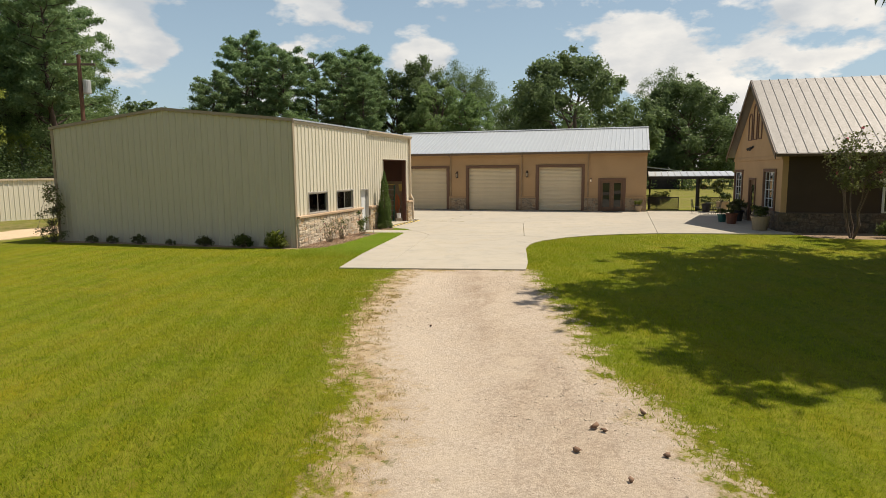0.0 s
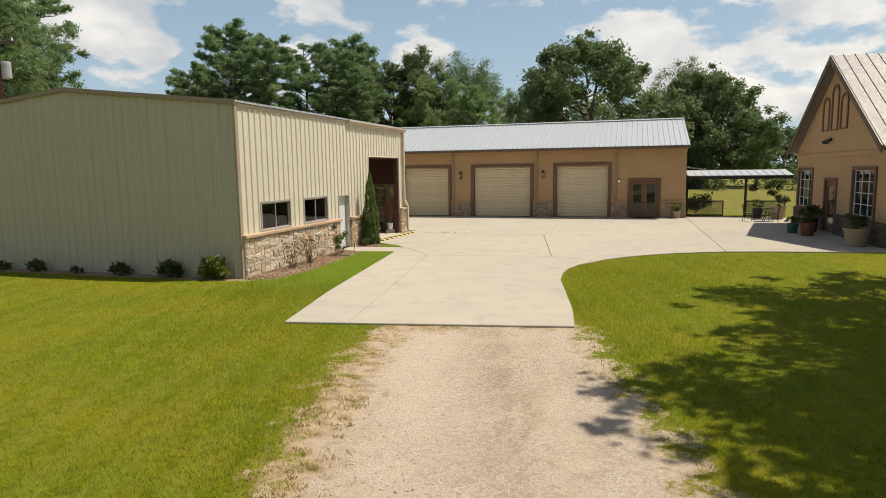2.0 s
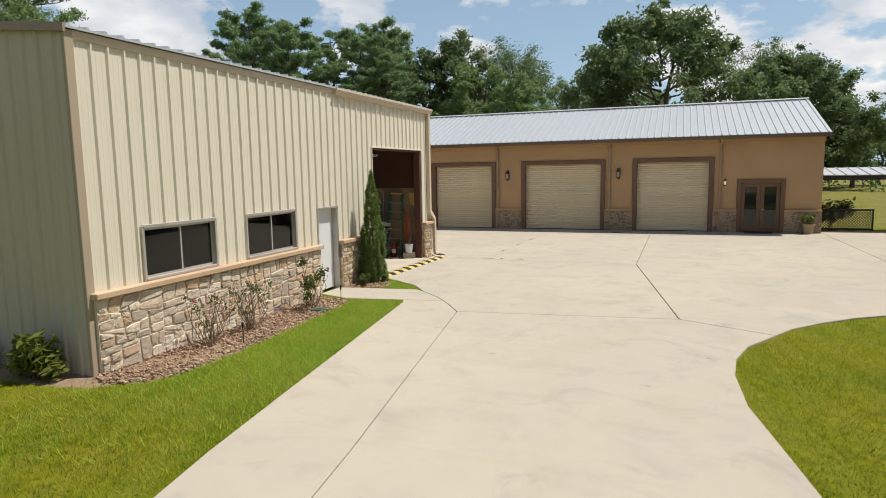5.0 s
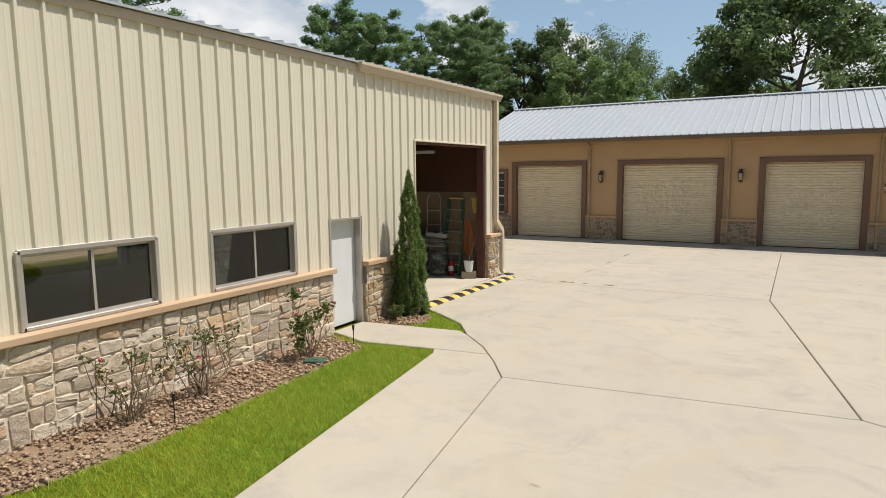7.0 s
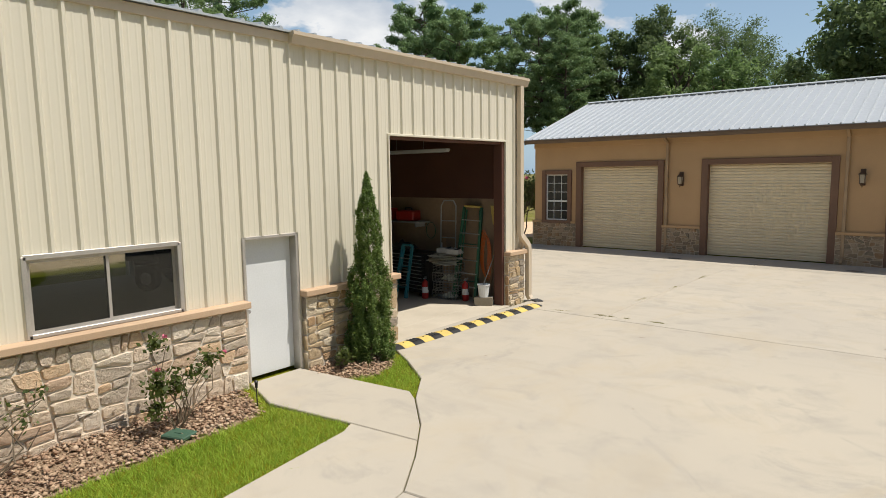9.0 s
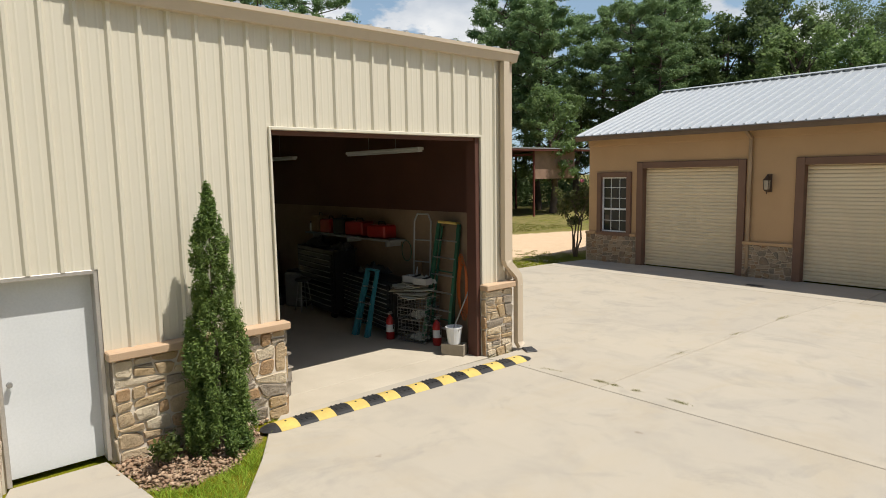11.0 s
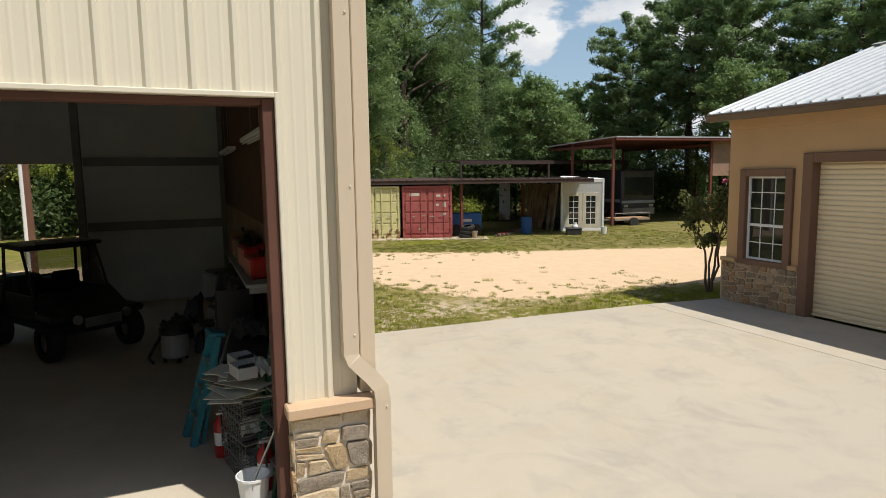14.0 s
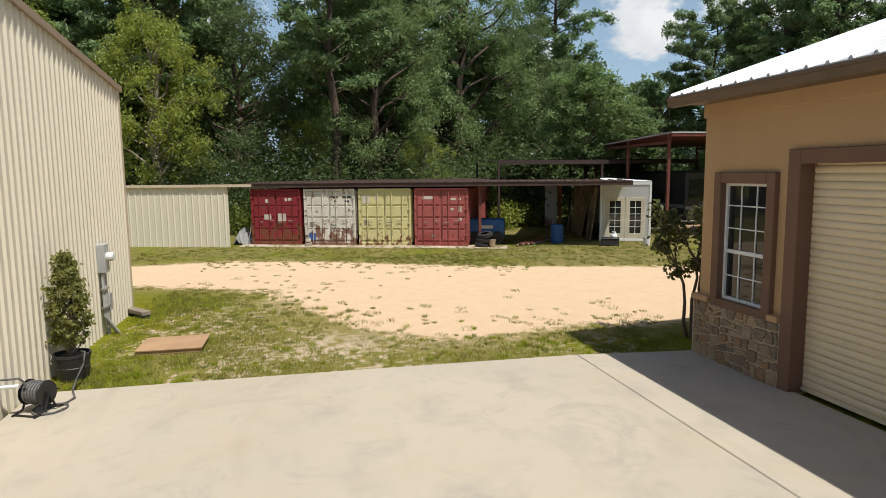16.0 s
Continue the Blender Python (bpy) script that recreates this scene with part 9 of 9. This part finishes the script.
M["canopy"] = plain("dark_rusted_steel", (0.075, 0.042, 0.034), (0.045, 0.028, 0.024), 0.7, 0, 1.5, 30, 0.3)
M["redsteel"] = plain("red_oxide_steel", (0.17, 0.05, 0.035), (0.12, 0.04, 0.03), 0.6, 0, 1.5, 30, 0.2)
lean = thing("container_canopy", "long low metal roof over the containers on steel posts", "canopy")
roof_sheet("roof", lean, M["canopy"], -0.2, 10.75, (-0.16, 2.66), (12.0, 2.71), row_at, 0.41, label="rusty ribbed metal roof")
roof_sheet("roof", lean, M["canopy"], 10.76, 17.3, (-0.16, 2.66), (4.6, 2.68), row_at, 0.41, label="rusty ribbed metal roof")
mb = MB()
mb.add([row_at(u, d, z) for u in (-0.2, 17.3) for d, z in ((-0.13, 2.46), (-0.13, 2.625), (-0.07, 2.625), (-0.07, 2.46))], [(0, 1, 2, 3), (7, 6, 5, 4), (0, 4, 5, 1), (1, 5, 6, 2), (2, 6, 7, 3), (3, 7, 4, 0)])
part("beam", mb, M["canopy"], lean)
for u in (10.75, 14.4):
    p = row_at(u, 0.2 if u < 12 else 4.2, 0)
    part("post", MB().box(p[0] - 0.06, p[0] + 0.06, p[1] - 0.06, p[1] + 0.06, BACKZ, 2.62), M["redsteel"], lean)
# fence panel beside the row
fence = thing("metal_fence", "cream ribbed metal fence with a tan cap", "fence")
f0, f1 = Vector((-41.45, 30.5)), Vector((-39.48, 36.44))
fd = (f1 - f0).normalized()
fl = (f1 - f0).length
fence_at = lambda u, d, z: (f0.x + fd.x * u - fd.y * d, f0.y + fd.y * u + fd.x * d, z)  # noqa: E731
part("panel", MB().plate(0, fl, BACKZ - 0.1, 2.52, 0.05, [], fence_at).sheet(0, fl, BACKZ - 0.1, 2.52, 0.305, [], fence_at).weld(), M["siding"], fence)
mb = MB()
mb.add([fence_at(u, d, z) for u in (-0.05, fl + 1.1) for d, z in ((-0.12, 2.52), (-0.12, 2.64), (0.10, 2.64), (0.10, 2.52))], [(0, 1, 2, 3), (7, 6, 5, 4), (0, 4, 5, 1), (1, 5, 6, 2), (2, 6, 7, 3), (3, 7, 4, 0)])
part("cap", mb, M["siding_trim"], fence)
rail = thing("wooden_rail", "low weathered wooden rail on the grass", "rail")
for y in (28.5, 29.2, 29.9):
    part("post", MB().box(-42.05, -41.95, y - 0.05, y + 0.05, BACKZ, 0.25), M["plank"], rail)
for z in (-0.2, 0.1):
    part("board", MB().box(-41.95, -41.91, 28.4, 30.0, z, z + 0.12), M["plank"], rail)
crumple("scrap_heap", "grey scrap and sheeting in the gap beside the fence", "dark", -40.9, 37.0, BACKZ, 1.0, 1.0, 0.9, 161)
solo("leaning_pole", MB().cyl((-39.95, 37.2, BACKZ), (-40.3, 37.45, 1.2), 0.02, 0.02, 6), M["rod"], "thin pole leaning beside a container", "pole")
p = row_at(2.95, -0.45, BACKZ)
e = thing("water_pump", "small rusty pump on a concrete block", "pump")
part("block", MB().box(-0.2, 0.2, -0.15, 0.15, 0, 0.16, 0.01), M["block"], e)
part("motor", MB().cyl((-0.16, 0, 0.28), (0.12, 0, 0.28), 0.11, 0.11, 12).cyl((0.12, 0, 0.28), (0.2, 0, 0.28), 0.07, 0.06, 10), M["sticker"], e)
part("pipe", MB().tube([(0.16, 0, 0.34), (0.16, 0, 0.5), (0.05, 0, 0.52)], 0.02, 6), M["rod"], e)
e.matrix_basis = pose(p[0], p[1], p[2])

# container made into a shed with glazed doors
shed = thing("container_shed", "white container shed with glazed double doors and open side", "shed")
M["shedwhite"] = rusty("weathered_white", (0.56, 0.56, 0.53), (0.24, 0.14, 0.08), 0.02)
S = 1.15
part("frame", MB().box(-S, -S + 0.1, 0, 0.1, 0, 2.75, 0.01).box(S - 0.1, S, 0, 0.1, 0, 2.75, 0.01).box(-S + 0.1, S - 0.1, 0, 0.1, 2.62, 2.75, 0.01).box(-S + 0.1, S - 0.1, 0, 0.1, 0, 0.12, 0.01), M["white"], shed)
part("transom_panel", MB().box(-S + 0.1, S - 0.1, 0.03, 0.07, 2.05, 2.62), M["galv"], shed)
for x0, x1 in ((-S + 0.1, -0.9), (0.9, S - 0.1)):
    part("side_post_panel", MB().box(x0, x1, 0.03, 0.07, 0.12, 2.05), M["galv"], shed)
for s in (-1, 1):
    x0, x1 = (-0.9, -0.005) if s < 0 else (0.005, 0.9)
    lf = part("door_leaf", MB().box(x0, x0 + 0.2, 0.02, 0.07, 0.12, 2.05, 0.005).box(x1 - 0.2, x1, 0.02, 0.07, 0.12, 2.05, 0.005).box(x0 + 0.2, x1 - 0.2, 0.02, 0.07, 1.88, 2.05, 0.005).box(x0 + 0.2, x1 - 0.2, 0.02, 0.07, 0.12, 0.38, 0.005), plain("cream_door", (0.6, 0.55, 0.44), None, 0.5), shed, "cream glazed door leaf")
    part("pane", MB().box(x0 + 0.19, x1 - 0.19, 0.045, 0.051, 0.37, 1.89), M["glass"], lf)
    mb = MB()
    xm = (x0 + x1) / 2
    mb.box(xm - 0.012, xm + 0.012, 0.034, 0.044, 0.38, 1.88)
    for j in range(1, 5):
        z = 0.38 + 1.5 * j / 5
        mb.box(x0 + 0.2, x1 - 0.2, 0.033, 0.043, z - 0.012, z + 0.012)
    part("muntin", mb, M["white"], lf)
part("roof_panel", MB().box(-S, S, 0.0, 9.0, 2.75, 2.80).add([(-S, 0, 2.8), (S, 0, 2.8), (S, 0.5, 2.8), (-S, 0.5, 2.8), (-S, 0.1, 2.95), (-S + 0.3, 0.1, 2.95)], [(0, 1, 5, 4)]), M["galv"], shed)
part("far_side", MB().box(S - 0.05, S, 0.1, 9.0, 0.1, 2.75), M["shedwhite"], shed)
part("back", MB().box(-S, S - 0.05, 8.95, 9.0, 0.1, 2.75), M["shedwhite"], shed)
part("floor", MB().box(-S, S, 0.1, 9.0, 0.0, 0.12), M["dark"], shed)
M["streaked"] = plain("streaked_sheet", (0.42, 0.35, 0.24), (0.13, 0.10, 0.065), 0.7, 0, 1.2, 9, 0.2)
sheet_rnd = random.Random(71)
for k in range(12):
    a, y = sheet_rnd.uniform(0.0, 0.22), 0.2 + 0.5 * k
    x = -S - 0.08 - 0.19 * y
    part("side_sheet", MB().add([(x - a - 0.22, y, 0.0), (x - a - 0.3, y + 0.42, 0.0), (x - 0.06, y + 0.4, 2.5), (x, y, 2.5), (x - a - 0.19, y, 0.0), (x - a - 0.27, y + 0.42, 0.0), (x - 0.03, y + 0.4, 2.5), (x + 0.03, y, 2.5)],
                                [(0, 1, 2, 3), (7, 6, 5, 4), (0, 4, 5, 1), (1, 5, 6, 2), (2, 6, 7, 3), (3, 7, 4, 0)]), M["streaked"], shed, "streaked tan sheet leaning on the shed")
part("lean_roof", MB().box(-S - 3.2, -S - 0.01, 0.15, 9.0, 2.66, 2.72), M["redsteel"], shed)
part("side_wing", MB().box(-S - 2.9, -S - 2.2, 7.4, 7.45, 0.1, 2.6), M["shedwhite"], shed)
shed.matrix_basis = pose(-35.95, 54.35, BACKZ, 0, 0, 65)
e = thing("propane_tank", "white propane cylinder beside the shed door", "propane tank")
part("tank", MB().lathe([(0, 0.03), (0.12, 0.03), (0.15, 0.08), (0.15, 0.36), (0.12, 0.43), (0, 0.45)], 16), M["white"], e, smooth=True)
part("foot_ring", MB().lathe([(0.1, 0), (0.1, 0.04)], 14), M["white"], e)
part("collar", MB().lathe([(0.09, 0.42), (0.09, 0.54), (0.085, 0.54), (0.085, 0.42)], 14), M["white"], e)
e.matrix_basis = pose(-35.3, 53.45, BACKZ)
e = thing("black_crate", "black plastic crate on the grass by the shed", "crate")
part("crate", MB().box(-0.38, 0.38, -0.25, 0.25, 0, 0.28, 0.02), M["black"], e)
part("lid", MB().box(-0.4, 0.4, -0.27, 0.27, 0.28, 0.34, 0.02), M["black"], e)
e.matrix_basis = pose(-34.7, 52.95, BACKZ, 0, 0, 62)
e = thing("white_bucket", "white bucket on the grass by the shed", "bucket")
part("pail", MB().lathe([(0, 0), (0.13, 0), (0.16, 0.36), (0.15, 0.36), (0.12, 0.03), (0, 0.03)], 14), M["white"], e)
e.matrix_basis = pose(-34.2, 54.45, BACKZ)
# clutter between the row and the shed
M["tarp"] = plain("blue_tarp", (0.03, 0.11, 0.30), (0.02, 0.08, 0.22), 0.5)
p = row_at(11.0, 1.2, BACKZ)
e = thing("welder", "blue wheeled generator with a white marking", "generator")
part("housing", MB().box(-0.8, 0.8, -0.45, 0.45, 0.35, 1.15, 0.05), M["tarp"], e)
part("marking", MB().box(-0.3, 0.3, -0.456, -0.452, 0.72, 0.86), M["sticker"], e, "white lettering panel")
for s in (-1, 1):
    part("wheel", MB().cyl((s * 0.5, -0.5, 0.3), (s * 0.5, -0.36, 0.3), 0.3, 0.3, 16), M["rubber"], e)
part("frame", MB().box(-0.9, 0.9, -0.4, 0.4, 0.28, 0.35), M["blacksteel"], e)
e.matrix_basis = pose(p[0], p[1], p[2], 0, 0, 90 - ROW_TURN)
p = row_at(10.9, -0.2, BACKZ)
e = thing("tyre_heap", "old tyres and hoses heaped by a container", "tyres")
for k in range(3):
    part("tyre", MB().lathe([(0.2, -0.09), (0.3, -0.1), (0.34, -0.05), (0.34, 0.05), (0.3, 0.1), (0.2, 0.09)], 16, pose(0.05 * k, 0.05 * k, 0.12 + 0.2 * k, 6 * k, 4, 0)), M["rubber"], e)
e.matrix_basis = pose(p[0], p[1], p[2])
p = row_at(11.35, -0.35, BACKZ)
pot("paint_bucket", "cream bucket standing on the concrete", 0.16, 0.34, "tan_pot", p[0], p[1], None, z=p[2], group="yard buckets")
e = thing("blue_barrel", "blue plastic barrel half under the roof", "barrel")
part("barrel", MB().lathe([(0, 0), (0.27, 0), (0.29, 0.05), (0.29, 0.3), (0.3, 0.32), (0.29, 0.34), (0.29, 0.8), (0.27, 0.86), (0, 0.86)], 18), M["tarp"], e)
p = row_at(14.2, 1.5, BACKZ)
e.matrix_basis = pose(p[0], p[1], p[2])
e = thing("pipe_heap", "rusty pipes and planks lying on the ground", "pipes")
for k in range(7):
    a = row_at(12.4 + 0.12 * k, 0.0 + 0.1 * k, BACKZ + 0.05 + 0.05 * (k % 2))
    b = row_at(13.5 + 0.2 * k, 2.4 + 0.3 * k, BACKZ + 0.08)
    part("pipe", MB().cyl(a, b, 0.045, 0.045, 7), M["redsteel" if k % 2 else "rod"], e)
# wide concrete strip in front of the row
mb = MB()
mb.prism([row_at(-0.3, -0.9, 0)[:2], row_at(12.0, -0.9, 0)[:2], row_at(12.0, 0.3, 0)[:2], row_at(-0.3, 0.3, 0)[:2]][::-1], BACKZ - 0.1, BACKZ + 0.005)
M["old_concrete"] = plain("old_concrete", (0.50, 0.415, 0.315), (0.37, 0.30, 0.215), 0.95, 0, 0.8, 22, 0.4)
solo("concrete_strip", mb, M["old_concrete"], "worn concrete strip before the containers", "pavement", kind="structure")

# ---- carport with trailer and motor home ----
carport = thing("steel_carport", "tall red-steel carport with a sloping roof", "carport")
cm = pose(-37.4, 57.45, BACKZ - 0.14, 0, 0, 86)
for x, y, h in ((0, 0, 5.2), (6.9, 0, 5.2), (0, 9, 4.95), (6.9, 9, 4.95), (13.6, 0, 5.2), (13.6, 9, 4.95), (0, 4.5, 5.08)):
    part("post", MB().box(x - 0.07, x + 0.07, y - 0.07, y + 0.07, 0, h, 0.01), M["redsteel"], carport)
roof_sheet("roof", carport, M["redsteel"], -0.15, 14.0, (-0.5, 5.26), (9.6, 4.98), lambda u, w, z: (u, w, z), 0.6, 0.05, label="red-brown sheet roof with pale edge")
part("edge_beam", MB().box(-0.15, 14.0, -0.5, -0.42, 5.05, 5.2), M["redsteel"], carport)
part("fascia", MB().box(-0.17, 14.02, -0.53, -0.505, 5.2, 5.27).add([(x, y, z) for x in (-0.19, -0.155) for y, z in ((-0.5, 5.2), (-0.5, 5.27), (9.6, 5.0), (9.6, 4.93))], [(0, 1, 2, 3), (7, 6, 5, 4), (1, 5, 6, 2), (0, 3, 7, 4)]), M["galv"], carport)
for x in (0.0, 6.9):
    part("truss", MB().box(x - 0.05, x + 0.05, 0, 9, 4.72, 4.86), M["redsteel"], carport)
part("curtain", MB().box(7.1, 11.5, 0.05, 0.08, 2.95, 5.05), plain("tan_tarp", (0.32, 0.2, 0.14), (0.25, 0.16, 0.11), 0.8), carport, "tan tarpaulin curtain")
carport.matrix_basis = cm
rv = thing("motor_home", "dark motor home parked under the carport", "motor home")
part("body", MB().box(-1.25, 1.25, 0, 8.5, 0.6, 3.4, 0.12), plain("dark_rv_paint", (0.035, 0.035, 0.038), (0.06, 0.055, 0.05), 0.35), rv)
part("windscreen", MB().box(-1.1, 1.1, -0.03, 0.0, 1.7, 2.9, 0.01), M["glass"], rv)
part("stripe", MB().box(-1.26, 1.26, -0.012, -0.002, 1.25, 1.42).box(-1.27, -1.252, 0.2, 8.2, 1.3, 1.5), M["dark"], rv, "grey swirl stripe")
part("bumper", MB().box(-1.2, 1.2, -0.12, 0.0, 0.5, 0.95, 0.04), M["rod"], rv)
for s in (-1, 1):
    part("headlight", MB().box(s * 0.95 - 0.15, s * 0.95 + 0.15, -0.05, 0.0, 1.0, 1.16, 0.01), M["steel"], rv)
    for y in (1.2, 6.4):
        part("wheel", MB().cyl((s * 1.0, y, 0.45), (s * 1.26, y, 0.45), 0.45, 0.45, 18), M["rubber"], rv)
rv.matrix_basis = cm @ pose(4.1, 3.2, 0.0)
tr = thing("utility_trailer", "small flat utility trailer under the carport", "trailer")
part("deck", MB().box(-1.2, 1.2, -0.6, 0.6, 0.5, 0.56), M["plank"], tr)
part("rail", MB().tube([(-1.2, -0.6, 0.56), (-1.2, -0.6, 0.85), (1.2, -0.6, 0.85), (1.2, -0.6, 0.56)], 0.02, 6), M["rod"], tr)
part("frame", MB().box(-1.22, 1.22, -0.62, -0.55, 0.42, 0.5).box(-1.22, 1.22, 0.55, 0.62, 0.42, 0.5).box(-2.2, -1.2, -0.04, 0.04, 0.42, 0.5), M["rod"], tr)
for s in (-1, 1):
    part("wheel", MB().cyl((0, s * 0.65, 0.3), (0, s * 0.82, 0.3), 0.3, 0.3, 16), M["rubber"], tr)
tr.matrix_basis = cm @ pose(1.6, 0.9, 0.0)
# low open frame behind
frame2 = thing("open_shed_frame", "dark steel open shed frame behind the row", "shed frame")
M["darksteel"] = plain("dark_steel", (0.05, 0.03, 0.025), (0.035, 0.024, 0.02), 0.6)
roof_sheet("roof", frame2, M["darksteel"], 50.6, 63.4, (-43.5, 3.72), (-48.2, 3.86), lambda u, w, z: (w, u, z), 0.6, 0.1)
part("edge_beam", MB().box(-43.52, -43.46, 50.6, 63.4, 3.50, 3.66), M["darksteel"], frame2)
for x in (-43.5, -47.9):
    for y in (50.65, 57.0, 63.3):
        part("post", MB().box(x - 0.06, x + 0.06, y - 0.06, y + 0.06, BACKZ, 3.66), M["darksteel"], frame2)

# ---- utility pole ----
e = thing("utility_pole", "brown wooden utility pole with a grey transformer", "utility pole")
part("pole", MB().cyl((0, 0, -0.4), (0, 0, 9.9), 0.15, 0.11, 10), plain("pole_wood", (0.15, 0.075, 0.045), (0.11, 0.055, 0.035), 0.9, 0, 2, 20, 0.5), e)
part("crossarm", MB().box(-0.9, 0.9, -0.06, 0.06, 9.3, 9.42, 0.008), M["bark"], e)
part("transformer", MB().lathe([(0, 7.7), (0.19, 7.7), (0.21, 7.75), (0.21, 8.4), (0.19, 8.48), (0, 8.5)], 14, pose(0.36, 0, 0)), M["pvc"], e, "grey can transformer")
for x in (-0.75, 0.0, 0.75):
    part("insulator", MB().lathe([(0.03, 9.42), (0.05, 9.47), (0.03, 9.5), (0.05, 9.53), (0.02, 9.58), (0, 9.58)], 8, pose(x, 0, 0)), M["white"], e)
part("conduit", MB().cyl((0.12, -0.12, -0.2), (0.12, -0.12, 5.0), 0.055, 0.055, 8), M["white"], e, "white conduit up the pole")
e.matrix_basis = pose(-31.0, 30.1, float(ground_z(-31.0, 30.1)), 0, 0, 20)
